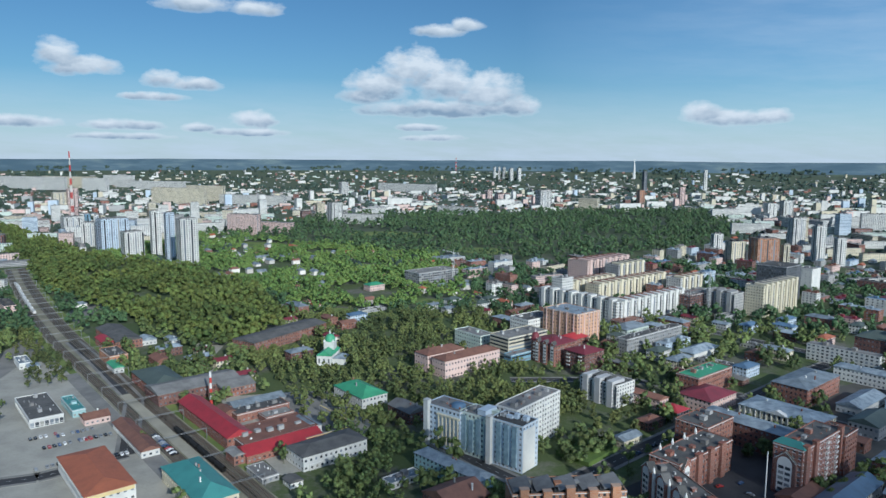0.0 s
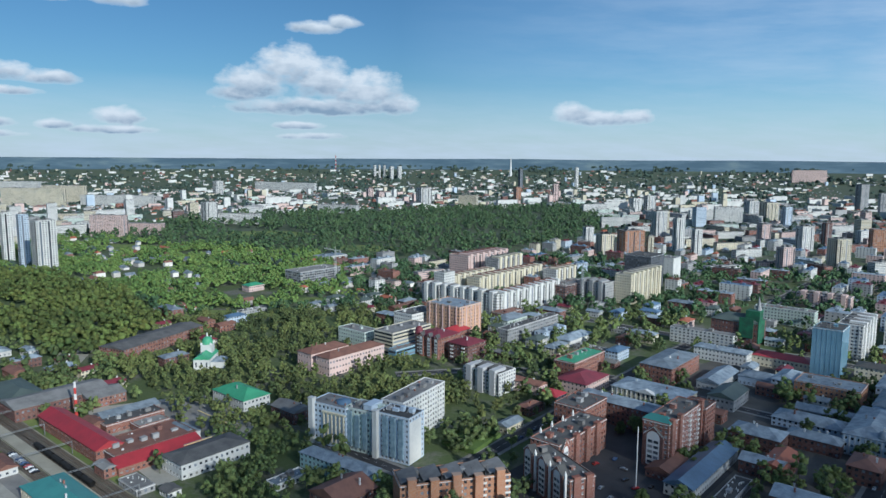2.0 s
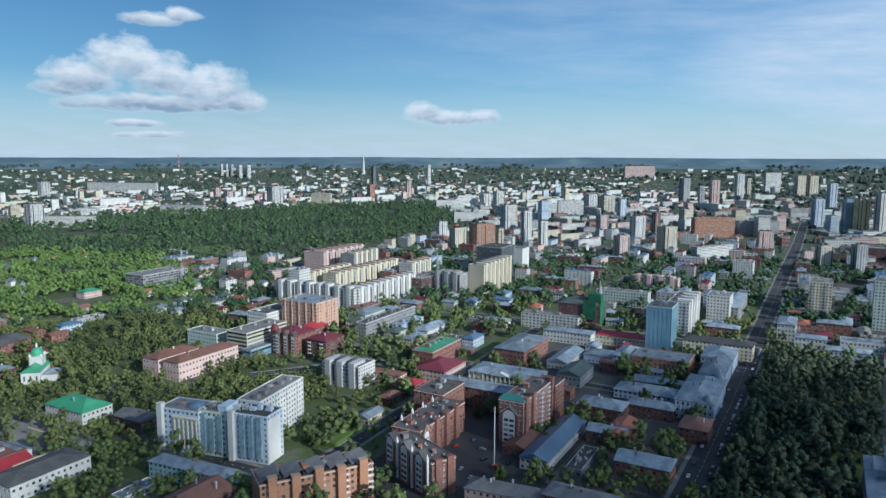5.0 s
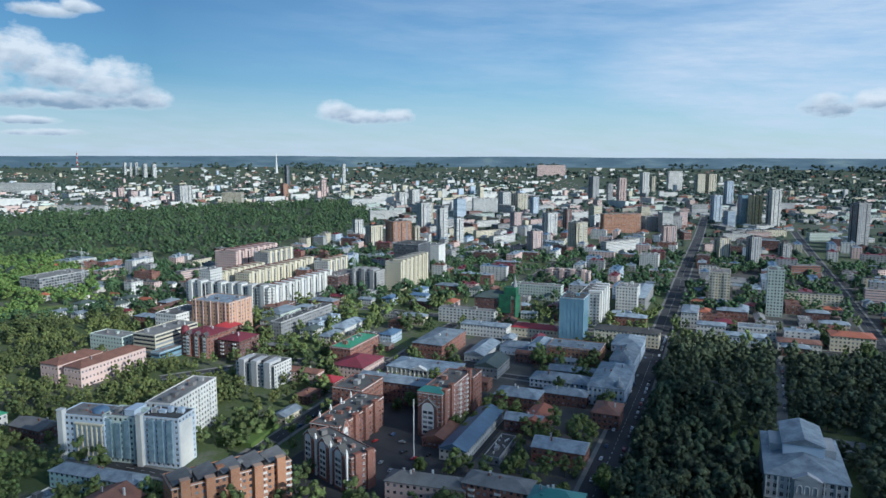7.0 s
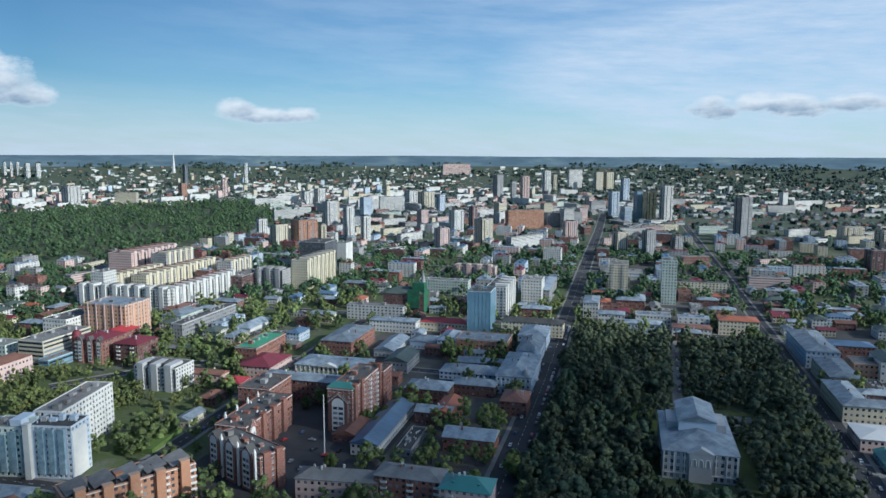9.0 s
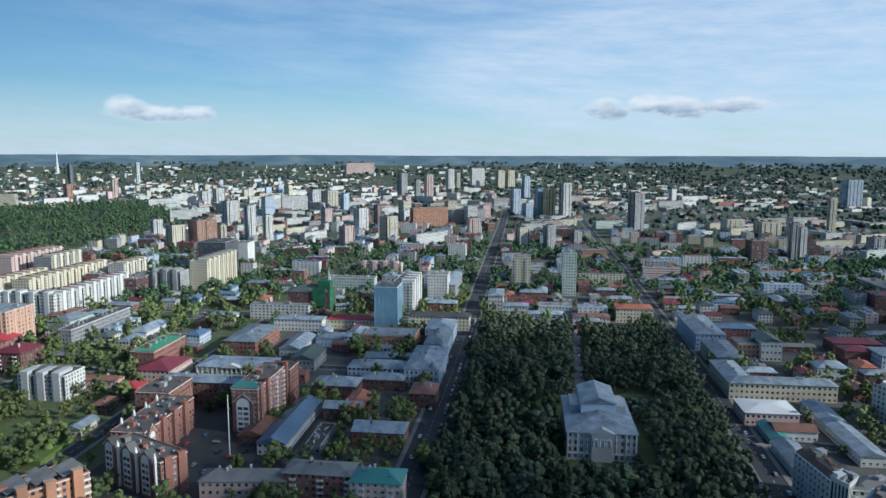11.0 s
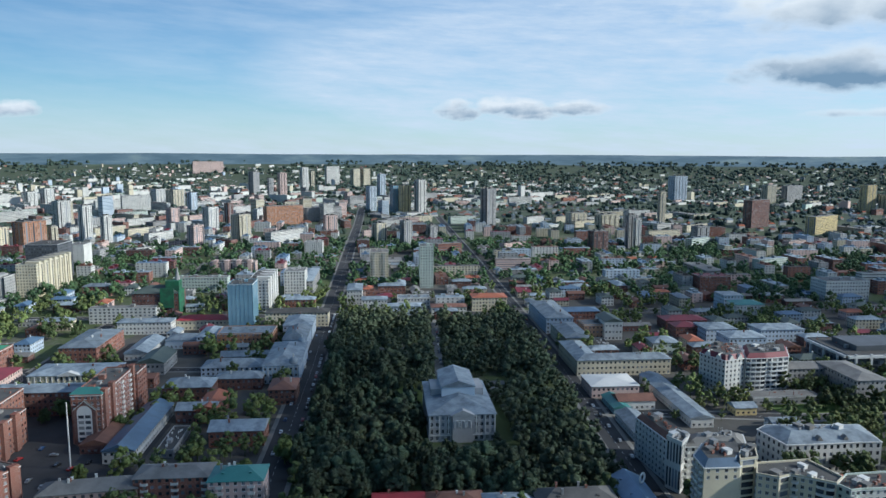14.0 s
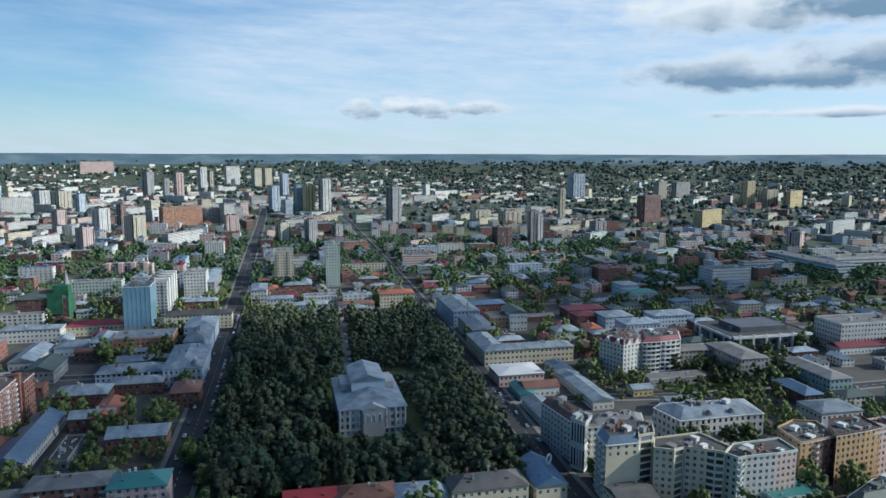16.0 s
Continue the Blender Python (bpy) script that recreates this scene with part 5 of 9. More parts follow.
building("apartment_block", "yellow apartment house lit by the sun", -46.2, 914.7, -22.0, 21.5, 87.6, 36.0, 11, wall='cream', top='felt_grey', huts=4, bay=3.2, balcony='1')
building("office", "dark grey slab tower with lit end wall", -44.4, 1002.5, -22.0, 38.0, 42.2, 45.0, 12, wall='dark_grey', top='bitumen', huts=1)
building("office", "pale windowless tower with lit end", -11.6, 1066.9, -22.0, 22.1, 26.4, 34.0, 9, wall='white', top='felt_grey', huts=1, win=(0.8, 0.8), bay=6)

# brick ensemble and the street behind it
gothic_front = building("apartment_house", "red brick gothic house with three white-trimmed gables", -54.4, 356.6, -47.3, 42.7, 15.0, 19.0, 6, wall='brick', top='bitumen', huts=3, detail=2, bay=3.2)
gothic_back = building("apartment_house", "long red brick house with stepped bays and white cornices", -56.3, 406.5, 68.0, 54.9, 19.0, 18.5, 6, wall='brick', top='bitumen', huts=5, bay=3.2)
building("apartment_house", "brick end wing with grey roof", -56.7, 457.5, 68.0, 30.3, 22.0, 18.5, 6, wall='brick', top='bitumen', huts=2)
brick_tower = building("tower_block", "dark red brick tower block with white balconies and teal gables", 1.8, 433.7, -22.0, 15.8, 51.1, 27.0, 9, wall='brick', top='bitumen', huts=4, detail=2, bay=3.2, balcony='1')
building("apartment_house", "lower brick wing of the tower block", 16.2, 462.0, 68.0, 17.0, 16.0, 24.0, 8, wall='brick', top='bitumen', huts=2)
building("long_office", "long brick building with pale sheet roof", -26.8, 473.3, -22.0, 70.2, 17.0, 15.0, 4, wall='brick_dark', roof='hip', top='tin', rise=2, chimneys=3)
classical = building("palace", "cream classical palace with pilasters and pale roof", -12.5, 515.2, -22.0, 52.7, 27.2, 13.0, 3, wall='cream', roof='hip', top='tin', rise=3, chimneys=2, win=(1.5, 2.6))
building("house", "red brick house with pale sheet hip roof", -2.4, 596.2, -22.0, 26.7, 56.8, 14.0, 4, wall='brick', roof='hip', top='tin', rise=3, chimneys=3)
building("row_house", "long white row with pediments", 41.0, 654.9, -22.0, 45.5, 15.9, 11.0, 3, wall='white', roof='hip', top='tin', rise=2, chimneys=2)
building("school", "brick building with green metal roof corner", -73.1, 572.9, -22.0, 18.9, 49.1, 16.0, 4, wall='brick', roof='flat', top='tin_green', huts=3)
building("house", "house with crimson hip roof and pale walls", -66.0, 536.5, -22.0, 26.8, 35.2, 10.0, 3, wall='pink', roof='hip', top='tin_crimson', rise=4)
building("house", "pale-roofed low house among trees", -92.5, 676.2, -22.0, 17.1, 44.2, 6.0, 1, wall='white', roof='hip', top='tin', category='house')
building("house", "low house with white gable and grey roof", 34.5, 587.8, -22.0, 17.0, 46.1, 6.0, 1, wall='white', roof='gable', top='tin', category='house')
building("house", "dark green roofed hall in the old town", 39.0, 538.1, -22.0, 18.7, 32.4, 9.0, 2, wall='grey', roof='gable', top='tin_dark', category='house')
building("house", "low pale house with flat tin roof", 66.7, 593.7, -22.0, 30.0, 18.1, 7.0, 1, wall='blue_white', roof='hip', top='tin', category='house')
building("house", "pale blue house with tin roof", 85.8, 591.8, -22.0, 16.3, 32.9, 10.0, 3, wall='blue_white', roof='hip', top='tin', category='house')
building("office", "brick office slab with orange upper floors", 111.6, 573.5, -22.0, 43.7, 26.2, 13.0, 4, wall='brick_orange', top='tin', huts=2)
glass_tower = building("tower_block", "office tower wrapped in blue glass", 121.0, 635.8, -22.0, 21.5, 27.0, 42.0, 12, wall='blue_glass', top='bitumen', huts=3, win=(0.1, 0.1))

# old quarter along the park street
academy = building("academy", "grey-blue academy with hip roof, pediment and arched windows", 186.6, 348.9, -22.0, 36.9, 58.0, 15.5, 4, wall='stone', roof='hip', top='tin', rise=5, detail=2, win=(1.7, 2.3), bay=3.1, category='school', sides=(0, 1, 3))
building("apartment_block", "five-storey brick block with slate-grey roof", 27.3, 319.9, -22.0, 32.6, 14.7, 15.0, 5, wall='brick', roof='hip', top='felt_grey', rise=2.5, chimneys=5, balcony='0')
building("apartment_block", "corner block with teal metal roof", 52.3, 304.7, -22.0, 23.8, 15.9, 15.0, 5, wall='pink', roof='hip', top='tin_teal', rise=3.5, chimneys=3, detail=2, balcony='0', sides=(0, 1, 3))
building("house", "white-walled house with blue metal roof", 18.5, 406.5, 68.0, 68.7, 15.9, 7.0, 2, wall='white', roof='gable', top='tin_blue', rise=3.5, category='house')
building("house", "brown-roofed outbuilding in the old town", 0.2, 405.2, 68.0, 25.8, 15.9, 5.0, 1, wall='brick_dark', roof='gable', top='tin_brown', rise=3, category='house')
building("house", "brick house with pale tin roof", 52.5, 465.2, -22.0, 30.3, 19.3, 9.0, 2, wall='brick_dark', roof='hip', top='tin', category='house', chimneys=2)
building("house", "long brick house under a tin roof", 85.3, 470.2, -22.0, 30.6, 14.7, 8.0, 2, wall='brick_dark', roof='hip', top='tin', category='house', chimneys=3)
building("house", "corner brick house with rusty hip roof", 105.6, 433.0, -22.0, 16.8, 22.7, 10.0, 3, wall='brick_dark', roof='hip', top='tin_brown', rise=3.5, category='house', chimneys=2)
building("house", "house with tin roof in the yard", 51.0, 421.0, -22.0, 22.5, 13.6, 8.0, 2, wall='brick_dark', roof='gable', top='tin', category='house', chimneys=2)
building("house", "brick house with rust-red roof", 60.2, 425.6, 68.0, 31.2, 13.6, 8.0, 2, wall='brick', roof='gable', top='tin_rust', category='house', chimneys=1)
building("house", "brick school wing with tin roof", 66.4, 377.5, -22.0, 29.1, 17.0, 9.0, 2, wall='brick', roof='gable', top='tin', category='house', chimneys=2)
domed_row = building("row_house", "pale blue ornate house with dome on the street corner", 122.4, 491.9, -22.0, 24.6, 61.1, 13.0, 3, wall='blue_white', roof='hip', top='tin', rise=4, chimneys=3)
building("row_house", "pale blue house with tin mansard on the street", 145.3, 545.9, 68.0, 42.9, 18.0, 13.0, 3, wall='blue_white', roof='hip', top='tin', rise=5, chimneys=3)
building("row_house", "white-blue house with tin roof at the crossing", 159.3, 587.8, 68.0, 37.3, 24.0, 13.0, 3, wall='blue_white', roof='hip', top='tin', rise=4, chimneys=2)
building("house", "pale blue yard house with tin roof", 129.9, 517.5, -22.0, 16.0, 16.0, 9.0, 2, wall='blue_white', roof='gable', top='tin_blue', chimneys=1, category='house')
building("house", "low tin-roofed wing behind the brick office", 101.4, 526.6, -22.0, 37.6, 13.6, 6.0, 1, wall='grey', roof='gable', top='tin', category='house')
building("house", "tin-roofed yard house in the old town", 88.4, 505.7, -22.0, 43.5, 20.4, 6.0, 2, wall='blue_white', roof='hip', top='tin', category='house', chimneys=2)
building("house", "ornate dark-roofed house with white bays", 167.9, 625.6, -22.0, 56.6, 18.1, 13.0, 4, wall='cream', roof='hip', top='bitumen', rise=3, category='house', chimneys=3)
building("house", "red-roofed house with cream walls", 90.1, 651.0, -22.0, 47.2, 18.1, 9.0, 2, wall='cream', roof='hip', top='tin_red', rise=3, category='house')
net_church = building("church", "brick church wrapped in green scaffold net", 58.6, 733.3, -22.0, 43.2, 27.2, 22.0, 5, wall='brick_dark', roof='hip', top='tin_dark', rise=6, category='church')
building("apartment_block", "white apartment slab with stacked balconies", 157.9, 721.1, -22.0, 20.6, 58.4, 32.0, 10, wall='white', top='felt_grey', huts=4, balcony='01', bay=3.2)
building("apartment_block", "white apartment house with lit end", 201.6, 754.6, -22.0, 22.2, 28.0, 30.0, 9, wall='white', top='felt_grey', huts=3, bay=3.2)
building("apartment_block", "grey five-storey house on the street", 226.8, 792.4, 68.0, 89.8, 18.1, 17.0, 5, wall='grey', roof='hip', top='tin', rise=2)
building("apartment_block", "pink panel slab block in the old town", 167.1, 929.9, -22.0, 58.1, 15.9, 17.0, 5, wall='pink', top='felt_grey', huts=4)
building("apartment_block", "grey-green panel block in the old town", 112.7, 828.3, -22.0, 59.8, 15.9, 17.0, 5, wall='panel_green', top='felt_grey', huts=4)
building("apartment_block", "white panel block with dark bays", 307.3, 1038.1, -22.0, 26.4, 24.3, 24.0, 8, wall='white', top='felt_grey', huts=3)
building("office", "white corner building at the park end", 250.8, 700.3, -22.0, 15.5, 38.5, 16.0, 4, wall='white', roof='hip', top='tin', rise=2)
building("office", "white long wing facing the park", 254.9, 654.2, -22.0, 25.5, 15.9, 12.0, 3, wall='white', roof='hip', top='tin', rise=2)
building("office", "pale blue wing facing the park", 274.8, 624.0, -22.0, 34.7, 15.9, 9.0, 2, wall='blue_white', roof='hip', top='tin', rise=2)
building("office", "white block behind the park end", 295.2, 647.7, -22.0, 32.8, 17.0, 11.0, 3, wall='white', top='tin', huts=2)
building("house", "low house with white pediment", 314.4, 606.4, -22.0, 34.4, 17.0, 8.0, 2, wall='white', roof='hip', top='tin_brown', rise=2, category='house')
building("office", "yellow four-storey building with red roof", 360.3, 606.6, -22.0, 34.9, 22.7, 14.0, 4, wall='cream', roof='hip', top='tin_rust', rise=2.5, chimneys=2)
building("tower_block", "white and yellow apartment block", 325.4, 817.1, -112.0, 34.4, 22.4, 36.0, 11, wall='cream', top='felt_grey', huts=4, bay=3.2, balcony='1')
building("tower_block", "slim grey apartment tower with green glass", 356.1, 744.7, -112.0, 22.8, 16.0, 50.0, 15, wall='panel_green', top='felt_grey', huts=3, bay=3.2)
building("house", "pale roofed house in the old town", 299.1, 655.5, -22.0, 32.0, 15.9, 8.0, 2, wall='cream', roof='hip', top='tin', category='house')
building("house", "crimson-roofed house in a yard", 277.7, 678.5, -22.0, 19.6, 15.9, 8.0, 2, wall='grey', roof='hip', top='tin_crimson', rise=3, category='house')
building("house", "red-roofed low house in the old town", 341.1, 760.3, -22.0, 17.7, 13.6, 7.0, 2, wall='cream', roof='hip', top='tin_red', category='house')

# right of the park
building("office", "long pale blue building with tin roof", 379.8, 526.3, -112.0, 74.0, 24.2, 14.0, 4, wall='blue_white', roof='hip', top='tin', rise=3, chimneys=4)
building("house", "red brick building in a courtyard", 403.9, 512.6, -22.0, 32.8, 18.1, 14.0, 4, wall='brick', roof='hip', top='tin_blue', rise=2.5)
building("office", "pale building with sheet roof on the street", 352.6, 459.5, -112.0, 52.0, 20.4, 12.0, 3, wall='cream', roof='hip', top='tin', rise=2.5, chimneys=2)
building("house", "orange-pink house in the old town", 386.9, 473.1, -22.0, 20.6, 20.4, 12.0, 3, wall='peach', roof='flat', top='felt_grey', category='house', huts=1)
building("house", "white house with tall pilasters and gable", 398.8, 465.9, -22.0, 15.6, 27.2, 16.0, 3, wall='white', roof='gable', top='tin_dark', rise=3, category='house')
building("palace", "long cream palace with rows of windows and tin roof", 339.1, 381.2, -22.0, 68.8, 15.0, 11.5, 3, wall='cream', roof='hip', top='tin', rise=3, chimneys=4)
building("palace", "side wing of the cream palace on the street", 322.7, 409.9, -112.0, 49.8, 17.0, 11.5, 3, wall='cream', roof='hip', top='tin', rise=3, chimneys=2)
building("office", "low building with white sheet roof", 303.3, 351.1, -22.0, 31.4, 24.9, 8.0, 2, wall='pink', roof='hip', top='trim', rise=2)
building("shed", "long low wing with white sheet roof", 325.4, 315.8, -112.0, 82.9, 13.6, 6.0, 1, wall='white', roof='gable', top='tin', rise=2, category='shed')
building("house", "brown-roofed low house in the old town", 298.1, 322.3, -22.0, 23.0, 13.6, 6.0, 1, wall='white', roof='gable', top='tin_brown', category='house')
building("shed", "teal canopy on the street corner", 287.2, 326.0, -112.0, 24.5, 10.2, 4.0, 1, wall='teal', roof='gable', top='tin_teal', category='shed')
building("shed", "pale low shop on the street", 273.1, 291.9, -112.0, 33.2, 13.6, 5.0, 1, wall='white', roof='gable', top='tin', category='shed')
block("apartment_block", "white street block with glazed bays and brown mansard", [(247.8, 265.5), (240.5, 236.1), (241.7, 227.3), (254.9, 236.5), (259.6, 266.1)], 21.0, 7, walls=['white', 'white', 'white', 'white', 'white'], runs='wwwxx', cols=[(0, (1, 4, 7)), (1, (0,))], mansard=(2.4, 2.6, 'tin_brown'))
block("corner_tower", "white rounded stair corner of the street block", [(236.5, 231.9), (237.4, 223.3), (247.0, 228.4), (246.7, 236.1)], 25.0, 8, walls=['white', 'white', 'white', 'white'], runs='ggwx', mansard=None)
block("apartment_block", "white side wing with triangular dormers on grey roof", [(241.4, 226.6), (268.7, 213.3), (279.4, 224.6), (255.4, 236.2)], 21.0, 7, walls=['white', 'white', 'white', 'white'], runs='wwxx', cols=[(0, (0,))], mansard=(4.5, 3.0, 'paving'), dormers=(0, 3))
block("tower_block", "cream apartment tower with blue metal mansard", [(228.2, 207.8), (222.5, 196.5), (236.8, 190.4), (257.0, 201.2), (241.3, 215.4)], 27.0, 9, walls=['cream', 'cream', 'cream', 'cream', 'cream'], runs='btwxx', mansard=(2.6, 3.2, 'tin_blue'), bay=4.2)
block("stair_block", "cream stair block with dark glazed strip", [(237.9, 191.5), (246.1, 189.7), (256.4, 199.9), (248.9, 201.6)], 29.5, 9, walls=['cream', 'cream', 'cream', 'cream'], runs='swwx', mansard=None)
block("apartment_block", "white terraced wing with terracotta roof terrace", [(243.7, 187.9), (243.4, 184.6), (253.1, 183.6), (261.1, 191.0), (252.6, 194.5)], 20.4, 7, walls=['white', 'white', 'white', 'white', 'white'], runs='bBwxx', top='tin_rust', mansard=None)
block("apartment_block", "cream curved wing with round white balconies", [(241.8, 186.0), (247.1, 179.5), (254.0, 179.2), (259.2, 171.9), (263.4, 165.5), (270.6, 167.8), (273.0, 185.5), (250.5, 193.0)], 24.7, 8, walls=['cream', 'cream', 'cream', 'cream', 'cream', 'cream', 'cream', 'cream'], runs='wswBwxxx', cols=[(2, (0,)), (3, (2,)), (4, (1,))], mansard=None)
block("apartment_block", "pale green apartment block with white window grid", [(264.5, 165.9), (264.3, 159.8), (268.8, 158.7), (282.5, 152.9), (293.3, 149.8), (299.1, 161.7), (276.1, 169.7)], 24.0, 8, walls=['panel_green', 'panel_green', 'white', 'pink', 'white', 'white', 'white'], runs='xwwwwxx', cols=[(1, (0,))], mansard=None, bay=3.0)
block("apartment_block", "orange and brown brick apartment block", [(313.4, 170.5), (304.8, 154.4), (312.2, 152.4), (325.8, 149.5), (336.6, 164.2), (328.6, 171.5)], 23.0, 8, walls=['ochre_brick', 'ochre_brick', 'brick_dark', 'ochre_brick', 'brick', 'brick'], runs='wwwxxx', cols=[(2, (0,))], mansard=None)
block("apartment_block", "orange brick apartment block with white sills", [(331.6, 155.2), (323.3, 147.6), (341.0, 142.9), (351.4, 140.8), (358.4, 153.8), (340.0, 160.0)], 24.5, 8, walls=['brick_dark', 'ochre_brick', 'ochre_brick', 'brick', 'brick', 'brick'], runs='wwwxxx', mansard=None)
block("apartment_block", "pale brick end block with grey roof", [(347.3, 141.8), (368.2, 137.7), (377.1, 147.9), (360.3, 152.9)], 22.0, 7, walls=['pink', 'pink', 'brick', 'brick'], runs='wwxx', mansard=None)
block("school", "white school with blue-grey hip roof and tall windows", [(303.2, 235.3), (299.2, 214.9), (310.0, 210.4), (335.7, 200.7), (345.3, 196.1), (357.3, 215.8), (312.4, 237.6)], 15.5, 4, walls=['white', 'white', 'white', 'white', 'white', 'white', 'white'], runs='wxwwxxx', mansard=(9, 3.4, 'tin'), bay=3.4, win=(1.6, 2.1), dormers=(2, 2))
block("hotel", "white hotel wing with crimson gables and white sills", [(362.9, 330.4), (362.9, 308.9), (380.0, 307.7), (399.2, 328.8), (382.7, 340.0)], 24.5, 8, walls=['white', 'white', 'white', 'white', 'white'], runs='wwwxx', mansard=(2.2, 3.2, 'tin_crimson'), gables=True)
block("hotel", "white balconied hotel wing with crimson mansard", [(379.2, 306.5), (392.3, 301.2), (408.8, 297.2), (427.4, 313.6), (399.2, 326.8)], 24.5, 8, walls=['white', 'white', 'white', 'white', 'white'], runs='BBwxx', mansard=(2.2, 3.2, 'tin_crimson'))
block("hall", "dark curved hall beside the orange blocks", [(297.0, 129.1), (288.4, 120.5), (324.7, 110.1), (340.2, 125.2), (323.8, 131.0)], 10.0, 2, walls=['dark_grey', 'dark_grey', 'dark_grey', 'dark_grey', 'dark_grey'], runs='wwwxx', mansard=(5, 4, 'tin_dark'))
exhibition = building("exhibition_hall", "dark glass hall with white pillars and flat roof", 516.5, 309.7, -112.0, 48.1, 69.1, 16.0, 4, wall='dark_grey', top='bitumen', huts=4, bay=5, win=(3.5, 2.8))
building("house", "old grey apartment house with sheet roof", 447.6, 279.2, -112.0, 43.0, 21.6, 15.0, 4, wall='grey', roof='hip', top='felt_grey', rise=2.5)
building("house", "old grey wing in the old town", 434.2, 306.0, -22.0, 28.4, 17.0, 13.0, 4, wall='grey', roof='hip', top='felt_grey', rise=2)
building("row_house", "long teal-painted row with grey roof", 465.1, 232.2, -112.0, 49.6, 16.8, 11.0, 3, wall='teal', roof='hip', top='felt_grey', rise=2.5)
building("house", "house with blue metal roof", 425.7, 221.8, -112.0, 31.0, 13.7, 8.0, 2, wall='brick_dark', roof='hip', top='tin_blue', rise=3, category='house')
building("hall", "low hall with white curved sheet roof", 405.2, 191.3, -112.0, 20.2, 27.2, 9.0, 2, wall='white', roof='hip', top='tin', rise=3)
building("office", "curved pale office with banded windows", 590.5, 262.8, -112.0, 29.1, 57.8, 22.0, 6, wall='white', top='felt_grey', huts=2, bay=3)
building("shed", "low building with red roof", 573.7, 252.6, -22.0, 48.7, 13.6, 6.0, 1, wall='white', roof='gable', top='tin_crimson', category='shed')
building("institute", "long white institute with window bands", 998.6, 453.0, -22.0, 101.6, 34.0, 18.0, 4, wall='white', top='felt_grey', band=True, huts=3)
building("institute", "pale side wing of the institute", 938.0, 491.2, -112.0, 136.0, 28.3, 16.0, 4, wall='blue_white', top='felt_grey', band=True, huts=3)
building("house", "long green and white low range", 389.9, 286.6, -22.0, 44.0, 11.3, 5.0, 1, wall='grey', top='felt_grey', huts=0)
building("cottage", "small yellow house in the old town", 350.6, 284.1, -22.0, 13.4, 10.2, 5.0, 1, wall='yellow', roof='gable', top='tin', category='house')
building("office", "grey-roofed glass building in the old town", 575.8, 492.3, -112.0, 22.3, 19.7, 18.0, 5, wall='blue_white', roof='hip', top='tin', rise=2)
building("church", "white church with green roofs and bell tower", 569.4, 466.2, -22.0, 28.0, 20.4, 14.0, 3, wall='white', roof='hip', top='tin_teal', rise=3, category='church')
building("office", "white office with stepped roof", 735.6, 480.8, -22.0, 49.6, 28.3, 22.0, 6, wall='white', top='felt_grey', huts=3)
building("house", "dark red-roofed houses in the old town", 462.2, 441.4, -22.0, 20.9, 18.1, 9.0, 2, wall='brick', roof='hip', top='tin_crimson', rise=3, category='house')
building("house", "house with crimson roof behind the palace", 480.1, 460.8, -22.0, 38.4, 20.4, 9.0, 2, wall='brick_dark', roof='hip', top='tin_crimson', rise=3, category='house')
building("house", "pale blue house with tin roof and gables", 466.8, 384.0, -22.0, 30.7, 22.7, 13.0, 3, wall='blue_white', roof='hip', top='tin', rise=3, category='house', chimneys=2)
building("house", "tin-roofed house behind the hotel", 477.5, 420.1, -22.0, 27.1, 24.9, 11.0, 3, wall='blue_white', roof='hip', top='tin', rise=3, category='house')
building("house", "pale blue house in the old town", 522.3, 395.1, -22.0, 38.4, 22.7, 11.0, 3, wall='blue_white', roof='hip', top='tin', rise=3, category='house')
building("house", "house with green and tin roof", 407.0, 410.1, -22.0, 21.7, 18.1, 9.0, 2, wall='panel_green', roof='hip', top='tin', category='house')
building("apartment_house", "red brick block with red roof", 637.6, 571.4, -22.0, 36.1, 22.7, 20.0, 6, wall='brick', top='tin_crimson', huts=3)

# buildings close under the camera
building("apartment_house", "pale pink old house with grey roof and dormers", -6.9, 329.7, -15.5, 40.8, 13.0, 11.0, 3, wall='pink', roof='hip', top='felt_grey', rise=3.5, chimneys=5, category='house')
building("house", "old house with dark mansard roof and dormers", 179.1, 226.3, -22.0, 34.3, 15.9, 11.0, 3, wall='cream', roof='hip', top='bitumen', rise=4, chimneys=4, detail=2, category='house', sides=(0, 1, 3))
building("house", "pale house with bluish tin roof and spire", 153.1, 238.9, -22.0, 23.4, 14.7, 9.0, 2, wall='blue_white', roof='hip', top='tin', rise=3, detail=2, category='house', chimneys=2, sides=(0, 1, 3))
building("house", "brick house with dark sheet roof", 132.4, 250.5, -22.0, 25.6, 14.7, 9.0, 2, wall='brick', roof='hip', top='tin_brown', rise=3, detail=2, category='house', chimneys=3, sides=(0, 1, 3))
building("house", "house with red roof in the old town", 111.7, 262.4, -22.0, 21.9, 13.6, 8.0, 2, wall='cream', roof='gable', top='tin_red', rise=3, detail=2, category='house', chimneys=1, sides=(0, 1, 3))
building("pavilion", "pavilion with bluish glass barrel roof", 207.9, 221.8, -22.0, 14.4, 27.2, 9.0, 2, wall='cream', roof='gable', top='tin_blue', rise=4, detail=2, sides=(0, 1, 3))
building("house", "low house with dark flat roof and pale edge", 227.0, 185.8, -112.0, 16.6, 18.1, 9.0, 2, wall='cream', roof='gable', top='bitumen', rise=2, detail=2, category='house')
building("garage", "low garage with teal roof", 290.0, 153.3, -22.0, 24.7, 20.4, 7.0, 2, wall='teal', top='tin_teal', huts=3, category='shed')
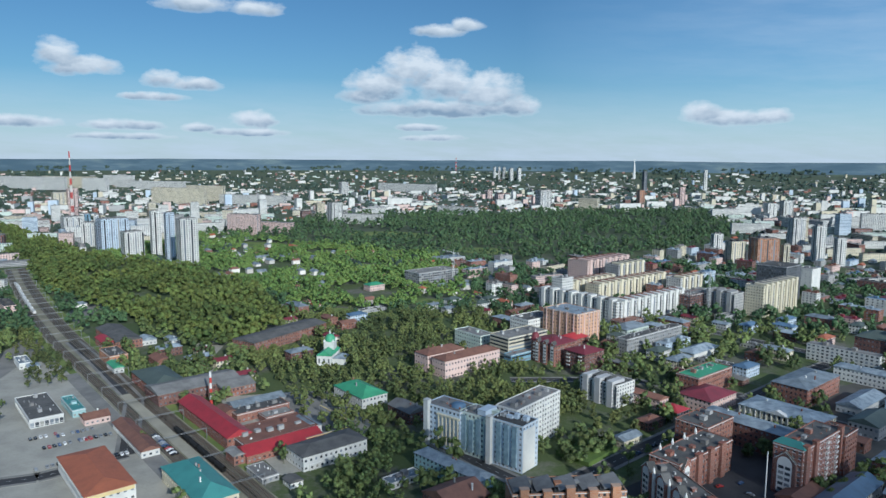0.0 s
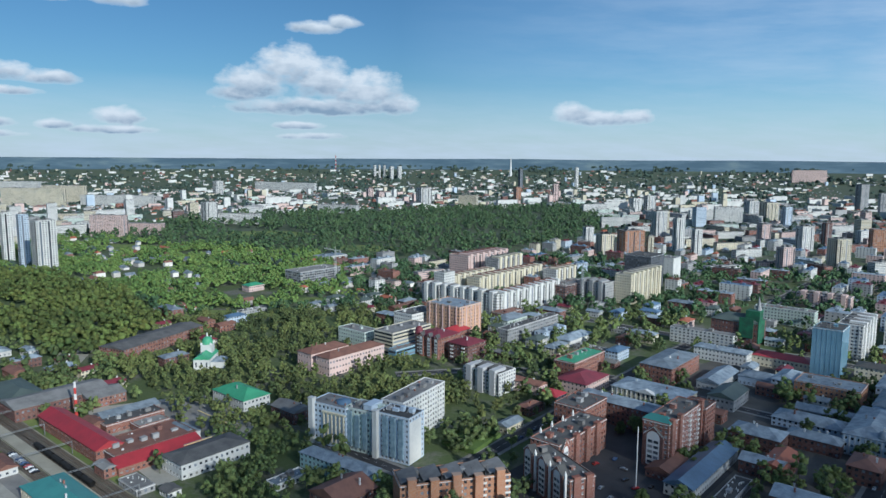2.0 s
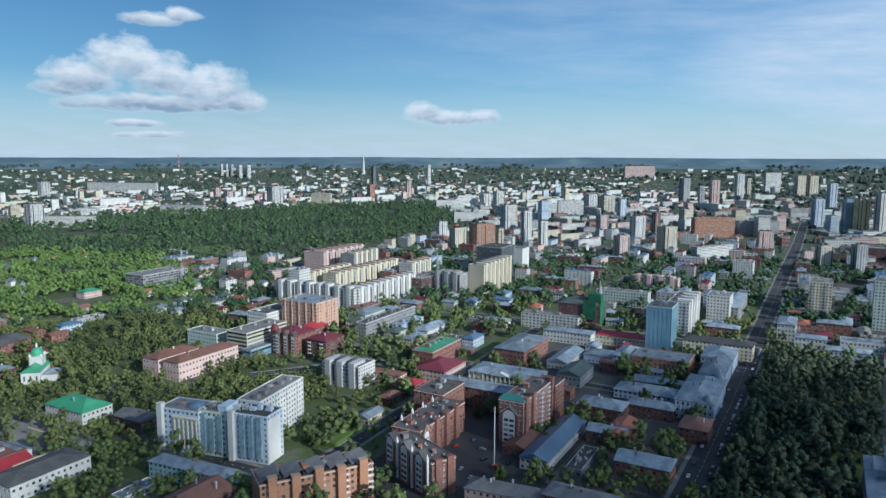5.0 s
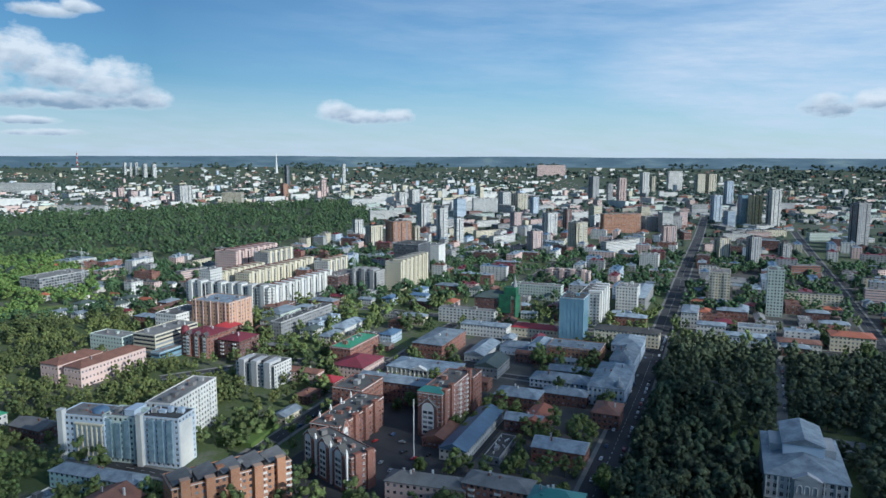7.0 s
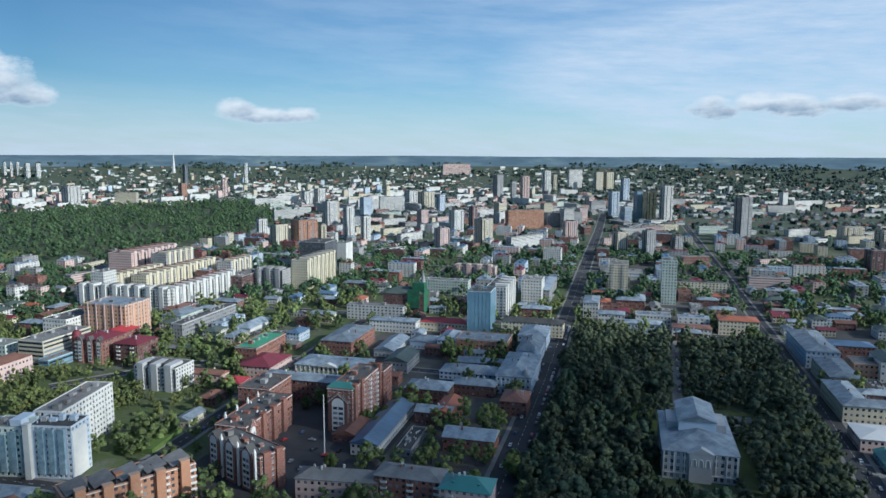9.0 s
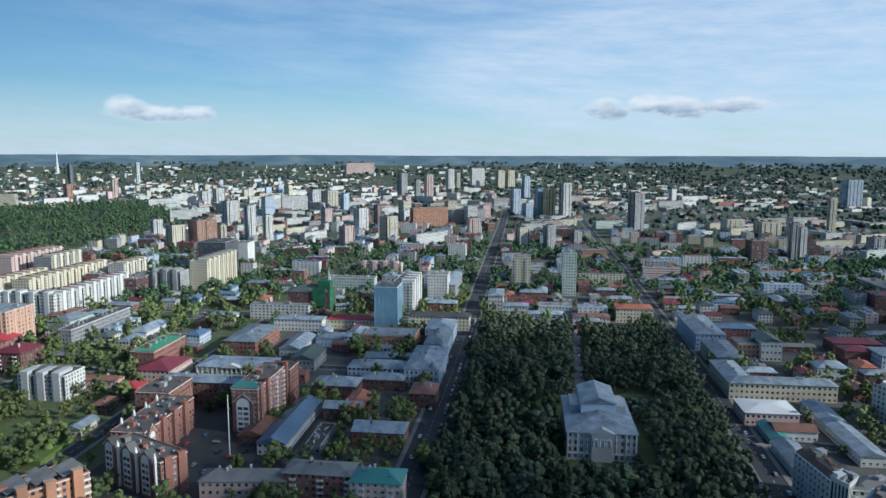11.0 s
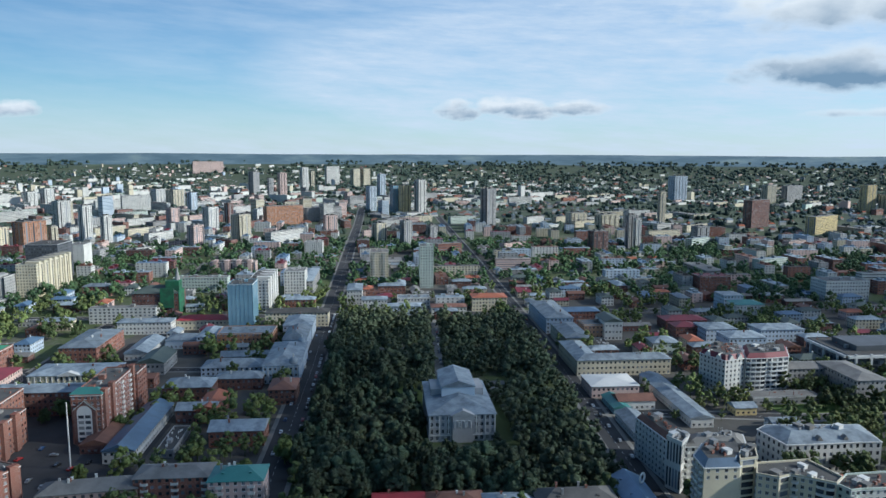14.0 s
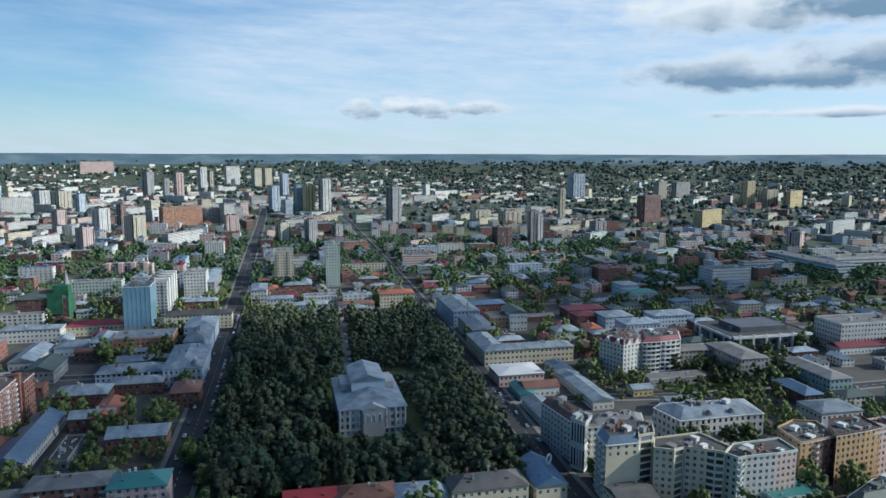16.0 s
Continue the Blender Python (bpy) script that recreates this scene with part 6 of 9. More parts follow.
orange_block = building("apartment_block", "orange brick apartment block with stepped roof and bays", -103.9, 325.5, 33.5, 56.8, 18.1, 19.0, 6, wall='brick_orange', top='bitumen', huts=6, balcony='0', bay=3.2)

# ---- what sets single buildings apart ----
def gable_bay(ob, x0, x1, y, top, peak, wall="brick", trim="trim", glass=True):
    """A bay standing out of the front wall (local y = y, outwards is -y) with a steep gable, white edging and a tall arched window."""
    out = 1.6
    s = Shape().box(x0, y - out, 0, x1, y + 0.2, top)
    mid = (x0 + x1) / 2
    s.poly((x0, y - out, top), (x1, y - out, top), (mid, y - out, peak))
    part("gable_bay", s, wall, ob)
    r, e = Shape(), Shape()
    for a, b in (((x0 - 0.3, top - 0.2), (mid, peak + 0.25)), ((mid, peak + 0.25), (x1 + 0.3, top - 0.2))):
        r.poly((a[0], y - out - 0.25, a[1]), (b[0], y - out - 0.25, b[1]), (b[0], y + 3, b[1]), (a[0], y + 3, a[1]))
        e.poly((a[0], y - out - 0.27, a[1] - 0.35), (b[0], y - out - 0.27, b[1] - 0.35), (b[0], y - out - 0.27, b[1] + 0.04), (a[0], y - out - 0.27, a[1] + 0.04))
    part("gable_edge", e, trim, part("gable_roof", r, "bitumen", ob))
    if glass:
        w = (x1 - x0) * 0.3
        z1 = top - 1.5
        f, g = Shape(), Shape()
        n = 10
        arch = [(mid + (w + 0.4) * math.cos(math.pi * i / n), z1 + (w + 0.4) * math.sin(math.pi * i / n)) for i in range(n + 1)]
        pts = [(mid + w + 0.4, 1.5)] + arch + [(mid - w - 0.4, 1.5)]
        f.poly(*[(px, y - out - 0.12, pz) for px, pz in reversed(pts)][::-1])
        part("window_surround", f, trim, ob)
        for k in range(5):
            z = 2.4 + k * (z1 - 2.4) / 5
            for e in (-1, 1):
                g.poly((mid + e * w * 0.5 - w * 0.4, y - out - 0.16, z), (mid + e * w * 0.5 + w * 0.4, y - out - 0.16, z), (mid + e * w * 0.5 + w * 0.4, y - out - 0.16, z + 1.7), (mid + e * w * 0.5 - w * 0.4, y - out - 0.16, z + 1.7))
        part("bay_window", g, "window", ob, kind="stuff")


def pinnacle(ob, x, y, z0, z1, mat="trim"):
    s = Shape().box(x - 0.55, y - 0.55, z0, x + 0.55, y + 0.55, z1 - 2.2)
    s.lathe([(0.78, z1 - 2.2), (0.55, z1 - 1.6), (0.3, z1 - 0.6), (0.0, z1)], x, y, 8)
    part("pinnacle", s, mat, ob)


def pediment(ob, x0, x1, y, z, rise, mat="trim", deep=1.0):
    s, m = Shape(), (x0 + x1) / 2
    s.poly((x0, y - deep, z), (x1, y - deep, z), (m, y - deep, z + rise))
    s.poly((x0, y - deep, z), (m, y - deep, z + rise), (m, y + 3, z + rise), (x0, y + 3, z))
    s.poly((x1, y - deep, z), (x1, y + 3, z), (m, y + 3, z + rise), (m, y - deep, z + rise))
    s.poly((x0, y - deep, z - 0.4), (x1, y - deep, z - 0.4), (x1, y - deep, z), (x0, y - deep, z))
    part("pediment", s, mat, ob)


def pilasters(ob, x0, x1, n, y, z0, z1, mat="trim", deep=0.35):
    for i in range(n):
        x = x0 + (x1 - x0) * i / (n - 1)
        s = Shape().box(x - 0.35, y - deep, z0, x + 0.35, y, z1)
        s.box(x - 0.5, y - deep - 0.1, z1, x + 0.5, y, z1 + 0.4, True)
        part("pilaster", s, mat, ob)


def dome(ob, x, y, z, r, mat, lantern=True, tall=1.0):
    prof = [(r, z), (r, z + r * 0.5 * tall)] + [(r * math.cos(a), z + r * 0.5 * tall + r * tall * math.sin(a)) for a in np.linspace(0, 1.5, 7)]
    cap = part("dome", Shape().lathe([(float(a), float(b)) for a, b in prof], x, y, 16), mat, ob, smooth=True)
    if lantern:
        zz = z + r * 1.45 * tall
        part("lantern", Shape().lathe([(r * 0.16, zz), (r * 0.16, zz + r * 0.5), (0.0, zz + r * 0.9)], x, y, 8), "trim", cap)


def stair_tower(ob, x, y, w, d, h, mat, name="stair_tower"):
    s = Shape().box(x - w / 2, y - d / 2, 0, x + w / 2, y + d / 2, h)
    s.box(x - w / 2 - 0.2, y - d / 2 - 0.2, h, x + w / 2 + 0.2, y + d / 2 + 0.2, h + 0.4, True)
    part(name, s, mat, ob)


def ring_shape():
    s, n = Shape(), 18
    pts = [(2.2 * math.cos(2 * math.pi * i / n), 0, 2.0 + 2.2 * math.sin(2 * math.pi * i / n)) for i in range(n)]
    for i in range(n):
        s.tube(pts[i - 1], pts[i], 0.45, n=6)
    return s


def specials():
    w, d, h = SIZE[gothic_front.name]
    step = w / 3
    for i in range(3):
        x0 = -w / 2 + i * step + 0.4
        gable_bay(gothic_front, x0, x0 + step * 0.62, -d / 2, h + 0.5, h + 4.2)
        pinnacle(gothic_front, x0 + step * 0.8, -d / 2 - 1.2, 0, h + 4.5)
    for k in (-0.25, 0.25):
        stair_tower(gothic_front, w / 2, d * k, 2.2, 4.0, h + 1.5, "brick", "corner_bay")
    w, d, h = SIZE[gothic_back.name]
    for i in range(4):
        x0 = -w / 2 + 3 + i * (w - 6) / 4
        stair_tower(gothic_back, x0 + 3.0, -d / 2 - 0.4, 4.4, 2.6, h + 1.6, "brick", "corner_bay")
        pinnacle(gothic_back, x0 + 6.5, d / 2 - 0.6, h - 2, h + 4)
    gable_bay(gothic_back, -w / 2 + 1, -w / 2 + 8, -d / 2, h - 2, h + 3)
    w, d, h = SIZE[brick_tower.name]
    gable_bay(brick_tower, -w / 2 + 1.5, w / 2 - 2.5, -d / 2, h * 0.72, h * 0.72 + 5, "brick_dark")
    s = Shape()
    hip_roof(s, w + 1, 7, h + 0.6, 3.0, 0.3)
    o = part("teal_roof", s, "tin_teal", brick_tower)
    o.location = (0, -d / 2 + 4, 0)
    for k in (-0.42, -0.2, 0.44):
        stair_tower(brick_tower, w / 2 + 0.2, d * k, 2.4, 3.6, h + 2.2, "brick", "corner_bay")

    # details of the streets behind
    w, d, h = SIZE[classical.name]
    pilasters(classical, -w / 2 + 1, w / 2 - 1, 15, -d / 2, 3.5, h - 1.2)
    pediment(classical, -w * 0.14, w * 0.14, -d / 2, h, 2.6, "trim")
    w, d, h = SIZE[exhibition.name]
    for i in range(6):
        y = -d / 2 + d * (i + 0.5) / 6
        part("pillar", Shape().box(w / 2 + 1.2, y - 0.7, 0, w / 2 + 2.6, y + 0.7, h + 1), "trim", exhibition)
    part("roof_beam", Shape().box(w / 2 + 1.0, -d / 2, h - 1.8, w / 2 + 2.8, d / 2, h - 0.1, True), "trim", exhibition)
    part("roof_beam", Shape().box(-w / 2, -d / 2 - 2.0, h - 1.8, w / 2, -d / 2 - 0.6, h - 0.1, True), "trim", exhibition)
    for i in range(3):
        x = -w / 2 + w * (i + 0.5) / 3
        part("pillar", Shape().box(x - 0.7, -d / 2 - 2.1, 0, x + 0.7, -d / 2 - 0.8, h), "trim", exhibition)
    part("attic", Shape().box(-w * 0.3, -d * 0.3, h, w * 0.3, d * 0.3, h + 4), "dark_grey", exhibition)
    w, d, h = SIZE[mansion.name]
    dome(mansion, -w / 2 + 2.5, -d / 2 + 2.5, h, 3.6, "tin_crimson", True, 1.3)
    for k in (-0.2, 0.12, 0.42):
        gable_bay(mansion, w * k - 2.2, w * k + 2.2, -d / 2, h - 1, h + 3, "brick")
    w, d, h = SIZE[net_church.name]
    s = Shape().lathe([(3.2, h), (3.2, h + 9), (0.2, h + 24)], w * 0.42, 0, 8)
    part("spire", s, "grey", net_church)
    part("scaffold_net", Shape().box(w * 0.12, -d / 2 - 1.2, h * 0.35, w * 0.42, -d / 2 - 0.5, h + 5).box(w * 0.2, -d * 0.3, h, w * 0.5, d * 0.1, h + 11), "net_green", net_church)
    part("scaffold_net", Shape().box(w / 2 + 0.5, -d / 2, 2, w / 2 + 1.2, d * 0.2, h + 2), "net_green", net_church)
    w, d, h = SIZE[glass_tower.name]
    for k in range(7):
        x = -w / 2 + w * k / 6
        part("mullion", Shape().box(x - 0.12, -d / 2 - 0.14, 0, x + 0.12, -d / 2, h), "blue_glass", glass_tower)
    w, d, h = SIZE[peach_tower.name]
    for k in range(5):
        x = -w / 2 + w * (k + 0.5) / 5
        part("pier", Shape().box(x - 0.5, -d / 2 - 0.6, 0, x + 0.5, -d / 2, h + 1), "pink", peach_tower)
        y = -d / 2 + d * (k + 0.5) / 5
        part("pier", Shape().box(w / 2, y - 0.5, 0, w / 2 + 0.6, y + 0.5, h + 1), "pink", peach_tower)
    w, d, h = SIZE[market.name]
    part("sign_band", Shape().box(w / 2 - 0.05, -d / 2 + 0.5, h - 2.6, w / 2 + 0.12, d / 2 - 0.5, h - 0.6, True), "yellow", market)
    w, d, h = SIZE[orange_block.name]
    for k in range(5):
        x = -w / 2 + w * (k + 0.5) / 5
        stair_tower(orange_block, x, -d / 2 - 0.7, 4.2, 3.2, h + (2.0 if k % 2 else 3.4), "brick_orange", "stepped_bay")
        s = Shape().poly((x - 5, -d / 2 + 1, h + 1.0), (x + 4, -d / 2 + 1, h + 3.2), (x + 4, d / 2 - 3, h + 3.2), (x - 5, d / 2 - 3, h + 1.0))
        s.poly((x + 4, -d / 2 + 1, h), (x + 4, d / 2 - 3, h), (x + 4, d / 2 - 3, h + 3.2), (x + 4, -d / 2 + 1, h + 3.2))
        part("shed_roof", s, "felt_grey", orange_block)
    x, y = 211.7, 221.0
    part("ring", ring_shape(), "trim", thing("sculpture", "white ring-shaped sculpture on the pavilion roof edge", "sculpture", pose(x, y, 12.5, 0, 0, 20)))

    # the white apartment complex
    w, d, h = SIZE[slab_end.name]
    # white end over pale blue walls: sunlight and shade put into colour
    part("blank_end", Shape().box(w / 2 - 0.1, -d / 2 + 0.5, 0.5, w / 2 + 0.35, d / 2 - 3.5, h - 2.5), "white", slab_end)
    stair_tower(slab_end, -w / 2 + 0.5, -d / 2 - 0.8, 3.2, 3.2, h + 1.2, "white")
    for k in range(3):
        x = -w / 2 + w * (0.3 + 0.24 * k)
        part("glazed_bay", Shape().box(x - 1.6, -d / 2 - 1.1, 3, x + 1.6, -d / 2 + 0.2, h - 1), "pale_glass", slab_end)
    w, d, h = SIZE[slab_mid.name]
    for k in range(4):
        x = -w / 2 + w * (0.15 + 0.23 * k)
        part("glazed_bay", Shape().box(x - 1.5, -d / 2 - 1.1, 3, x + 1.5, -d / 2 + 0.2, h - 1.5 - 2 * (k % 2)), "pale_glass", slab_mid)
    stair_tower(slab_mid, w * 0.1, 0, 6, d * 0.7, h + 3, "blue_white", "attic")
    w, d, h = SIZE[slab_wing.name]
    pilasters(slab_wing, -w * 0.1, w / 2 - 1.5, 6, -d / 2, 3, h - 5, "cream", 0.9)
    part("cornice_band", Shape().box(-w * 0.14, -d / 2 - 1.2, h - 4.6, w / 2, -d / 2, h - 3.6, True), "cream", slab_wing)
    dome(slab_wing, w * 0.2, 0, h, 4.6, "tin_blue", False, 0.42)
    stair_tower(slab_wing, -w / 2 + 2, -d / 2 - 0.6, 3.4, 3.4, h + 3, "white")

    # the academy in the park
    w, d, h = SIZE[academy.name]
    stair_tower(academy, 0, -d / 2 - 0.6, w * 0.3, 2.4, h - 0.4, "stone", "porch_bay")
    pediment(academy, -w * 0.18, w * 0.18, -d / 2 - 1.0, h, 3.0, "stone")
    pilasters(academy, -w / 2 + 0.6, w / 2 - 0.6, 8, -d / 2, 4.0, h - 1.0)
    part("string_course", Shape().box(-w / 2 - 0.3, -d / 2 - 0.35, 3.6, w / 2 + 0.3, -d / 2, 4.0, True), "trim", academy)
    for k in (-1, 0, 1):
        f, x, r = Shape(), k * w * 0.09, w * 0.032
        pts = [(x + r, 8.6)] + [(x + r * math.cos(math.pi * i / 8), 11.4 + r * math.sin(math.pi * i / 8)) for i in range(9)] + [(x - r, 8.6)]
        for (ax, az), (bx, bz) in zip(pts, pts[1:]):
            f.tube((ax, -d / 2 - 1.9, az), (bx, -d / 2 - 1.9, bz), 0.28, n=5)
        part("arch_trim", f, "trim", academy)
    hall = Shape().box(-w * 0.26, -d * 0.12, h, w * 0.26, d * 0.42, h + 8.5)
    part("hall", hall, "blue_white", academy)
    s = Shape()
    hip_roof(s, w * 0.52, d * 0.54, h + 8.5, 3.4, 0.6, gable=True)
    part("hall_roof", s, "tin", academy).location = (0, d * 0.15, 0)
    pediment(academy, -w * 0.26, w * 0.26, -d * 0.12, h + 8.4, 3.4, "stone", 0.3)
    for k in (-1, 1):
        part("side_wing", Shape().box(k * w * 0.26, -d * 0.02, h, k * w * 0.42, d * 0.3, h + 5.2) if k > 0 else Shape().box(-w * 0.42, -d * 0.02, h, -w * 0.26, d * 0.3, h + 5.2), "stone", academy)
    part("round_window", Shape().tube((0, -d * 0.12 - 0.36, h + 9.6), (0, -d * 0.12 - 0.5, h + 9.6), 0.9, n=14), "window", academy)

    w, d, h = SIZE[domed_row.name]
    for px, py in ((w / 2 - 4, -d / 2 + 4), (w / 2 - 4, d / 2 - 4)):
        dome(domed_row, px, py, h, 3.2, "tin")
    pilasters(domed_row, -w / 2 + 1, w / 2 - 1, 9, -d / 2, 1, h - 1)

    # white church with green roofs among the trees
    ch = thing("church", "white church with green metal roofs and small domes", "church", pose(-377, 490, 0, 0, 0, 20))
    claim(-377, 490, 20, 16, 30, 2)
    walls, panes = Shape(), Shape()
    cs = [(-6.5, -13), (6.5, -13), (6.5, 13), (-6.5, 13)]
    for i in range(4):
        wall_run(walls, panes, None, cs[i], cs[(i + 1) % 4], 0, 9, 1, 3 if i % 2 == 0 else 6, 1.3, 4.0, 2.2)
    part("wall", walls, "white", ch)
    part("glazing", panes, "window", ch, kind="stuff")
    s = Shape()
    hip_roof(s, 13, 26, 9, 4.2, 0.5, gable=True)
    part("roof", s, "tin_green", ch)
    part("gable", Shape().poly((-6.5, -13.02, 9), (6.5, -13.02, 9), (0, -13.02, 13)), "white", ch)
    tower = Shape().box(-4.6, 1, 9, 4.6, 10, 17.5)
    part("drum", tower, "white", ch)
    dome(ch, 0, 5.5, 17.5, 4.4, "tin_green")
    for px, py in ((-4, 1.6), (4, 1.6), (-4, 9.6), (4, 9.6)):
        dome(ch, px, py, 17.5, 1.1, "trim")
    part("annex", Shape().box(6.5, -8, 0, 17, 8, 5.5), "white", ch)
    s = Shape()
    hip_roof(s, 11, 16, 5.5, 2.4, 0.4)
    part("annex_roof", s, "tin", ch).location = (11.7, 0, 0)


specials()


def stepped_row(ob, wall, cap, step=13.0):
    """Projecting stair bays with raised heads and little hoods on the roof along a long apartment row."""
    w, d, h = SIZE[ob.name]
    along = w >= d
    L, D = (w, d / 2) if along else (d, w / 2)
    n = max(2, round(L / step))
    reach = min(L / n * 0.17, 3.0)
    bay = Shape().box(-2.4, -D - 1.4, 0, 2.4, -D, h + 0.4).box(-2.7, -D - 1.5, h + 0.4, 2.7, D * 0.2, h + 2.6, True).mesh("stair_bay", wall)
    hood = Shape().box(-reach, -D * 0.7, h, reach, D * 0.7, h + 2.2)
    for a, b in (((-1, -1), (1, -1)), ((1, -1), (1, 1)), ((1, 1), (-1, 1)), ((-1, 1), (-1, -1))):
        hood.poly((a[0] * (reach + 0.3), a[1] * (D * 0.7 + 0.3), h + 2.2), (b[0] * (reach + 0.3), b[1] * (D * 0.7 + 0.3), h + 2.2), (0, b[1] * 0.01, h + 3.8))
    hood = hood.mesh("roof_hood", cap)
    strip = Shape()
    for k in range(n):
        c = -L / 2 + L * (k + 0.5) / n
        strip.box(c + L / n * 0.36, -D - 0.5, 3.2, c + L / n * 0.49, -D, h - 1.2, True)
        part("stair_bay", bay, None, ob).matrix_local = pose(0, 0, 0, 0, 0, 0 if along else 90) @ Matrix.Translation((c, 0, 0))
        if k < n - 1:
            part("roof_hood", hood, None, ob).matrix_local = pose(0, 0, 0, 0, 0, 0 if along else 90) @ Matrix.Translation((c + L / n * 0.5, 0, 0))
    part("loggia_glazing", strip, "window", ob, kind="stuff").matrix_local = pose(0, 0, 0, 0, 0, 0 if along else 90)


for words, wall, cap in (("new white apartment section", "white", "felt_grey"), ("long new white apartment row", "white", "tin_brown"), ("cream apartment row with dark mansards", "cream", "tin_brown"),
                         ("beige apartment section", "cream", "tin_brown"), ("pinkish apartment tower", "pink", "tin_brown"), ("yellow apartment house lit", "cream", "felt_grey"), ("cream apartment house end", "cream", "tin_brown"),
                         ("grey-brown apartment tower", "cream", "bitumen"), ("grey arched apartment house", "grey", "felt_grey"), ("white apartment house with rounded bays", "stone", "bitumen"),
                         ("white apartment slab with stacked", "white", "felt_grey"), ("pink panel slab block", "pink", "felt_grey")):
    for row in [o for o in scene.objects if o.name in SIZE and o["label"].startswith(words)]:
        stepped_row(row, wall, cap)


def mast(name, label, x, y, z, h, r0, r1, bands, mats, lattice=False):
    ob = thing(name, label, "mast", pose(x, y, z), kind="")
    for i in range(bands):
        a, b = i / bands, (i + 1) / bands
        s = Shape()
        if lattice:
            ra, rb = r0 + (r1 - r0) * a, r0 + (r1 - r0) * b
            legs = [(1, 1), (-1, 1), (-1, -1), (1, -1)]
            for k in range(4):
                p, q = legs[k], legs[(k + 1) % 4]
                s.tube((p[0] * ra, p[1] * ra, h * a), (p[0] * rb, p[1] * rb, h * b), r0 * 0.14, n=4)
                s.tube((p[0] * ra, p[1] * ra, h * a), (q[0] * rb, q[1] * rb, h * b), r0 * 0.09, n=4)
                s.tube((q[0] * ra, q[1] * ra, h * a), (p[0] * rb, p[1] * rb, h * b), r0 * 0.09, n=4)
                s.tube((p[0] * rb, p[1] * rb, h * b), (q[0] * rb, q[1] * rb, h * b), r0 * 0.09, n=4)
        else:
            s.tube((0, 0, h * a), (0, 0, h * b), r0 + (r1 - r0) * a, r0 + (r1 - r0) * b, n=14)
        part("section", s, mats[i % len(mats)], ob, kind="stuff" if lattice else "")
    return ob


mast("chimney", "red and white banded boiler chimney at the works", -384, 360, 0, 25, 1.1, 0.75, 6, ("mast_red", "trim"))
mast("flood_mast", "tall slim pale pole in the courtyard", -16, 378, 0, 35, 0.42, 0.25, 4, ("trim",))
mast("radio_mast", "red and white lattice radio mast on the hill", -1681, 1135, 0, 189, 2.6, 0.7, 11, ("mast_red", "trim"), True)
far_mast = mast("television_tower", "pale tapering television tower in the distance", -958, 4078, 60, 112, 9, 1.5, 6, ("trim", "trim"), False)
mast("radio_mast", "thin far radio mast beyond the fields", -2060, 4000, 88, 95, 3.0, 1.0, 8, ("mast_red", "trim"), True)


def tower_crane(x, y, h, turn, jib, label):
    ob = thing("tower_crane", label, "crane", pose(x, y, 0, 0, 0, turn))
    claim(x, y, turn, 6, 6)
    s = Shape()
    for px, py in ((1, 1), (-1, 1), (-1, -1), (1, -1)):
        s.tube((px, py, 0), (px, py, h), 0.16, n=4)
    for k in range(int(h / 3)):
        s.tube((1, 1, k * 3), (-1, 1, k * 3 + 3), 0.1, n=4)
        s.tube((-1, -1, k * 3), (1, -1, k * 3 + 3), 0.1, n=4)
        s.tube((1, -1, k * 3), (1, 1, k * 3 + 3), 0.1, n=4)
    part("tower", s, "trim", ob)
    s = Shape()
    for py, pz in ((-0.7, 0), (0.7, 0), (0, 1.4)):
        s.tube((-14, py, h + pz), (jib, py, h + pz), 0.15, n=4)
    for k in range(int((jib + 14) / 2.5)):
        s.tube((-14 + k * 2.5, 0.7, h), (-12.7 + k * 2.5, 0, h + 1.4), 0.08, n=4)
        s.tube((-14 + k * 2.5, -0.7, h), (-12.7 + k * 2.5, 0, h + 1.4), 0.08, n=4)
    part("jib", s, "trim", ob)
    part("cab", Shape().box(0.6, -1.9, h - 2.2, 2.4, -0.2, h - 0.1, True), "trim", ob)
    part("counterweight", Shape().box(-13.5, -1, h - 2, -10, 1, h), "grey", ob)
    part("apex", Shape().tube((0, 0, h), (0, 0, h + 6), 0.25, 0.1, n=5), "trim", ob)


tower_crane(-108, 848, 50, -32, 42, "pale tower crane over the building site")
tower_crane(-455, 880, 46, 150, 30, "orange-tinted tower crane by the concrete frame")


# ---- cars ----
def car_shape():
    s = Shape()
    prof = [(-2.2, 0.35), (-2.25, 0.75), (-2.1, 0.95), (-1.5, 1.0), (-0.95, 1.45), (0.75, 1.48), (1.35, 1.02), (2.05, 0.85), (2.25, 0.6), (2.2, 0.35)]
    n = len(prof)
    for e in (-1, 1):
        s.v += [(x, e * (0.86 if z < 1.1 else 0.68), z) for x, z in prof]
    s.f += [tuple(range(n)), tuple(range(2 * n - 1, n - 1, -1))]
    s.f += [(i, n + i, n + (i + 1) % n, (i + 1) % n) for i in range(n)]
    s.m = [0] * len(s.f)
    return s


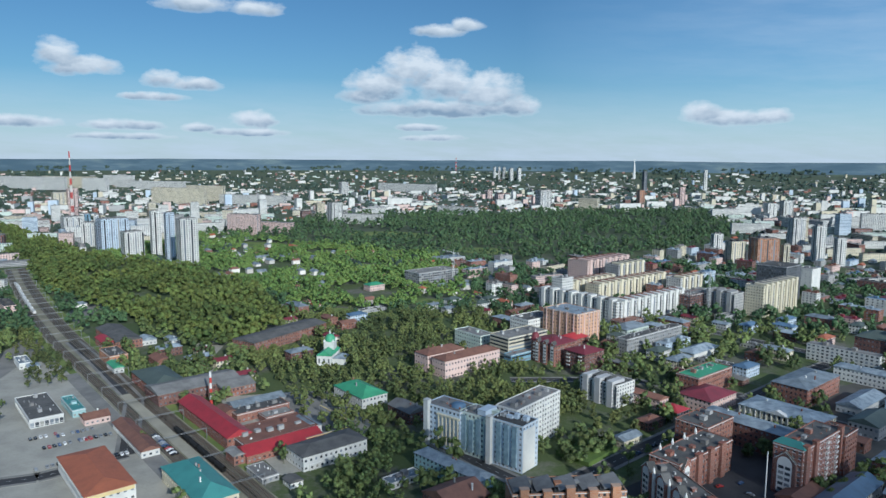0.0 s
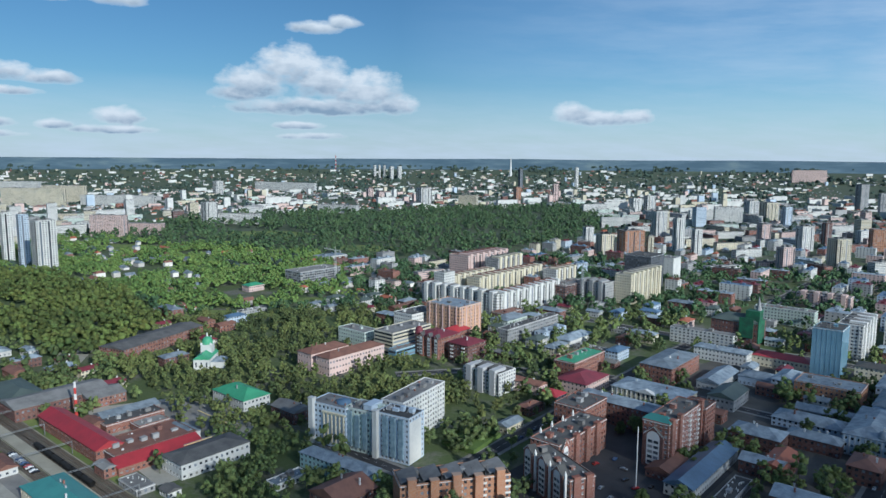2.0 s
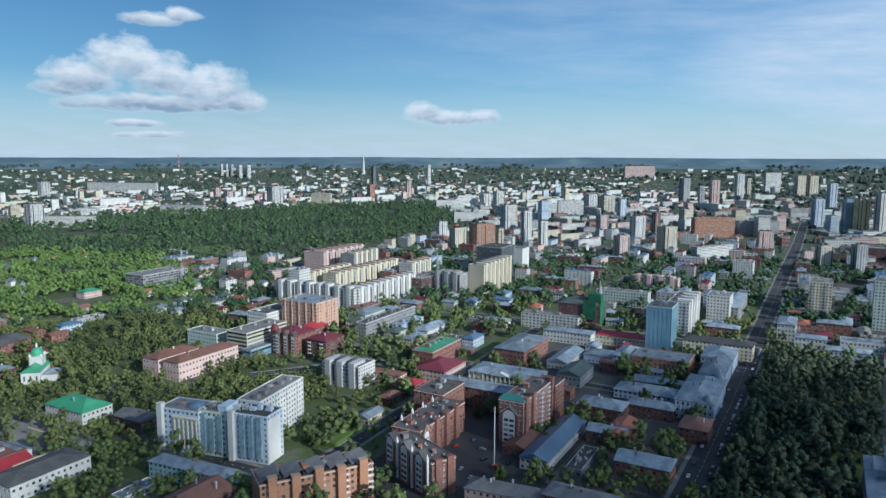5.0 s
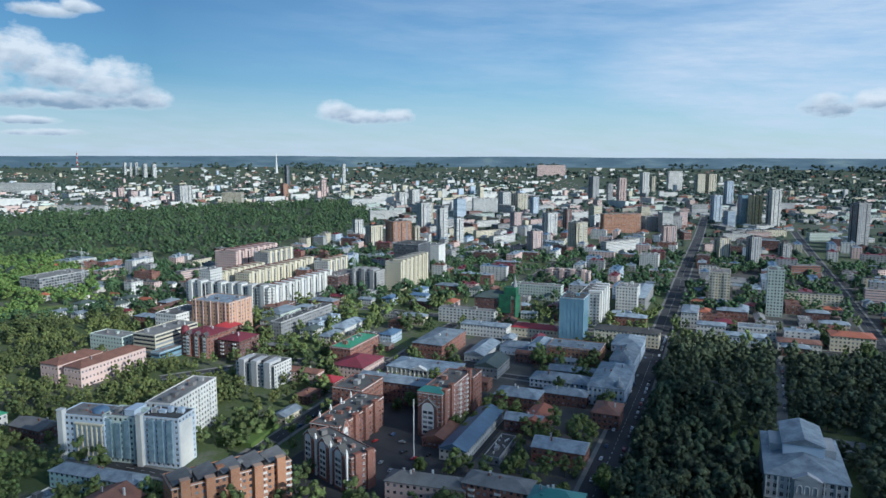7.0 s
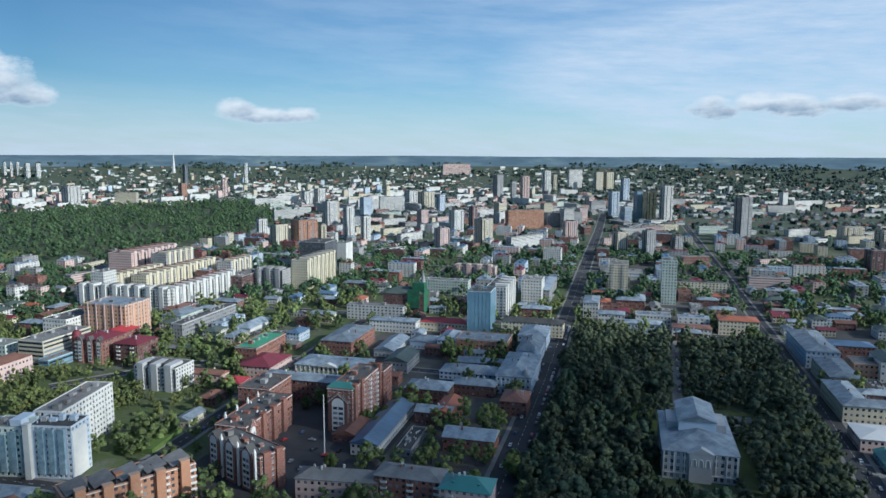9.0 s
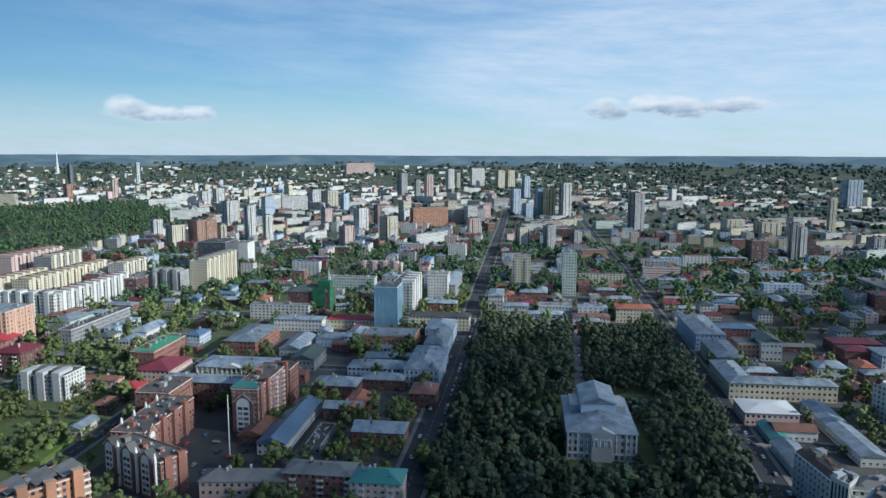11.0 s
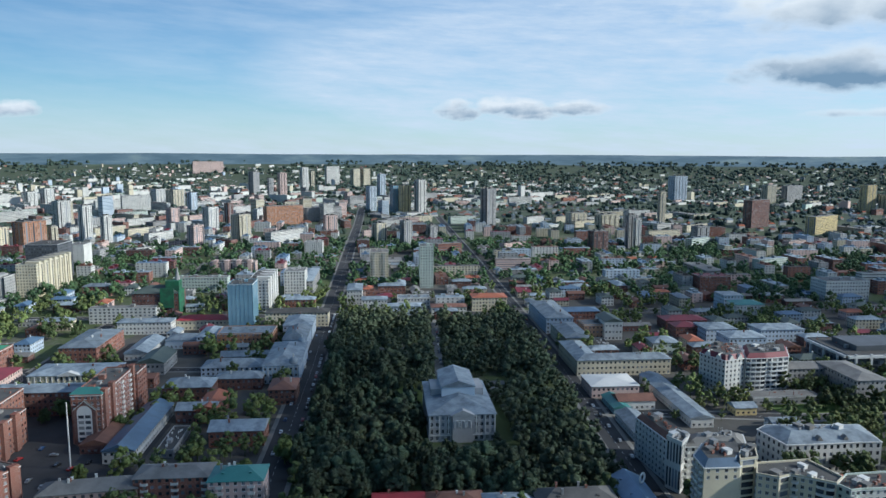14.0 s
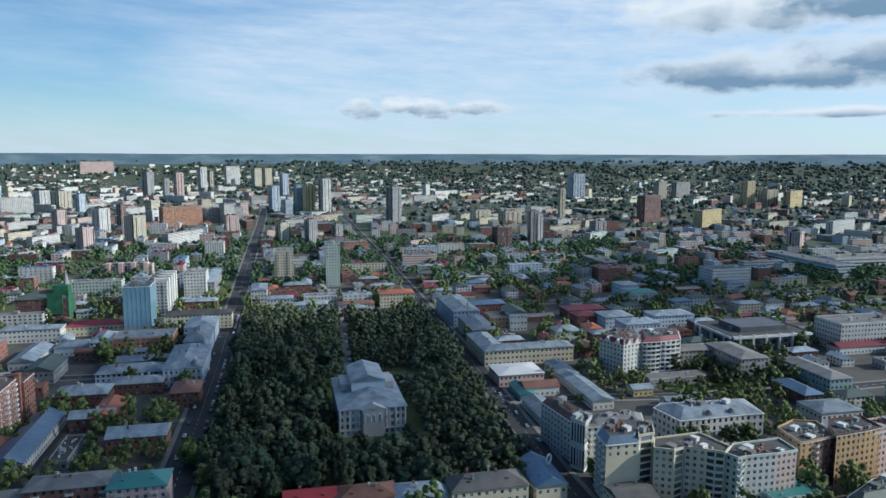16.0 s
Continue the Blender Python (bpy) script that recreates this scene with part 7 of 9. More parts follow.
def cars():
    rnd = random.Random(8)
    paints = {"white": material("white_car_paint", (0.72, 0.72, 0.72), (0.66, 0.66, 0.66), rough=0.3, bump=0.003, spec=0.6),
              "black": material("black_car_paint", (0.02, 0.02, 0.022), (0.016, 0.016, 0.018), rough=0.25, bump=0.003, spec=0.7),
              "silver": material("silver_car_paint", (0.38, 0.39, 0.40), (0.34, 0.35, 0.36), rough=0.3, metal=0.5, bump=0.003),
              "red": material("red_car_paint", (0.32, 0.03, 0.03), (0.28, 0.025, 0.025), rough=0.3, bump=0.003, spec=0.6),
              "blue": material("blue_car_paint", (0.05, 0.09, 0.2), (0.04, 0.08, 0.17), rough=0.3, bump=0.003, spec=0.6)}
    wheel = Shape().tube((0, -0.1, 0), (0, 0.1, 0), 0.32, n=10).mesh("wheel", "tyre")
    panes = Shape()
    for e in (-1, 1):
        q = [(-1.25, e * 0.80, 1.06), (1.1, e * 0.80, 1.06), (0.65, e * 0.70, 1.4), (-0.85, e * 0.70, 1.4)]
        panes.poly(*(q if e < 0 else q[::-1]))
    panes.poly((1.30, -0.62, 1.08), (1.30, 0.62, 1.08), (0.80, 0.58, 1.44), (0.80, -0.58, 1.44))
    panes.poly((-1.50, 0.62, 1.03), (-1.50, -0.62, 1.03), (-1.0, -0.58, 1.43), (-1.0, 0.58, 1.43))
    glass = panes.mesh("car_glass", "window")
    protos = {}
    for key in paints:
        ob = thing("car", "%s car parked on asphalt" % {"white": "small white", "black": "dark black", "silver": "silver grey", "red": "dark red", "blue": "dark blue"}[key], "car", pose(0, 0, 0), "parked cars")
        part("body", car_shape().mesh("body", paints[key]), None, ob)
        part("glass", glass, None, ob)
        for px in (-1.35, 1.4):
            for py in (-0.8, 0.8):
                part("wheel", wheel, None, ob).location = (px, py, 0.32)
        protos[key] = [ob, False]

    def put(x, y, z, turn):
        key = rnd.choice(("white", "black", "silver", "silver", "black", "white", "red", "blue"))
        p = protos[key]
        if not p[1]:
            p[0].matrix_world, p[1] = pose(x, y, z, 0, 0, turn), True
        else:
            copy_thing(p[0], pose(x, y, z, 0, 0, turn))

    c, k = math.cos(radians(GRID)), math.sin(radians(GRID))
    # rows on the station car park
    for ox, oy, n, turn in ((-418, 288, 9, 0), (-404, 280, 11, 0), (-396, 296, 10, 0), (-378, 262, 12, 0), (-372, 300, 14, 90), (-412, 306, 9, 90), (-428, 276, 8, 0), (-360, 284, 9, 0)):
        for i in range(n):
            if rnd.random() < 0.88:
                along = 2.9 * i
                x, y = (ox - k * along * -1, oy + c * along * -1) if turn == 0 else (ox + c * along, oy + k * along)
                if not taken(x, y, 2):
                    put(x, y, 0.06, GRID + (0 if turn == 0 else 90) + rnd.uniform(-3, 3))
    # along the streets
    for ax, ay, bx, by, off, gap in ((72, 322, 206, 650, 8.2, 9), (72, 322, 206, 650, -8.2, 22), (240, 260, 370, 560, 5.0, 20), (212, 420, 276, 560, 2.4, 8), (-94, 420, -50, 535, 3.5, 14)):
        L = math.hypot(bx - ax, by - ay)
        ux, uy = (bx - ax) / L, (by - ay) / L
        s = 6.0
        while s < L:
            if rnd.random() < 0.75:
                put(ax + ux * s + uy * off * 0.62, ay + uy * s - ux * off * 0.62, 0.1, math.degrees(math.atan2(uy, ux)) + rnd.choice((0, 180)))
            s += gap * rnd.uniform(0.8, 1.3)
    for x, y in ((-72, 392), (-66, 388), (-61, 398), (-52, 410), (-40, 402), (-44, 416), (-30, 412), (-78, 402), (-24, 400), (-8, 382), (-4, 391), (0, 376), (4, 400), (-14, 396), (-16, 378), (-22, 386), (12, 412), (-34, 372), (-28, 362), (6, 388)):
        if not taken(x, y, 2):
            put(x, y, 0.05, GRID + rnd.choice((0, 90, 70)))

# ---- pipes and gantry at the works ----
def pipe_rack(x, y, turn, length, height, label):
    ob = thing("pipe_rack", label, "pipes", pose(x, y, 0, 0, 0, turn), "pipe racks at the works")
    for k in range(max(2, round(length / 8)) + 1):
        px = -length / 2 + length * k / max(2, round(length / 8))
        part("trestle", Shape().box(px - 0.12, -0.9, 0, px + 0.12, -0.7, height).box(px - 0.12, 0.7, 0, px + 0.12, 0.9, height).box(px - 0.15, -1.1, height, px + 0.15, 1.1, height + 0.25, True), "metal", ob)
    for o, r, mat in ((-0.6, 0.22, "yellow"), (0.0, 0.16, "yellow"), (0.6, 0.28, "metal")):
        part("pipe", Shape().tube((-length / 2, o, height + 0.25 + r), (length / 2, o, height + 0.25 + r), r, n=8), mat, ob)


pipe_rack(-282, 376, -22, 46, 6.0, "yellow gas pipes on steel trestles at the works")
pipe_rack(-268, 352, 68, 38, 5.0, "yellow gas pipes on steel trestles beside the shop")
pipe_rack(-300, 312, -22, 30, 4.5, "low pipe rack between red roofs and tracks")

# ---- unseen cloud added to shade the park, the old quarter and the bank ----
# ground outlines where the added cloud casts its shade
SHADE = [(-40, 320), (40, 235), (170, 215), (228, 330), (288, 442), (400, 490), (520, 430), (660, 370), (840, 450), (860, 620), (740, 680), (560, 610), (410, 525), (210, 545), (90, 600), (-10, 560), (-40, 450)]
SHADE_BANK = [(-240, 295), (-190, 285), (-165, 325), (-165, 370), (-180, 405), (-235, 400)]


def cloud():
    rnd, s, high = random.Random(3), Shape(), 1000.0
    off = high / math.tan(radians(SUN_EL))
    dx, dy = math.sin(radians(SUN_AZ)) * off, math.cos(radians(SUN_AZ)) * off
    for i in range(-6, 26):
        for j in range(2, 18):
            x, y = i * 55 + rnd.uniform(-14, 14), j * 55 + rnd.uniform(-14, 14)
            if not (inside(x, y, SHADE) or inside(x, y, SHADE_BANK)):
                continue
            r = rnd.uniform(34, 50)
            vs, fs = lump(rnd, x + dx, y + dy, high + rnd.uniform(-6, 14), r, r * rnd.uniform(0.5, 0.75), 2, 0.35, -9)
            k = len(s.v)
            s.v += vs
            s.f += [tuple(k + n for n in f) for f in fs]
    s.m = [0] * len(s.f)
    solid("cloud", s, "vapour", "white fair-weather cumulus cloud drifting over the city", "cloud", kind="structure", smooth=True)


# ---- far landmarks ----
building("tower_block", "slim white tower in a far cluster", -1698, 3787, 55.0, 14.3, 10.7, 74.9, 25, wall="white", top="felt_grey", detail=0, huts=0, z=45.0, bay=2.9, win=(1.6, 1.2))
building("tower_block", "slim white tower in a far cluster", -1672, 3796, 55.0, 10.0, 7.5, 75.1, 25, wall="white", top="felt_grey", detail=0, huts=0, z=44.8, bay=2.9, win=(1.6, 1.2))
building("tower_block", "slim white tower in a far cluster", -1646, 3806, 55.0, 14.5, 10.9, 75.2, 25, wall="white", top="felt_grey", detail=0, huts=0, z=44.6, bay=2.9, win=(1.6, 1.2))
building("tower_block", "slim white tower in a far cluster", -1590, 3780, 55.0, 20.4, 15.3, 74.8, 25, wall="white", top="felt_grey", detail=0, huts=0, z=39.6, bay=3.0, win=(1.7, 1.2))
building("tower_block", "slim white tower in a far cluster", -1547, 3794, 55.0, 20.5, 15.4, 75.1, 25, wall="white", top="felt_grey", detail=0, huts=0, z=39.2, bay=3.1, win=(1.7, 1.2))
building("tower_block", "dark tower beside the mast", -805, 3656, 55.0, 20.2, 15.1, 101.5, 25, wall="dark_grey", top="felt_grey", detail=0, huts=0, z=8.6, bay=3.8, win=(2.1, 1.5))
building("tower_block", "white far tower on the skyline", -530, 3776, 35.0, 16.2, 12.1, 104.8, 25, wall="white", top="felt_grey", detail=0, huts=0, z=13.3, bay=3.7, win=(2.0, 1.5))
building("tower_block", "white slab tower by the woods", -874, 2376, 55.0, 45.8, 34.3, 64.5, 21, wall="white", top="felt_grey", detail=0, huts=0, z=-1.0, bay=4.0, win=(2.3, 1.6))
building("tower_block", "reddish far block on the skyline", -1216, 2662, 55.0, 23.9, 17.9, 42.5, 14, wall="pink", top="felt_grey", detail=0, huts=0, z=-1.0, bay=4.0, win=(2.3, 1.6))
building("tower_block", "reddish low far block on the skyline", -1151, 2632, 55.0, 39.9, 29.9, 31.5, 10, wall="pink", top="felt_grey", detail=0, huts=0, z=-1.0, bay=4.0, win=(2.3, 1.6))
building("tower_block", "white tower behind the brick shell", -43, 1582, 35.0, 26.2, 19.6, 63.7, 21, wall="white", top="felt_grey", detail=0, huts=0, z=-1.0, bay=4.0, win=(2.3, 1.6))
building("tower_block", "pale tower with balconies on the skyline", -2, 1403, 35.0, 18.0, 13.5, 64.6, 21, wall="white", top="felt_grey", detail=0, huts=0, z=-1.0, bay=4.0, win=(2.3, 1.6))
building("tower_block", "pale tower with stepped top", 30, 1359, 35.0, 15.5, 11.6, 49.5, 16, wall="white", top="felt_grey", detail=0, huts=0, z=-1.0, bay=4.0, win=(2.3, 1.6))
building("tower_block", "unfinished brown brick slab on the skyline", -82, 1289, 35.0, 38.3, 28.7, 50.1, 16, wall="brick_orange", top="felt_grey", detail=0, huts=0, z=-1.0, bay=4.0, win=(2.3, 1.6))
building("tower_block", "beige block beside the brick slab", -50, 1314, 35.0, 11.3, 8.5, 37.3, 12, wall="cream", top="felt_grey", detail=0, huts=0, z=-1.0, bay=4.0, win=(2.3, 1.6))
building("tower_block", "white block at the wood edge", -170, 1399, 35.0, 17.7, 13.3, 41.9, 14, wall="white", top="felt_grey", detail=0, huts=0, z=-1.0, bay=4.0, win=(2.3, 1.6))
building("tower_block", "small white block at the wood edge", -134, 1400, 35.0, 17.9, 13.4, 26.1, 8, wall="white", top="felt_grey", detail=0, huts=0, z=-1.0, bay=4.0, win=(2.3, 1.6))
building("tower_block", "wide pink far slab on the skyline", 624, 4112, 10.0, 168.9, 14.8, 65.1, 25, wall="pink", top="felt_grey", detail=0, huts=0, z=46.1, bay=2.9, win=(1.6, 1.2))
building("tower_block", "dark far tower on the skyline", 587, 2762, 35.0, 33.5, 25.1, 88.0, 25, wall="grey", top="felt_grey", detail=0, huts=0, z=-1.0, bay=4.0, win=(2.3, 1.6))
building("tower_block", "grey far tower on the skyline", 576, 2447, 15.0, 17.2, 12.9, 72.2, 23, wall="grey", top="felt_grey", detail=0, huts=0, z=-1.0, bay=4.0, win=(2.3, 1.6))
building("tower_block", "brown far tower on the skyline", 632, 2507, 15.0, 27.4, 20.5, 89.9, 25, wall="pink", top="felt_grey", detail=0, huts=0, z=-1.0, bay=4.0, win=(2.3, 1.6))
building("tower_block", "white far tower row on the skyline", 832, 2926, 15.0, 29.0, 21.8, 100.0, 25, wall="white", top="felt_grey", detail=0, huts=0, z=-1.0, bay=4.0, win=(2.3, 1.6))
building("tower_block", "cream far tower on the skyline", 905, 3054, 15.0, 18.6, 14.0, 80.2, 25, wall="cream", top="felt_grey", detail=0, huts=0, z=-1.0, bay=4.0, win=(2.3, 1.6))
building("tower_block", "white twin far towers on the skyline", 1104, 3382, 10.0, 70.8, 20.3, 94.0, 25, wall="white", top="felt_grey", detail=0, huts=0, z=-0.0, bay=4.0, win=(2.3, 1.6))
building("tower_block", "cream far tower pair on the skyline", 1160, 3205, 15.0, 37.3, 28.0, 86.6, 25, wall="cream", top="felt_grey", detail=0, huts=0, z=-1.0, bay=4.0, win=(2.3, 1.6))
building("tower_block", "yellow far tower pair on the skyline", 1212, 3208, 15.0, 37.5, 28.1, 86.7, 25, wall="cream", top="felt_grey", detail=0, huts=0, z=-1.0, bay=4.0, win=(2.3, 1.6))
building("tower_block", "blue far tower on the skyline", 707, 1827, 15.0, 23.6, 17.7, 68.8, 22, wall="blue_white", top="felt_grey", detail=0, huts=0, z=-1.0, bay=4.0, win=(2.3, 1.6))
building("tower_block", "blue far tower with pale stripe", 996, 2468, 15.0, 25.8, 19.4, 82.6, 25, wall="blue_white", top="felt_grey", detail=0, huts=0, z=-1.0, bay=4.0, win=(2.3, 1.6))
building("tower_block", "blue and yellow tower on the skyline", 739, 1739, 15.0, 20.2, 15.1, 73.9, 24, wall="blue_glass", top="felt_grey", detail=0, huts=0, z=-1.0, bay=4.0, win=(2.3, 1.6))
building("tower_block", "yellow tower on the skyline", 757, 1711, 15.0, 26.3, 19.7, 75.5, 24, wall="yellow", top="felt_grey", detail=0, huts=0, z=-1.0, bay=4.0, win=(2.3, 1.6))
building("tower_block", "white tall tower on the skyline", 790, 1686, 15.0, 25.6, 19.2, 90.5, 25, wall="white", top="felt_grey", detail=0, huts=0, z=-1.0, bay=4.0, win=(2.3, 1.6))
building("tower_block", "red-brown wide slab on the skyline", 391, 1550, 10.0, 86.1, 20.4, 43.7, 14, wall="brick_orange", top="felt_grey", detail=0, huts=0, z=-1.0, bay=4.0, win=(2.3, 1.6))
building("tower_block", "long grey panel slab on the skyline", 497, 1600, 10.0, 89.7, 20.4, 33.5, 11, wall="grey", top="felt_grey", detail=0, huts=0, z=-1.0, bay=4.0, win=(2.3, 1.6))
building("tower_block", "cream panel tower on the skyline", 236, 2181, 35.0, 42.2, 31.7, 52.4, 17, wall="cream", top="felt_grey", detail=0, huts=0, z=-1.0, bay=4.0, win=(2.3, 1.6))
building("tower_block", "white panel tower on the skyline", 261, 2017, 35.0, 21.4, 16.0, 51.7, 17, wall="blue_white", top="felt_grey", detail=0, huts=0, z=-1.0, bay=4.0, win=(2.3, 1.6))
building("tower_block", "beige tower with balconies on the skyline", 243, 1266, 35.0, 27.8, 20.9, 51.3, 17, wall="cream", top="felt_grey", detail=0, huts=0, z=-1.0, bay=4.0, win=(2.3, 1.6))
building("tower_block", "orange-edged slab block on the skyline", 156, 1192, 35.0, 21.4, 16.0, 42.6, 14, wall="pink", top="felt_grey", detail=0, huts=0, z=-1.0, bay=4.0, win=(2.3, 1.6))
building("tower_block", "maroon tower on the skyline", 277, 1569, 35.0, 15.1, 11.3, 50.6, 16, wall="brick_dark", top="felt_grey", detail=0, huts=0, z=-1.0, bay=4.0, win=(2.3, 1.6))
building("tower_block", "pink stepped block on the skyline", 162, 1565, 35.0, 21.6, 16.2, 44.2, 14, wall="pink", top="felt_grey", detail=0, huts=0, z=-1.0, bay=4.0, win=(2.3, 1.6))
building("tower_block", "cream slab on the skyline", 121, 2050, 10.0, 71.5, 20.4, 46.0, 15, wall="white", top="felt_grey", detail=0, huts=0, z=-1.0, bay=4.0, win=(2.3, 1.6))
building("tower_block", "white slab near the park", 204, 2348, 35.0, 34.6, 26.0, 47.0, 15, wall="white", top="felt_grey", detail=0, huts=0, z=-1.0, bay=4.0, win=(2.3, 1.6))
building("tower_block", "pale panel block on the skyline", -142, 2412, 35.0, 29.8, 22.4, 42.4, 14, wall="white", top="felt_grey", detail=0, huts=0, z=-1.0, bay=4.0, win=(2.3, 1.6))
building("tower_block", "white panel block on the skyline", -100, 2470, 35.0, 32.6, 24.5, 49.3, 16, wall="white", top="felt_grey", detail=0, huts=0, z=-1.0, bay=4.0, win=(2.3, 1.6))
building("tower_block", "pink far block on the skyline", -470, 2775, 35.0, 21.0, 15.8, 70.8, 23, wall="pink", top="felt_grey", detail=0, huts=0, z=-1.0, bay=4.0, win=(2.3, 1.6))
building("tower_block", "brown twin block on the skyline", -638, 2840, 55.0, 25.8, 19.4, 52.1, 17, wall="brick_orange", top="felt_grey", detail=0, huts=0, z=-1.0, bay=4.0, win=(2.3, 1.6))
building("tower_block", "cream far block on the skyline", -687, 2306, -5.0, 65.4, 20.4, 46.1, 15, wall="cream", top="felt_grey", detail=0, huts=0, z=-1.0, bay=4.0, win=(2.3, 1.6))
building("tower_block", "yellow block on the street", 445, 1116, 15.0, 20.3, 15.2, 40.8, 13, wall="cream", top="felt_grey", detail=0, huts=0, z=-1.0, bay=4.0, win=(2.3, 1.6))
building("tower_block", "grey tower on the street", 483, 1088, 15.0, 17.4, 13.0, 46.0, 15, wall="grey", top="felt_grey", detail=0, huts=0, z=-1.0, bay=4.0, win=(2.3, 1.6))
building("tower_block", "tower with turret on the skyline", 532, 1089, 15.0, 15.7, 11.8, 35.4, 11, wall="grey", top="felt_grey", detail=0, huts=0, z=-1.0, bay=4.0, win=(2.3, 1.6))
building("tower_block", "grey tower with dark crown", 789, 1332, 15.0, 27.8, 20.9, 83.3, 25, wall="grey", top="felt_grey", detail=0, huts=0, z=-1.0, bay=4.0, win=(2.3, 1.6))
building("tower_block", "round cream tower on the skyline", 1186, 1218, -8.0, 14.6, 10.9, 74.1, 24, wall="cream", top="felt_grey", detail=0, huts=0, z=-1.0, bay=4.0, win=(2.3, 1.6))
building("tower_block", "pale blue far tower on the skyline", 1780, 1759, -8.0, 48.3, 36.2, 88.3, 25, wall="blue_white", top="felt_grey", detail=0, huts=0, z=-1.0, bay=4.0, win=(2.3, 1.6))
building("tower_block", "brown brick far block on the skyline", 1314, 1064, 10.0, 71.6, 20.4, 61.4, 20, wall="brick_dark", top="felt_grey", detail=0, huts=0, z=-1.0, bay=4.0, win=(2.3, 1.6))
building("tower_block", "gold glass drum building on the skyline", 1337, 924, 10.0, 93.2, 20.4, 36.9, 12, wall="yellow", top="felt_grey", detail=0, huts=0, z=-1.0, bay=4.0, win=(2.3, 1.6))
building("tower_block", "gold glass tower on the skyline", 1937, 1208, -8.0, 33.7, 25.3, 77.1, 25, wall="yellow", top="felt_grey", detail=0, huts=0, z=-1.0, bay=4.0, win=(2.3, 1.6))
building("tower_block", "pale far block on the skyline", 1988, 1175, -8.0, 47.7, 35.8, 52.1, 17, wall="cream", top="felt_grey", detail=0, huts=0, z=-1.0, bay=4.0, win=(2.3, 1.6))
building("tower_block", "gold far slab on the skyline", 2029, 1121, 10.0, 96.8, 20.4, 49.9, 16, wall="yellow", top="felt_grey", detail=0, huts=0, z=-1.0, bay=4.0, win=(2.3, 1.6))
building("tower_block", "grey tower block on the skyline", 822, 913, -8.0, 16.0, 12.0, 57.4, 19, wall="grey", top="felt_grey", detail=0, huts=0, z=-1.0, bay=4.0, win=(2.3, 1.6))
building("tower_block", "pale tower behind old town", 820, 895, -8.0, 10.7, 8.0, 52.8, 17, wall="white", top="felt_grey", detail=0, huts=0, z=-1.0, bay=4.0, win=(2.3, 1.6))
building("tower_block", "pale far block on the skyline", 2028, 1598, -8.0, 36.7, 27.5, 59.2, 19, wall="cream", top="felt_grey", detail=0, huts=0, z=-1.0, bay=4.0, win=(2.3, 1.6))
building("tower_block", "grey far block on the skyline", 2145, 1600, 10.0, 103.1, 20.4, 56.7, 18, wall="grey", top="felt_grey", detail=0, huts=0, z=-1.0, bay=4.0, win=(2.3, 1.6))
building("tower_block", "maroon low tower on the skyline", 738, 896, -8.0, 26.4, 19.8, 35.9, 12, wall="brick_dark", top="felt_grey", detail=0, huts=0, z=-1.0, bay=4.0, win=(2.3, 1.6))
building("tower_block", "pale panel slab on the skyline", 980, 909, -8.0, 25.2, 18.9, 31.8, 10, wall="grey", top="felt_grey", detail=0, huts=0, z=-1.0, bay=4.0, win=(2.3, 1.6))
building("tower_block", "white panel tower on the skyline", 989, 1279, -8.0, 38.8, 29.1, 28.7, 9, wall="cream", top="felt_grey", detail=0, huts=0, z=-1.0, bay=4.0, win=(2.3, 1.6))
building("tower_block", "pale slab on the skyline", 979, 1162, -8.0, 41.0, 30.8, 34.3, 11, wall="cream", top="felt_grey", detail=0, huts=0, z=-1.0, bay=4.0, win=(2.3, 1.6))
building("tower_block", "white tower among blue glass", -1469, 992, 70.0, 44.1, 33.1, 45.5, 15, wall="white", top="felt_grey", detail=0, huts=0, z=-1.0, bay=4.0, win=(2.3, 1.6))
building("tower_block", "blue glass tower on the skyline", -1422, 994, 70.0, 10.9, 8.2, 52.4, 17, wall="blue_glass", top="felt_grey", detail=0, huts=0, z=-1.0, bay=4.0, win=(2.3, 1.6))
building("tower_block", "white stepped tower on the skyline", -1359, 970, 70.0, 9.0, 6.8, 54.3, 18, wall="white", top="felt_grey", detail=0, huts=0, z=-1.0, bay=4.0, win=(2.3, 1.6))
building("tower_block", "white and blue tower with balconies", -1173, 870, 70.0, 48.6, 36.5, 64.1, 21, wall="blue_white", top="felt_grey", detail=0, huts=0, z=-1.0, bay=4.0, win=(2.3, 1.6))
building("tower_block", "white round-cornered block on the skyline", -1037, 807, 70.0, 31.6, 23.7, 52.6, 17, wall="white", top="felt_grey", detail=0, huts=0, z=-1.0, bay=4.0, win=(2.3, 1.6))
building("tower_block", "tall white and blue twin tower", -1013, 836, 70.0, 15.4, 11.6, 86.5, 25, wall="white", top="felt_grey", detail=0, huts=0, z=-1.0, bay=4.0, win=(2.3, 1.6))
building("tower_block", "blue glass twin tower on the skyline", -982, 839, 70.0, 14.2, 10.6, 84.7, 25, wall="blue_white", top="felt_grey", detail=0, huts=0, z=-1.0, bay=4.0, win=(2.3, 1.6))
building("tower_block", "tall white tower with balconies", -894, 798, 70.0, 28.2, 21.1, 82.1, 25, wall="white", top="felt_grey", detail=0, huts=0, z=-1.0, bay=4.0, win=(2.3, 1.6))
building("tower_block", "reddish slab by the woods", -1171, 1211, 10.0, 77.8, 20.4, 48.3, 16, wall="pink", top="felt_grey", detail=0, huts=0, z=-1.0, bay=4.0, win=(2.3, 1.6))
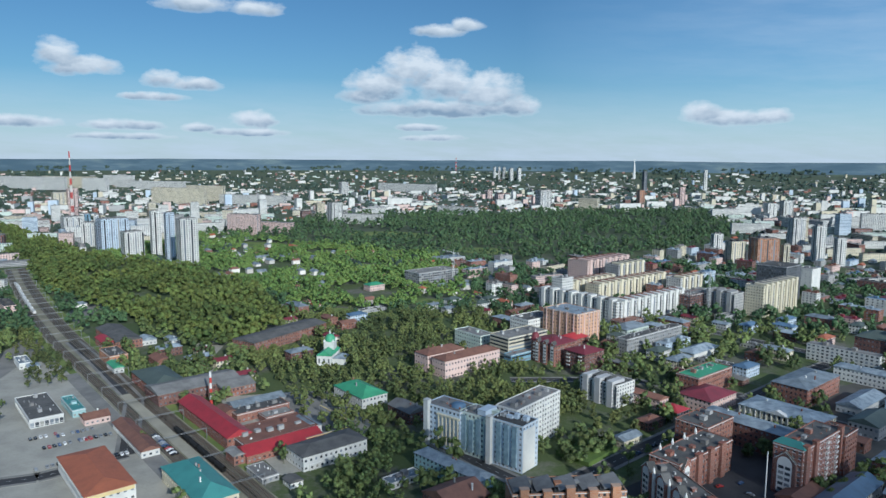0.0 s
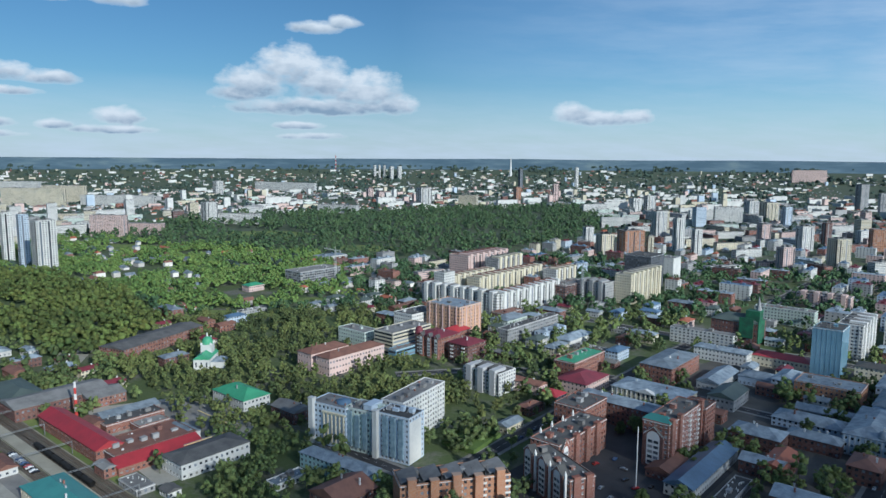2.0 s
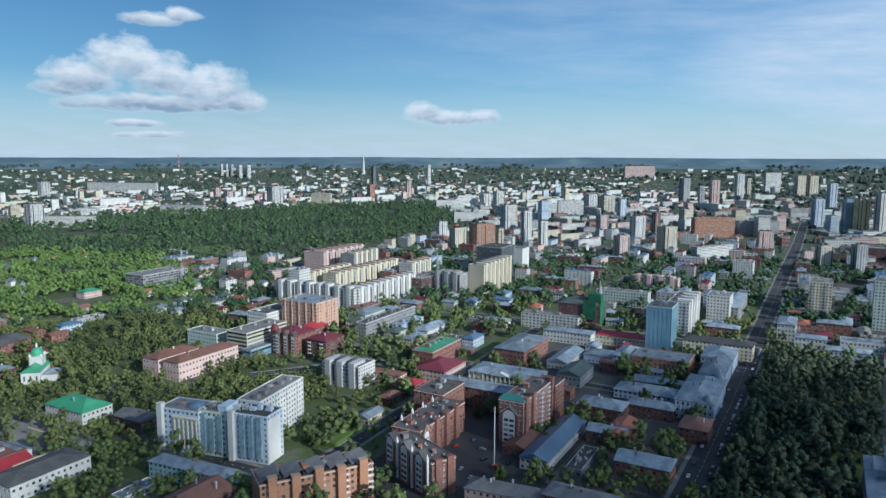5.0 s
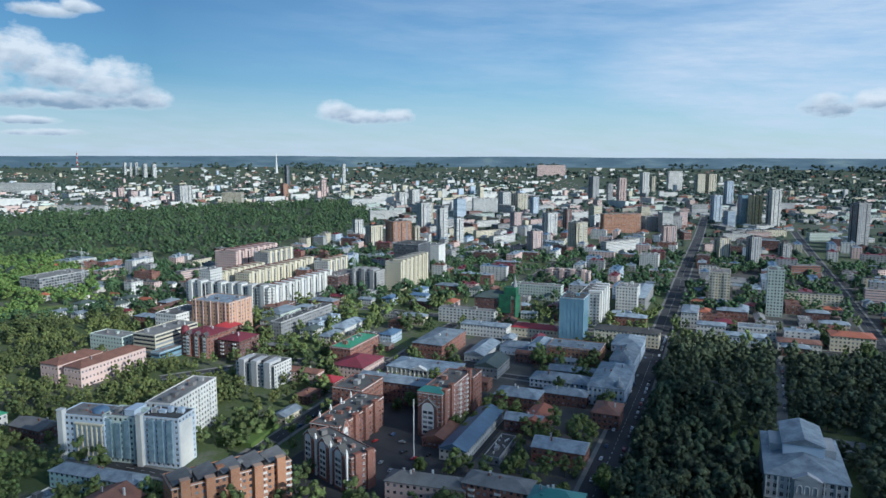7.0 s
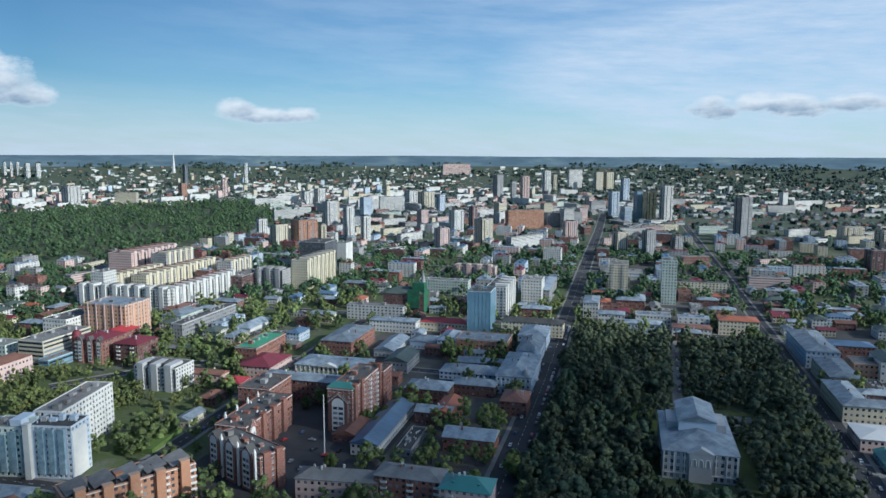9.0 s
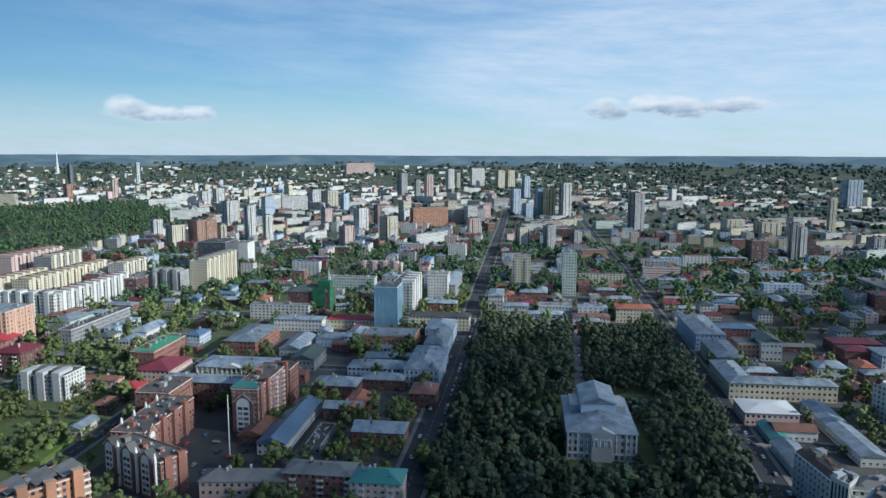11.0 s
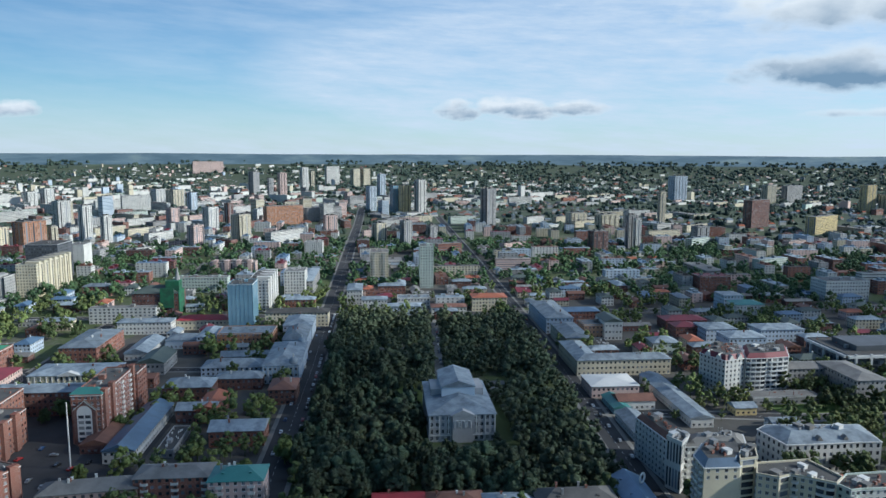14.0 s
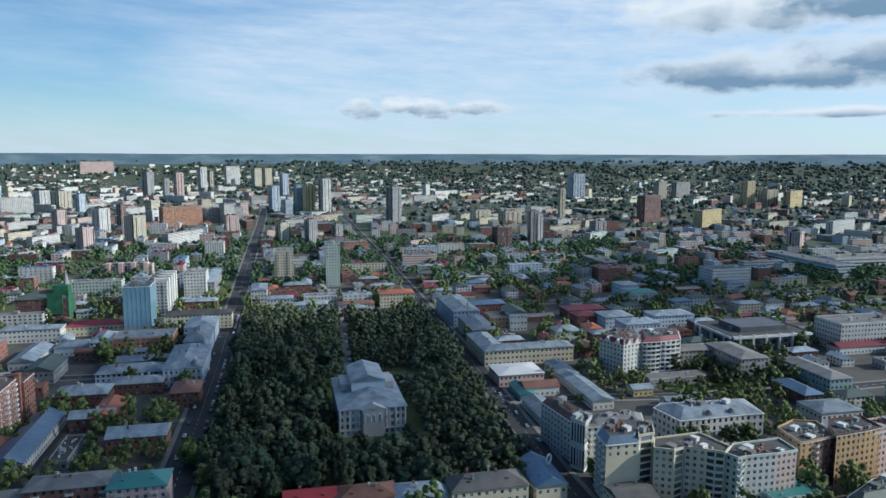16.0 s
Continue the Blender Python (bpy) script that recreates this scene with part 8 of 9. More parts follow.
building("tower_block", "pink wing by the woods", -1145, 1269, 10.0, 118.1, 20.4, 26.8, 9, wall="pink", top="felt_grey", detail=0, huts=0, z=-1.0, bay=4.0, win=(2.3, 1.6))
building("tower_block", "white slab tower on the skyline", -1132, 1504, 70.0, 32.8, 24.6, 59.8, 19, wall="white", top="felt_grey", detail=0, huts=0, z=-1.0, bay=4.0, win=(2.3, 1.6))
building("tower_block", "low white block on the skyline", -1096, 1563, 10.0, 132.8, 20.4, 27.5, 9, wall="white", top="felt_grey", detail=0, huts=0, z=-1.0, bay=4.0, win=(2.3, 1.6))
building("tower_block", "cream slabs on the hill", -2088, 1832, 10.0, 231.2, 20.4, 62.3, 20, wall="cream", top="felt_grey", detail=0, huts=0, z=-1.0, bay=4.0, win=(2.3, 1.6))
building("tower_block", "cream slab on the hill", -2104, 1975, 10.0, 166.3, 20.4, 65.4, 21, wall="cream", top="felt_grey", detail=0, huts=0, z=-1.0, bay=4.0, win=(2.3, 1.6))
building("tower_block", "cream tower on the hill", -2196, 1439, 70.0, 42.2, 31.7, 59.0, 19, wall="cream", top="felt_grey", detail=0, huts=0, z=-1.0, bay=4.0, win=(2.3, 1.6))
building("tower_block", "red-brown tower on the hill", -2161, 1461, 70.0, 31.8, 23.9, 72.0, 23, wall="pink", top="felt_grey", detail=0, huts=0, z=-1.0, bay=4.0, win=(2.3, 1.6))
building("tower_block", "small white tower on the skyline", -1919, 2614, 70.0, 35.5, 26.6, 63.9, 21, wall="white", top="felt_grey", detail=0, huts=0, z=-1.0, bay=4.0, win=(2.3, 1.6))
building("tower_block", "long white far slab on the skyline", -3286, 2002, 10.0, 455.2, 18.4, 60.6, 22, wall="white", top="felt_grey", detail=0, huts=0, z=16.9, bay=3.6, win=(2.0, 1.4))
building("tower_block", "long cream far slab on the skyline", -3228, 2167, 10.0, 313.6, 18.0, 54.6, 20, wall="cream", top="felt_grey", detail=0, huts=0, z=20.3, bay=3.5, win=(1.9, 1.4))
building("tower_block", "white far slab on the skyline", -3000, 2147, 10.0, 142.2, 19.6, 65.9, 22, wall="white", top="felt_grey", detail=0, huts=0, z=5.7, bay=3.9, win=(2.1, 1.5))
building("tower_block", "white far block on the skyline", -3147, 2385, 10.0, 183.3, 17.4, 51.3, 19, wall="white", top="felt_grey", detail=0, huts=0, z=26.0, bay=3.4, win=(1.9, 1.4))
building("tower_block", "white far slab on the skyline", -2926, 2391, 10.0, 410.5, 19.0, 41.6, 14, wall="white", top="felt_grey", detail=0, huts=0, z=11.6, bay=3.7, win=(2.0, 1.5))
building("tower_block", "white far slab on the skyline", -1864, 1975, 10.0, 277.0, 20.4, 35.6, 11, wall="white", top="felt_grey", detail=0, huts=0, z=-1.0, bay=4.0, win=(2.3, 1.6))
building("tower_block", "white far slab on the skyline", -1851, 3056, -5.0, 353.6, 20.2, 42.6, 14, wall="white", top="felt_grey", detail=0, huts=0, z=0.4, bay=4.0, win=(2.3, 1.6))
building("tower_block", "white long low range on the skyline", -1006, 1968, -5.0, 139.3, 20.4, 26.6, 9, wall="white", top="felt_grey", detail=0, huts=0, z=-1.0, bay=4.0, win=(2.3, 1.6))

# ---- the rest of the city, block after block ----
def shrink(r):
    """Scale reduced with distance so that far houses fit the camera's view."""
    return 1.0 - 0.58 * max(0.0, min(1.0, (r - 1900) / 2300))


def city_fill():
    rnd = random.Random(21)
    protos = []
    kinds = [("white", 60, 12, 15, 5), ("cream", 72, 12, 15, 5), ("grey", 54, 13, 28, 9), ("pink", 48, 12, 15, 5), ("white", 90, 13, 28, 9), ("brick", 40, 14, 16, 5),
             ("cream", 26, 20, 42, 14), ("white", 24, 22, 48, 16), ("pink", 24, 20, 36, 12), ("blue_white", 30, 18, 45, 15), ("grey", 70, 24, 10, 3), ("white", 50, 30, 9, 2),
             ("panel_green", 56, 12, 16, 5), ("brick_dark", 30, 18, 30, 10), ("white", 36, 12, 28, 9)]
    for wall, w, d, h, fl in kinds:
        ob = building("city_block", "distant %s %s apartment block" % ({"white": "white", "cream": "cream", "grey": "grey", "pink": "pinkish", "brick": "red brick", "blue_white": "pale blue", "panel_green": "pale green", "brick_dark": "dark brick"}[wall], "tall" if fl > 8 else "low"),
                      0, 0, GRID, w, d, h, fl, wall=wall, top=rnd.choice(["felt_grey", "bitumen", "tin"]), detail=0, huts=0, bay=4.0, win=(2.0, 1.5), here=False, group="distant blocks", category="apartment block")
        protos.append([ob, False, w, d])
    c, k = math.cos(radians(GRID)), math.sin(radians(GRID))

    def free(x, y, turn, w, d, gap):
        t = radians(turn)
        cc, ss = math.cos(t), math.sin(t)
        return not any(taken(x + cc * e * w / 2 - ss * f * d / 2, y + ss * e * w / 2 + cc * f * d / 2, gap) or
                       (math.hypot(x, y) < 2100 and on_road(x + cc * e * w / 2 - ss * f * d / 2, y + ss * e * w / 2 + cc * f * d / 2, 1.0)) for e in (-1, 0, 1) for f in (-1, 0, 1))

    # low houses of the old quarters
    low = [("brick_dark", "hip", "tin", 22, 12, 8, 2), ("cream", "hip", "tin", 26, 12, 9, 3), ("white", "gable", "tin", 16, 10, 6, 2), ("brick", "gable", "tin_brown", 18, 11, 7, 2),
           ("pink", "hip", "tin_rust", 20, 12, 8, 2), ("grey", "flat", "felt_grey", 24, 12, 6, 1), ("blue_white", "hip", "tin_blue", 22, 12, 9, 3), ("brick_dark", "gable", "felt_grey", 28, 10, 5, 1),
           ("white", "hip", "tin_dark", 20, 13, 9, 3), ("cream", "gable", "tin_crimson", 15, 10, 6, 2), ("grey", "flat", "bitumen", 34, 9, 4, 1), ("brick", "hip", "tin", 30, 13, 11, 3)]
    words = {"white": "white", "cream": "cream", "grey": "grey", "pink": "pink", "brick": "red brick", "brick_dark": "dark brick", "blue_white": "pale blue"}
    tops = {"tin": "pale sheet-metal", "tin_brown": "rusty brown", "tin_rust": "terracotta", "felt_grey": "grey felt", "tin_blue": "blue metal", "tin_dark": "dark green", "tin_crimson": "crimson", "bitumen": "dark felt"}
    small = []
    for wall, roof, top, w, d, h, fl in low:
        ob = building("town_house", "old %s town house under %s roof" % (words[wall], tops[top]), 0, 0, GRID, w, d, h, fl, wall=wall, roof=roof, top=top, detail=1, huts=1,
                      chimneys=1, cornice=False, here=False, group="old town houses", category="house")
        small.append([ob, False, w, d])
    count = 0
    for _ in range(14000):
        if count >= 225:
            break
        a, r = radians(rnd.uniform(-50, 74)), math.sqrt(rnd.uniform(255 ** 2, 860 ** 2))
        x, y = r * math.sin(a), r * math.cos(a)
        if any(inside(x, y, z) for z in (HILL_ZONE, WOOD_ZONE, GARDEN_ZONE, PARK_ZONE)) or (inside(x, y, CHURCH_ZONE) and rnd.random() < 0.93) or (x < -70 and r < 560) or (x < 10 and r < 470) or inside(x, y, [(20, 260), (80, 270), (100, 330), (30, 350)]):
            continue
        p = rnd.choice(small)
        turn = GRID + rnd.choice((0, 90))
        if not free(x, y, turn, p[2], p[3], 3.5):
            continue
        claim(x, y, turn, p[2], p[3])
        m = pose(x, y, -0.1, 0, 0, turn)
        if not p[1]:
            p[0].matrix_world, p[1] = m, True
        else:
            copy_thing(p[0], m)
        count += 1

    count = 0
    joined = {}

    def simple_block(x, y, z, turn, wall, w, d, h, fl, band=True, cover="felt_grey"):
        """A far block for the joined rest: walls, panes, roof and lift houses."""
        walls, panes, top = Shape(), Shape(), Shape()
        cs = [(-w / 2, -d / 2), (w / 2, -d / 2), (w / 2, d / 2), (-w / 2, d / 2)]
        for i in range(4):
            if not fl:
                walls.poly((*cs[i], 0), (*cs[(i + 1) % 4], 0), (*cs[(i + 1) % 4], h), (*cs[i], h))
                continue
            plain_run(walls, panes, cs[i], cs[(i + 1) % 4], 0, h, fl, max(1, round(math.dist(cs[i], cs[(i + 1) % 4]) / 5)), 2.4 if band else 1.7, 0.9 if band else 1.4, 1.1, band)
        top.poly(*[(*q, h) for q in cs])
        top.box(-w * 0.3, -2, h, -w * 0.3 + 4, 2, h + 2.5)
        top.box(w * 0.2, -2, h, w * 0.2 + 4, 2, h + 2.5)
        t = radians(turn)
        for src, key in ((walls, wall), (panes, "window"), (top, cover)):
            dst = joined.setdefault(key, Shape())
            n = len(dst.v)
            dst.v += [(x + px * math.cos(t) - py * math.sin(t), y + px * math.sin(t) + py * math.cos(t), pz + z) for px, py, pz in src.v]
            dst.f += [tuple(n + j for j in f) for f in src.f]
            dst.m += [0] * len(src.f)

    # low blocks and shops crowding the middle distance
    packed = 0
    for _ in range(9000):
        if packed > 340:
            break
        a, r = radians(rnd.uniform(-28, 74)), math.sqrt(rnd.uniform(600 ** 2, 1500 ** 2))
        x, y = r * math.sin(a), r * math.cos(a)
        w, d, h = rnd.uniform(16, 44), rnd.uniform(11, 15), rnd.choice((7, 9, 10, 13, 16, 16, 19))
        turn = GRID + rnd.choice((0, 90))
        if any(inside(x, y, z) for z in (HILL_ZONE, WOOD_ZONE, GARDEN_ZONE, PARK_ZONE, CHURCH_ZONE)) or not free(x, y, turn, w, d, 3.0):
            continue
        claim(x, y, turn, w, d)
        simple_block(x, y, -0.2, turn, rnd.choice(("white", "cream", "brick", "pink", "blue_white", "grey", "white", "brick_dark")), w, d, h, max(2, h // 3), False, rnd.choice(("tin", "bitumen", "tin", "tin_brown", "tin_crimson", "felt_grey", "tin_blue", "tin")))
        packed += 1

    far_count = 0
    for _ in range(52000):
        near = count < 110
        a, r = radians(rnd.uniform(-64, 76)), math.sqrt(rnd.uniform(640 ** 2, 1750 ** 2)) if near else math.sqrt(rnd.uniform(950 ** 2, 4450 ** 2))
        x, y = r * math.sin(a), r * math.cos(a)
        i = rnd.choice((0, 1, 3, 5, 10, 11, 12, 0, 11, 4)) if rnd.random() < 0.72 else rnd.randrange(len(protos))
        p = protos[i]
        turn = GRID + rnd.choice((0, 0, 90)) if r < 1000 else (52 if math.degrees(a) < -12 else 30 if math.degrees(a) < 15 else 5) + rnd.choice((0, 0, 0, 90)) + rnd.uniform(-12, 12)
        if any(inside(x, y, z) for z in (HILL_ZONE, WOOD_ZONE, GARDEN_ZONE)) or not free(x, y, turn, p[2], p[3], 7 if near else 9):
            continue
        # open green belts, wider on the sunward side of the long street
        green = max(0.0, min(1.0, (math.degrees(a) - 20) / 14))
        if noise.noise((x * 0.0022, y * 0.0022, 2.0)) > 0.3 - 0.25 * green and r > 1200 or (green and rnd.random() < 0.3 * green and r > 900):
            continue
        if kinds[i][3] > 17 and green > 0.3 and rnd.random() < 0.75:
            continue
        if a < radians(-30) and 560 < y < 1000 and r < 1250 or (kinds[i][3] > 17 and (r < 1050 or (a < radians(-12) and r < 1450))) or (a < radians(-15) and r < 900):
            continue
        claim(x, y, turn, p[2], p[3])
        z = far_height(r) - 0.3
        if not near:
            wall, w, d, h, fl = kinds[i]
            k = shrink(r)
            simple_block(x, y, z, turn, wall, w * k, d * k, h * k * rnd.uniform(0.75, 1.15), fl if r < 2300 else 0)
            far_count += 1
            if far_count > 2300:
                break
        elif not p[1]:
            p[0].matrix_world, p[1] = pose(x, y, z, 0, 0, turn), True
            count += 1
        else:
            copy_thing(p[0], pose(x, y, z, 0, 0, turn))
            count += 1
    for p in protos + small:
        if not p[1]:
            for o in (*p[0].children_recursive, p[0]):
                bpy.data.objects.remove(o)
    ob = thing("far_blocks", "countless distant white and coloured apartment blocks", "apartment blocks", pose(0, 0, 0), kind="stuff")
    for key, s in joined.items():
        part("blocks", s, key, ob, kind="stuff")
    # small houses, too many to count
    walls, roofs = Shape(), {"tin": Shape(), "tin_rust": Shape(), "tin_brown": Shape()}
    for _ in range(10500):
        a, r = radians(rnd.uniform(-64, 76)), math.sqrt(rnd.uniform(560 ** 2, 4300 ** 2))
        x, y = r * math.sin(a), r * math.cos(a)
        garden = inside(x, y, GARDEN_ZONE)
        if taken(x, y, 9) or on_road(x, y, 5) or inside(x, y, HILL_ZONE) or inside(x, y, WOOD_ZONE) or (not garden and r < 900) or (garden and rnd.random() < 0.3):
            continue
        if noise.noise((x * 0.003, y * 0.003, 7.0)) < -0.2 and not garden:
            continue
        k = shrink(r)
        w, d, h = rnd.uniform(7, 16) * k, rnd.uniform(7, 10) * k, rnd.uniform(3.5, 7) * k
        if garden:
            claim(x, y, GRID, 12, 12)
        z, t = far_height(r), radians(GRID + rnd.choice((0, 90)) + rnd.uniform(-8, 8))
        s = Shape().box(-w / 2, -d / 2, -0.5, w / 2, d / 2, h)
        q = Shape()
        hip_roof(q, w, d, h, d * 0.35, 0.4, gable=rnd.random() < 0.6)
        for src, dst in ((s, walls), (q, roofs[rnd.choice(("tin", "tin", "tin_rust", "tin_brown"))])):
            n = len(dst.v)
            dst.v += [(x + px * math.cos(t) - py * math.sin(t), y + px * math.sin(t) + py * math.cos(t), pz + z) for px, py, pz in src.v]
            dst.f += [tuple(n + j for j in f) for f in src.f]
            dst.m += [0] * len(src.f)
    ob = thing("small_houses", "countless small distant houses with mixed roofs", "houses", pose(0, 0, 0), kind="stuff")
    part("walls", walls, "far_wall", ob, kind="stuff")
    for key, s in roofs.items():
        part("roofs", s, key, ob, kind="stuff")


HILL_ZONE = [(-1835, 1039), (-1150, 796), (-874, 776), (-694, 713), (-520, 613), (-482, 533), (-476, 453), (-673, 507), (-901, 567), (-1315, 748)]
GARDEN_ZONE = [(-694, 713), (-1150, 796), (-1247, 1167), (-639, 1145), (-487, 975), (-374, 782), (-499, 635)]
WOOD_ZONE = [(-1247, 1147), (-1303, 1700), (-978, 2118), (-343, 2516), (-151, 1897), (-199, 1493), (-272, 1247), (-396, 1145), (-639, 1088)]
PARK_ZONE = [(181, 635), (374, 555), (333, 422), (283, 320), (245, 232), (190, 215), (63, 278), (73, 331), (136, 476)]
CHURCH_ZONE = [(-444, 453), (-516, 612), (-453, 680), (-330, 721), (-255, 589), (-181, 533), (-136, 476), (-206, 422), (-241, 380), (-300, 360), (-374, 422)]
cars()
MAT["far_wall"] = material("mixed_far_walls", (0.68, 0.66, 0.62), (0.54, 0.50, 0.46), island=0.3)
city_fill()

# ---- trees ----
def lump(rnd, cx, cy, cz, r, rz, level, jag, floor=-0.45):
    """An uneven clump; what hangs below floor (of its radius) is open."""
    bm = bmesh.new()
    bmesh.ops.create_icosphere(bm, subdivisions=level, radius=1.0)
    off = Vector((rnd.uniform(-50, 50), rnd.uniform(-50, 50), rnd.uniform(-50, 50)))
    vs = []
    for v in bm.verts:
        k = 1 + jag * noise.noise(v.co * 1.7 + off) + jag * 0.6 * noise.noise(v.co * 4.1 + off)
        vs.append((cx + v.co.x * r * k, cy + v.co.y * r * k, cz + v.co.z * rz * k))
    fs = [tuple(v.index for v in f.verts) for f in bm.faces if f.calc_center_median().z > floor]
    bm.free()
    return vs, fs


def crown_shape(seed, height, spread, lumps, level, leaves, tall=1.0, leaf=0.45, jag=0.3, puff=1.0):
    """A crown of overlapping uneven clumps with sprays of leaves standing out of them."""
    rnd = random.Random(seed)
    s = Shape()
    base = height * 0.2
    for i in range(lumps):
        t = (i + 0.5) / lumps
        z = base + (height - base) * (0.12 + 0.72 * t)
        reach = spread * (1 - abs(t - 0.38) * 1.15) * (0.62 if puff == 1.0 else rnd.uniform(0.45, 0.8))
        a = i * 2.4 + rnd.uniform(-0.5, 0.5)
        r = spread * rnd.uniform(0.36, 0.55) * (1.05 - 0.45 * t) * puff
        vs, fs = lump(rnd, math.cos(a) * reach, math.sin(a) * reach, z, r, r * rnd.uniform(0.75, 1.0) * tall, level, jag)
        k = len(s.v)
        s.v += vs
        s.f += [tuple(k + j for j in f) for f in fs]
        for _ in range(leaves):
            d = Vector((rnd.gauss(0, 1), rnd.gauss(0, 1), rnd.gauss(0.25, 0.9))).normalized()
            c = Vector((math.cos(a) * reach, math.sin(a) * reach, z)) + Vector((d.x * r, d.y * r, d.z * r * tall)) * rnd.uniform(0.95, 1.22)
            p = (d.orthogonal().normalized() + d * rnd.uniform(-0.5, 0.5)) * rnd.uniform(0.6, 1.4) * leaf
            q = (d.cross(p).normalized() * 0.7 + d * rnd.uniform(-0.6, 0.6)) * rnd.uniform(0.6, 1.4) * leaf
            k = len(s.v)
            s.v += [tuple(c - p), tuple(c + q), tuple(c + p), tuple(c - q)]
            s.f.append((k, k + 1, k + 2, k + 3))
    s.m = [0] * len(s.f)
    return s


def belt_shape(seed):
    """Two or three far crowns grown together, their shaded undersides left open."""
    rnd, s = random.Random(seed), Shape()
    for i in range(2):
        vs, fs = lump(rnd, (i - 0.5) * rnd.uniform(8, 12), rnd.uniform(-3, 3), 4.5, rnd.uniform(5.5, 8), rnd.uniform(6, 9), 1, 0.55, -0.15)
        k = len(s.v)
        s.v += vs
        s.f += [tuple(k + j for j in f) for f in fs]
    s.m = [0] * len(s.f)
    return s


def trunk_shape(seed, height):
    rnd = random.Random(seed)
    s = Shape().tube((0, 0, -0.2), (0.1, 0.05, height * 0.45), 0.32, 0.2, n=7)
    s.tube((0.1, 0.05, height * 0.45), (0, 0.1, height * 0.8), 0.2, 0.06, n=6)
    for i in range(5):
        a = i * 1.3 + rnd.uniform(0, 0.6)
        z = height * rnd.uniform(0.3, 0.5)
        s.tube((0.05, 0, z), (math.cos(a) * height * 0.2, math.sin(a) * height * 0.2, z + height * 0.22), 0.11, 0.03, n=5)
    return s


def wood(name, label, spots, variants, mat, kind="stuff"):
    """Many trees in one object: whole crowns with their stems, each turned and sized anew."""
    arrays = []
    for s in variants:
        arrays.append((np.array(s.v, float), s.f))
    vs, fs, n = [], [], 0
    for x, y, z, k, a, which in spots:
        v, f = arrays[which % len(arrays)]
        c, d = math.cos(a), math.sin(a)
        p = v * k
        q = np.empty_like(p)
        q[:, 0], q[:, 1], q[:, 2] = p[:, 0] * c - p[:, 1] * d + x, p[:, 0] * d + p[:, 1] * c + y, p[:, 2] + z
        vs.append(q)
        fs.extend([tuple(n + i for i in t) for t in f])
        n += len(v)
    me = bpy.data.meshes.new(name)
    me.from_pydata(np.concatenate(vs).tolist(), [], fs)
    me.materials.append(MAT[mat])
    me.polygons.foreach_set("use_smooth", [True] * len(fs))
    me.update()
    return tagged(new(name, me), label, "trees", kind=kind)


PARK = [(193, 618), (360, 546), (322, 422), (272, 320), (233, 244), (190, 227), (75, 283), (84, 331), (147, 476)]
HILL = [(-1835, 1039), (-1150, 796), (-874, 776), (-694, 713), (-520, 613), (-482, 533), (-476, 453), (-673, 507), (-901, 567), (-1315, 748)]
GARDENS = [(-694, 713), (-1150, 796), (-1247, 1167), (-639, 1145), (-487, 975), (-374, 782), (-499, 635)]
CEMETERY = [(-1247, 1147), (-1303, 1700), (-978, 2118), (-343, 2516), (-151, 1897), (-199, 1493), (-272, 1247), (-396, 1145), (-639, 1088)]
CHURCH_WOOD = [(-444, 453), (-516, 612), (-453, 680), (-330, 721), (-255, 589), (-181, 533), (-136, 476), (-206, 422), (-241, 380), (-300, 360), (-374, 422)]

BARE = [[(-60, 330), (-20, 310), (20, 400), (0, 440), (-35, 450), (-70, 380)], [(-390, 380), (-240, 295), (-205, 350), (-330, 425)],
        [(-480, 260), (-380, 210), (-330, 300), (-440, 345)]]

near_kinds = [crown_shape(11 + i, hgt, spr, n, 2, 26, tall, leaf=0.62, jag=0.55, puff=puff) for i, (hgt, spr, n, tall, puff) in enumerate([(14, 7.2, 15, 0.9, 0.7), (17, 6.2, 16, 1.2, 0.66), (12.5, 7.4, 14, 0.8, 0.74), (19, 4.6, 15, 1.5, 0.62), (11, 5.6, 12, 1.0, 0.78)])]
mid_kinds = [crown_shape(31 + i, hgt, spr, 6, 1, 6, leaf=0.95, jag=0.42, puff=0.95) for i, (hgt, spr) in enumerate([(13, 5.2), (15, 5.2), (11, 5.0), (17, 4.8), (9, 4.4)])]
for k in mid_kinds:
    k.tube((0, 0, -0.3), (0, 0, 6), 0.25, 0.15, n=5)
far_kinds = [crown_shape(51 + i, hgt, spr, 4, 1, 3, leaf=1.3, jag=0.4) for i, (hgt, spr) in enumerate([(13, 6.0), (15, 6.2), (11, 5.6)])]


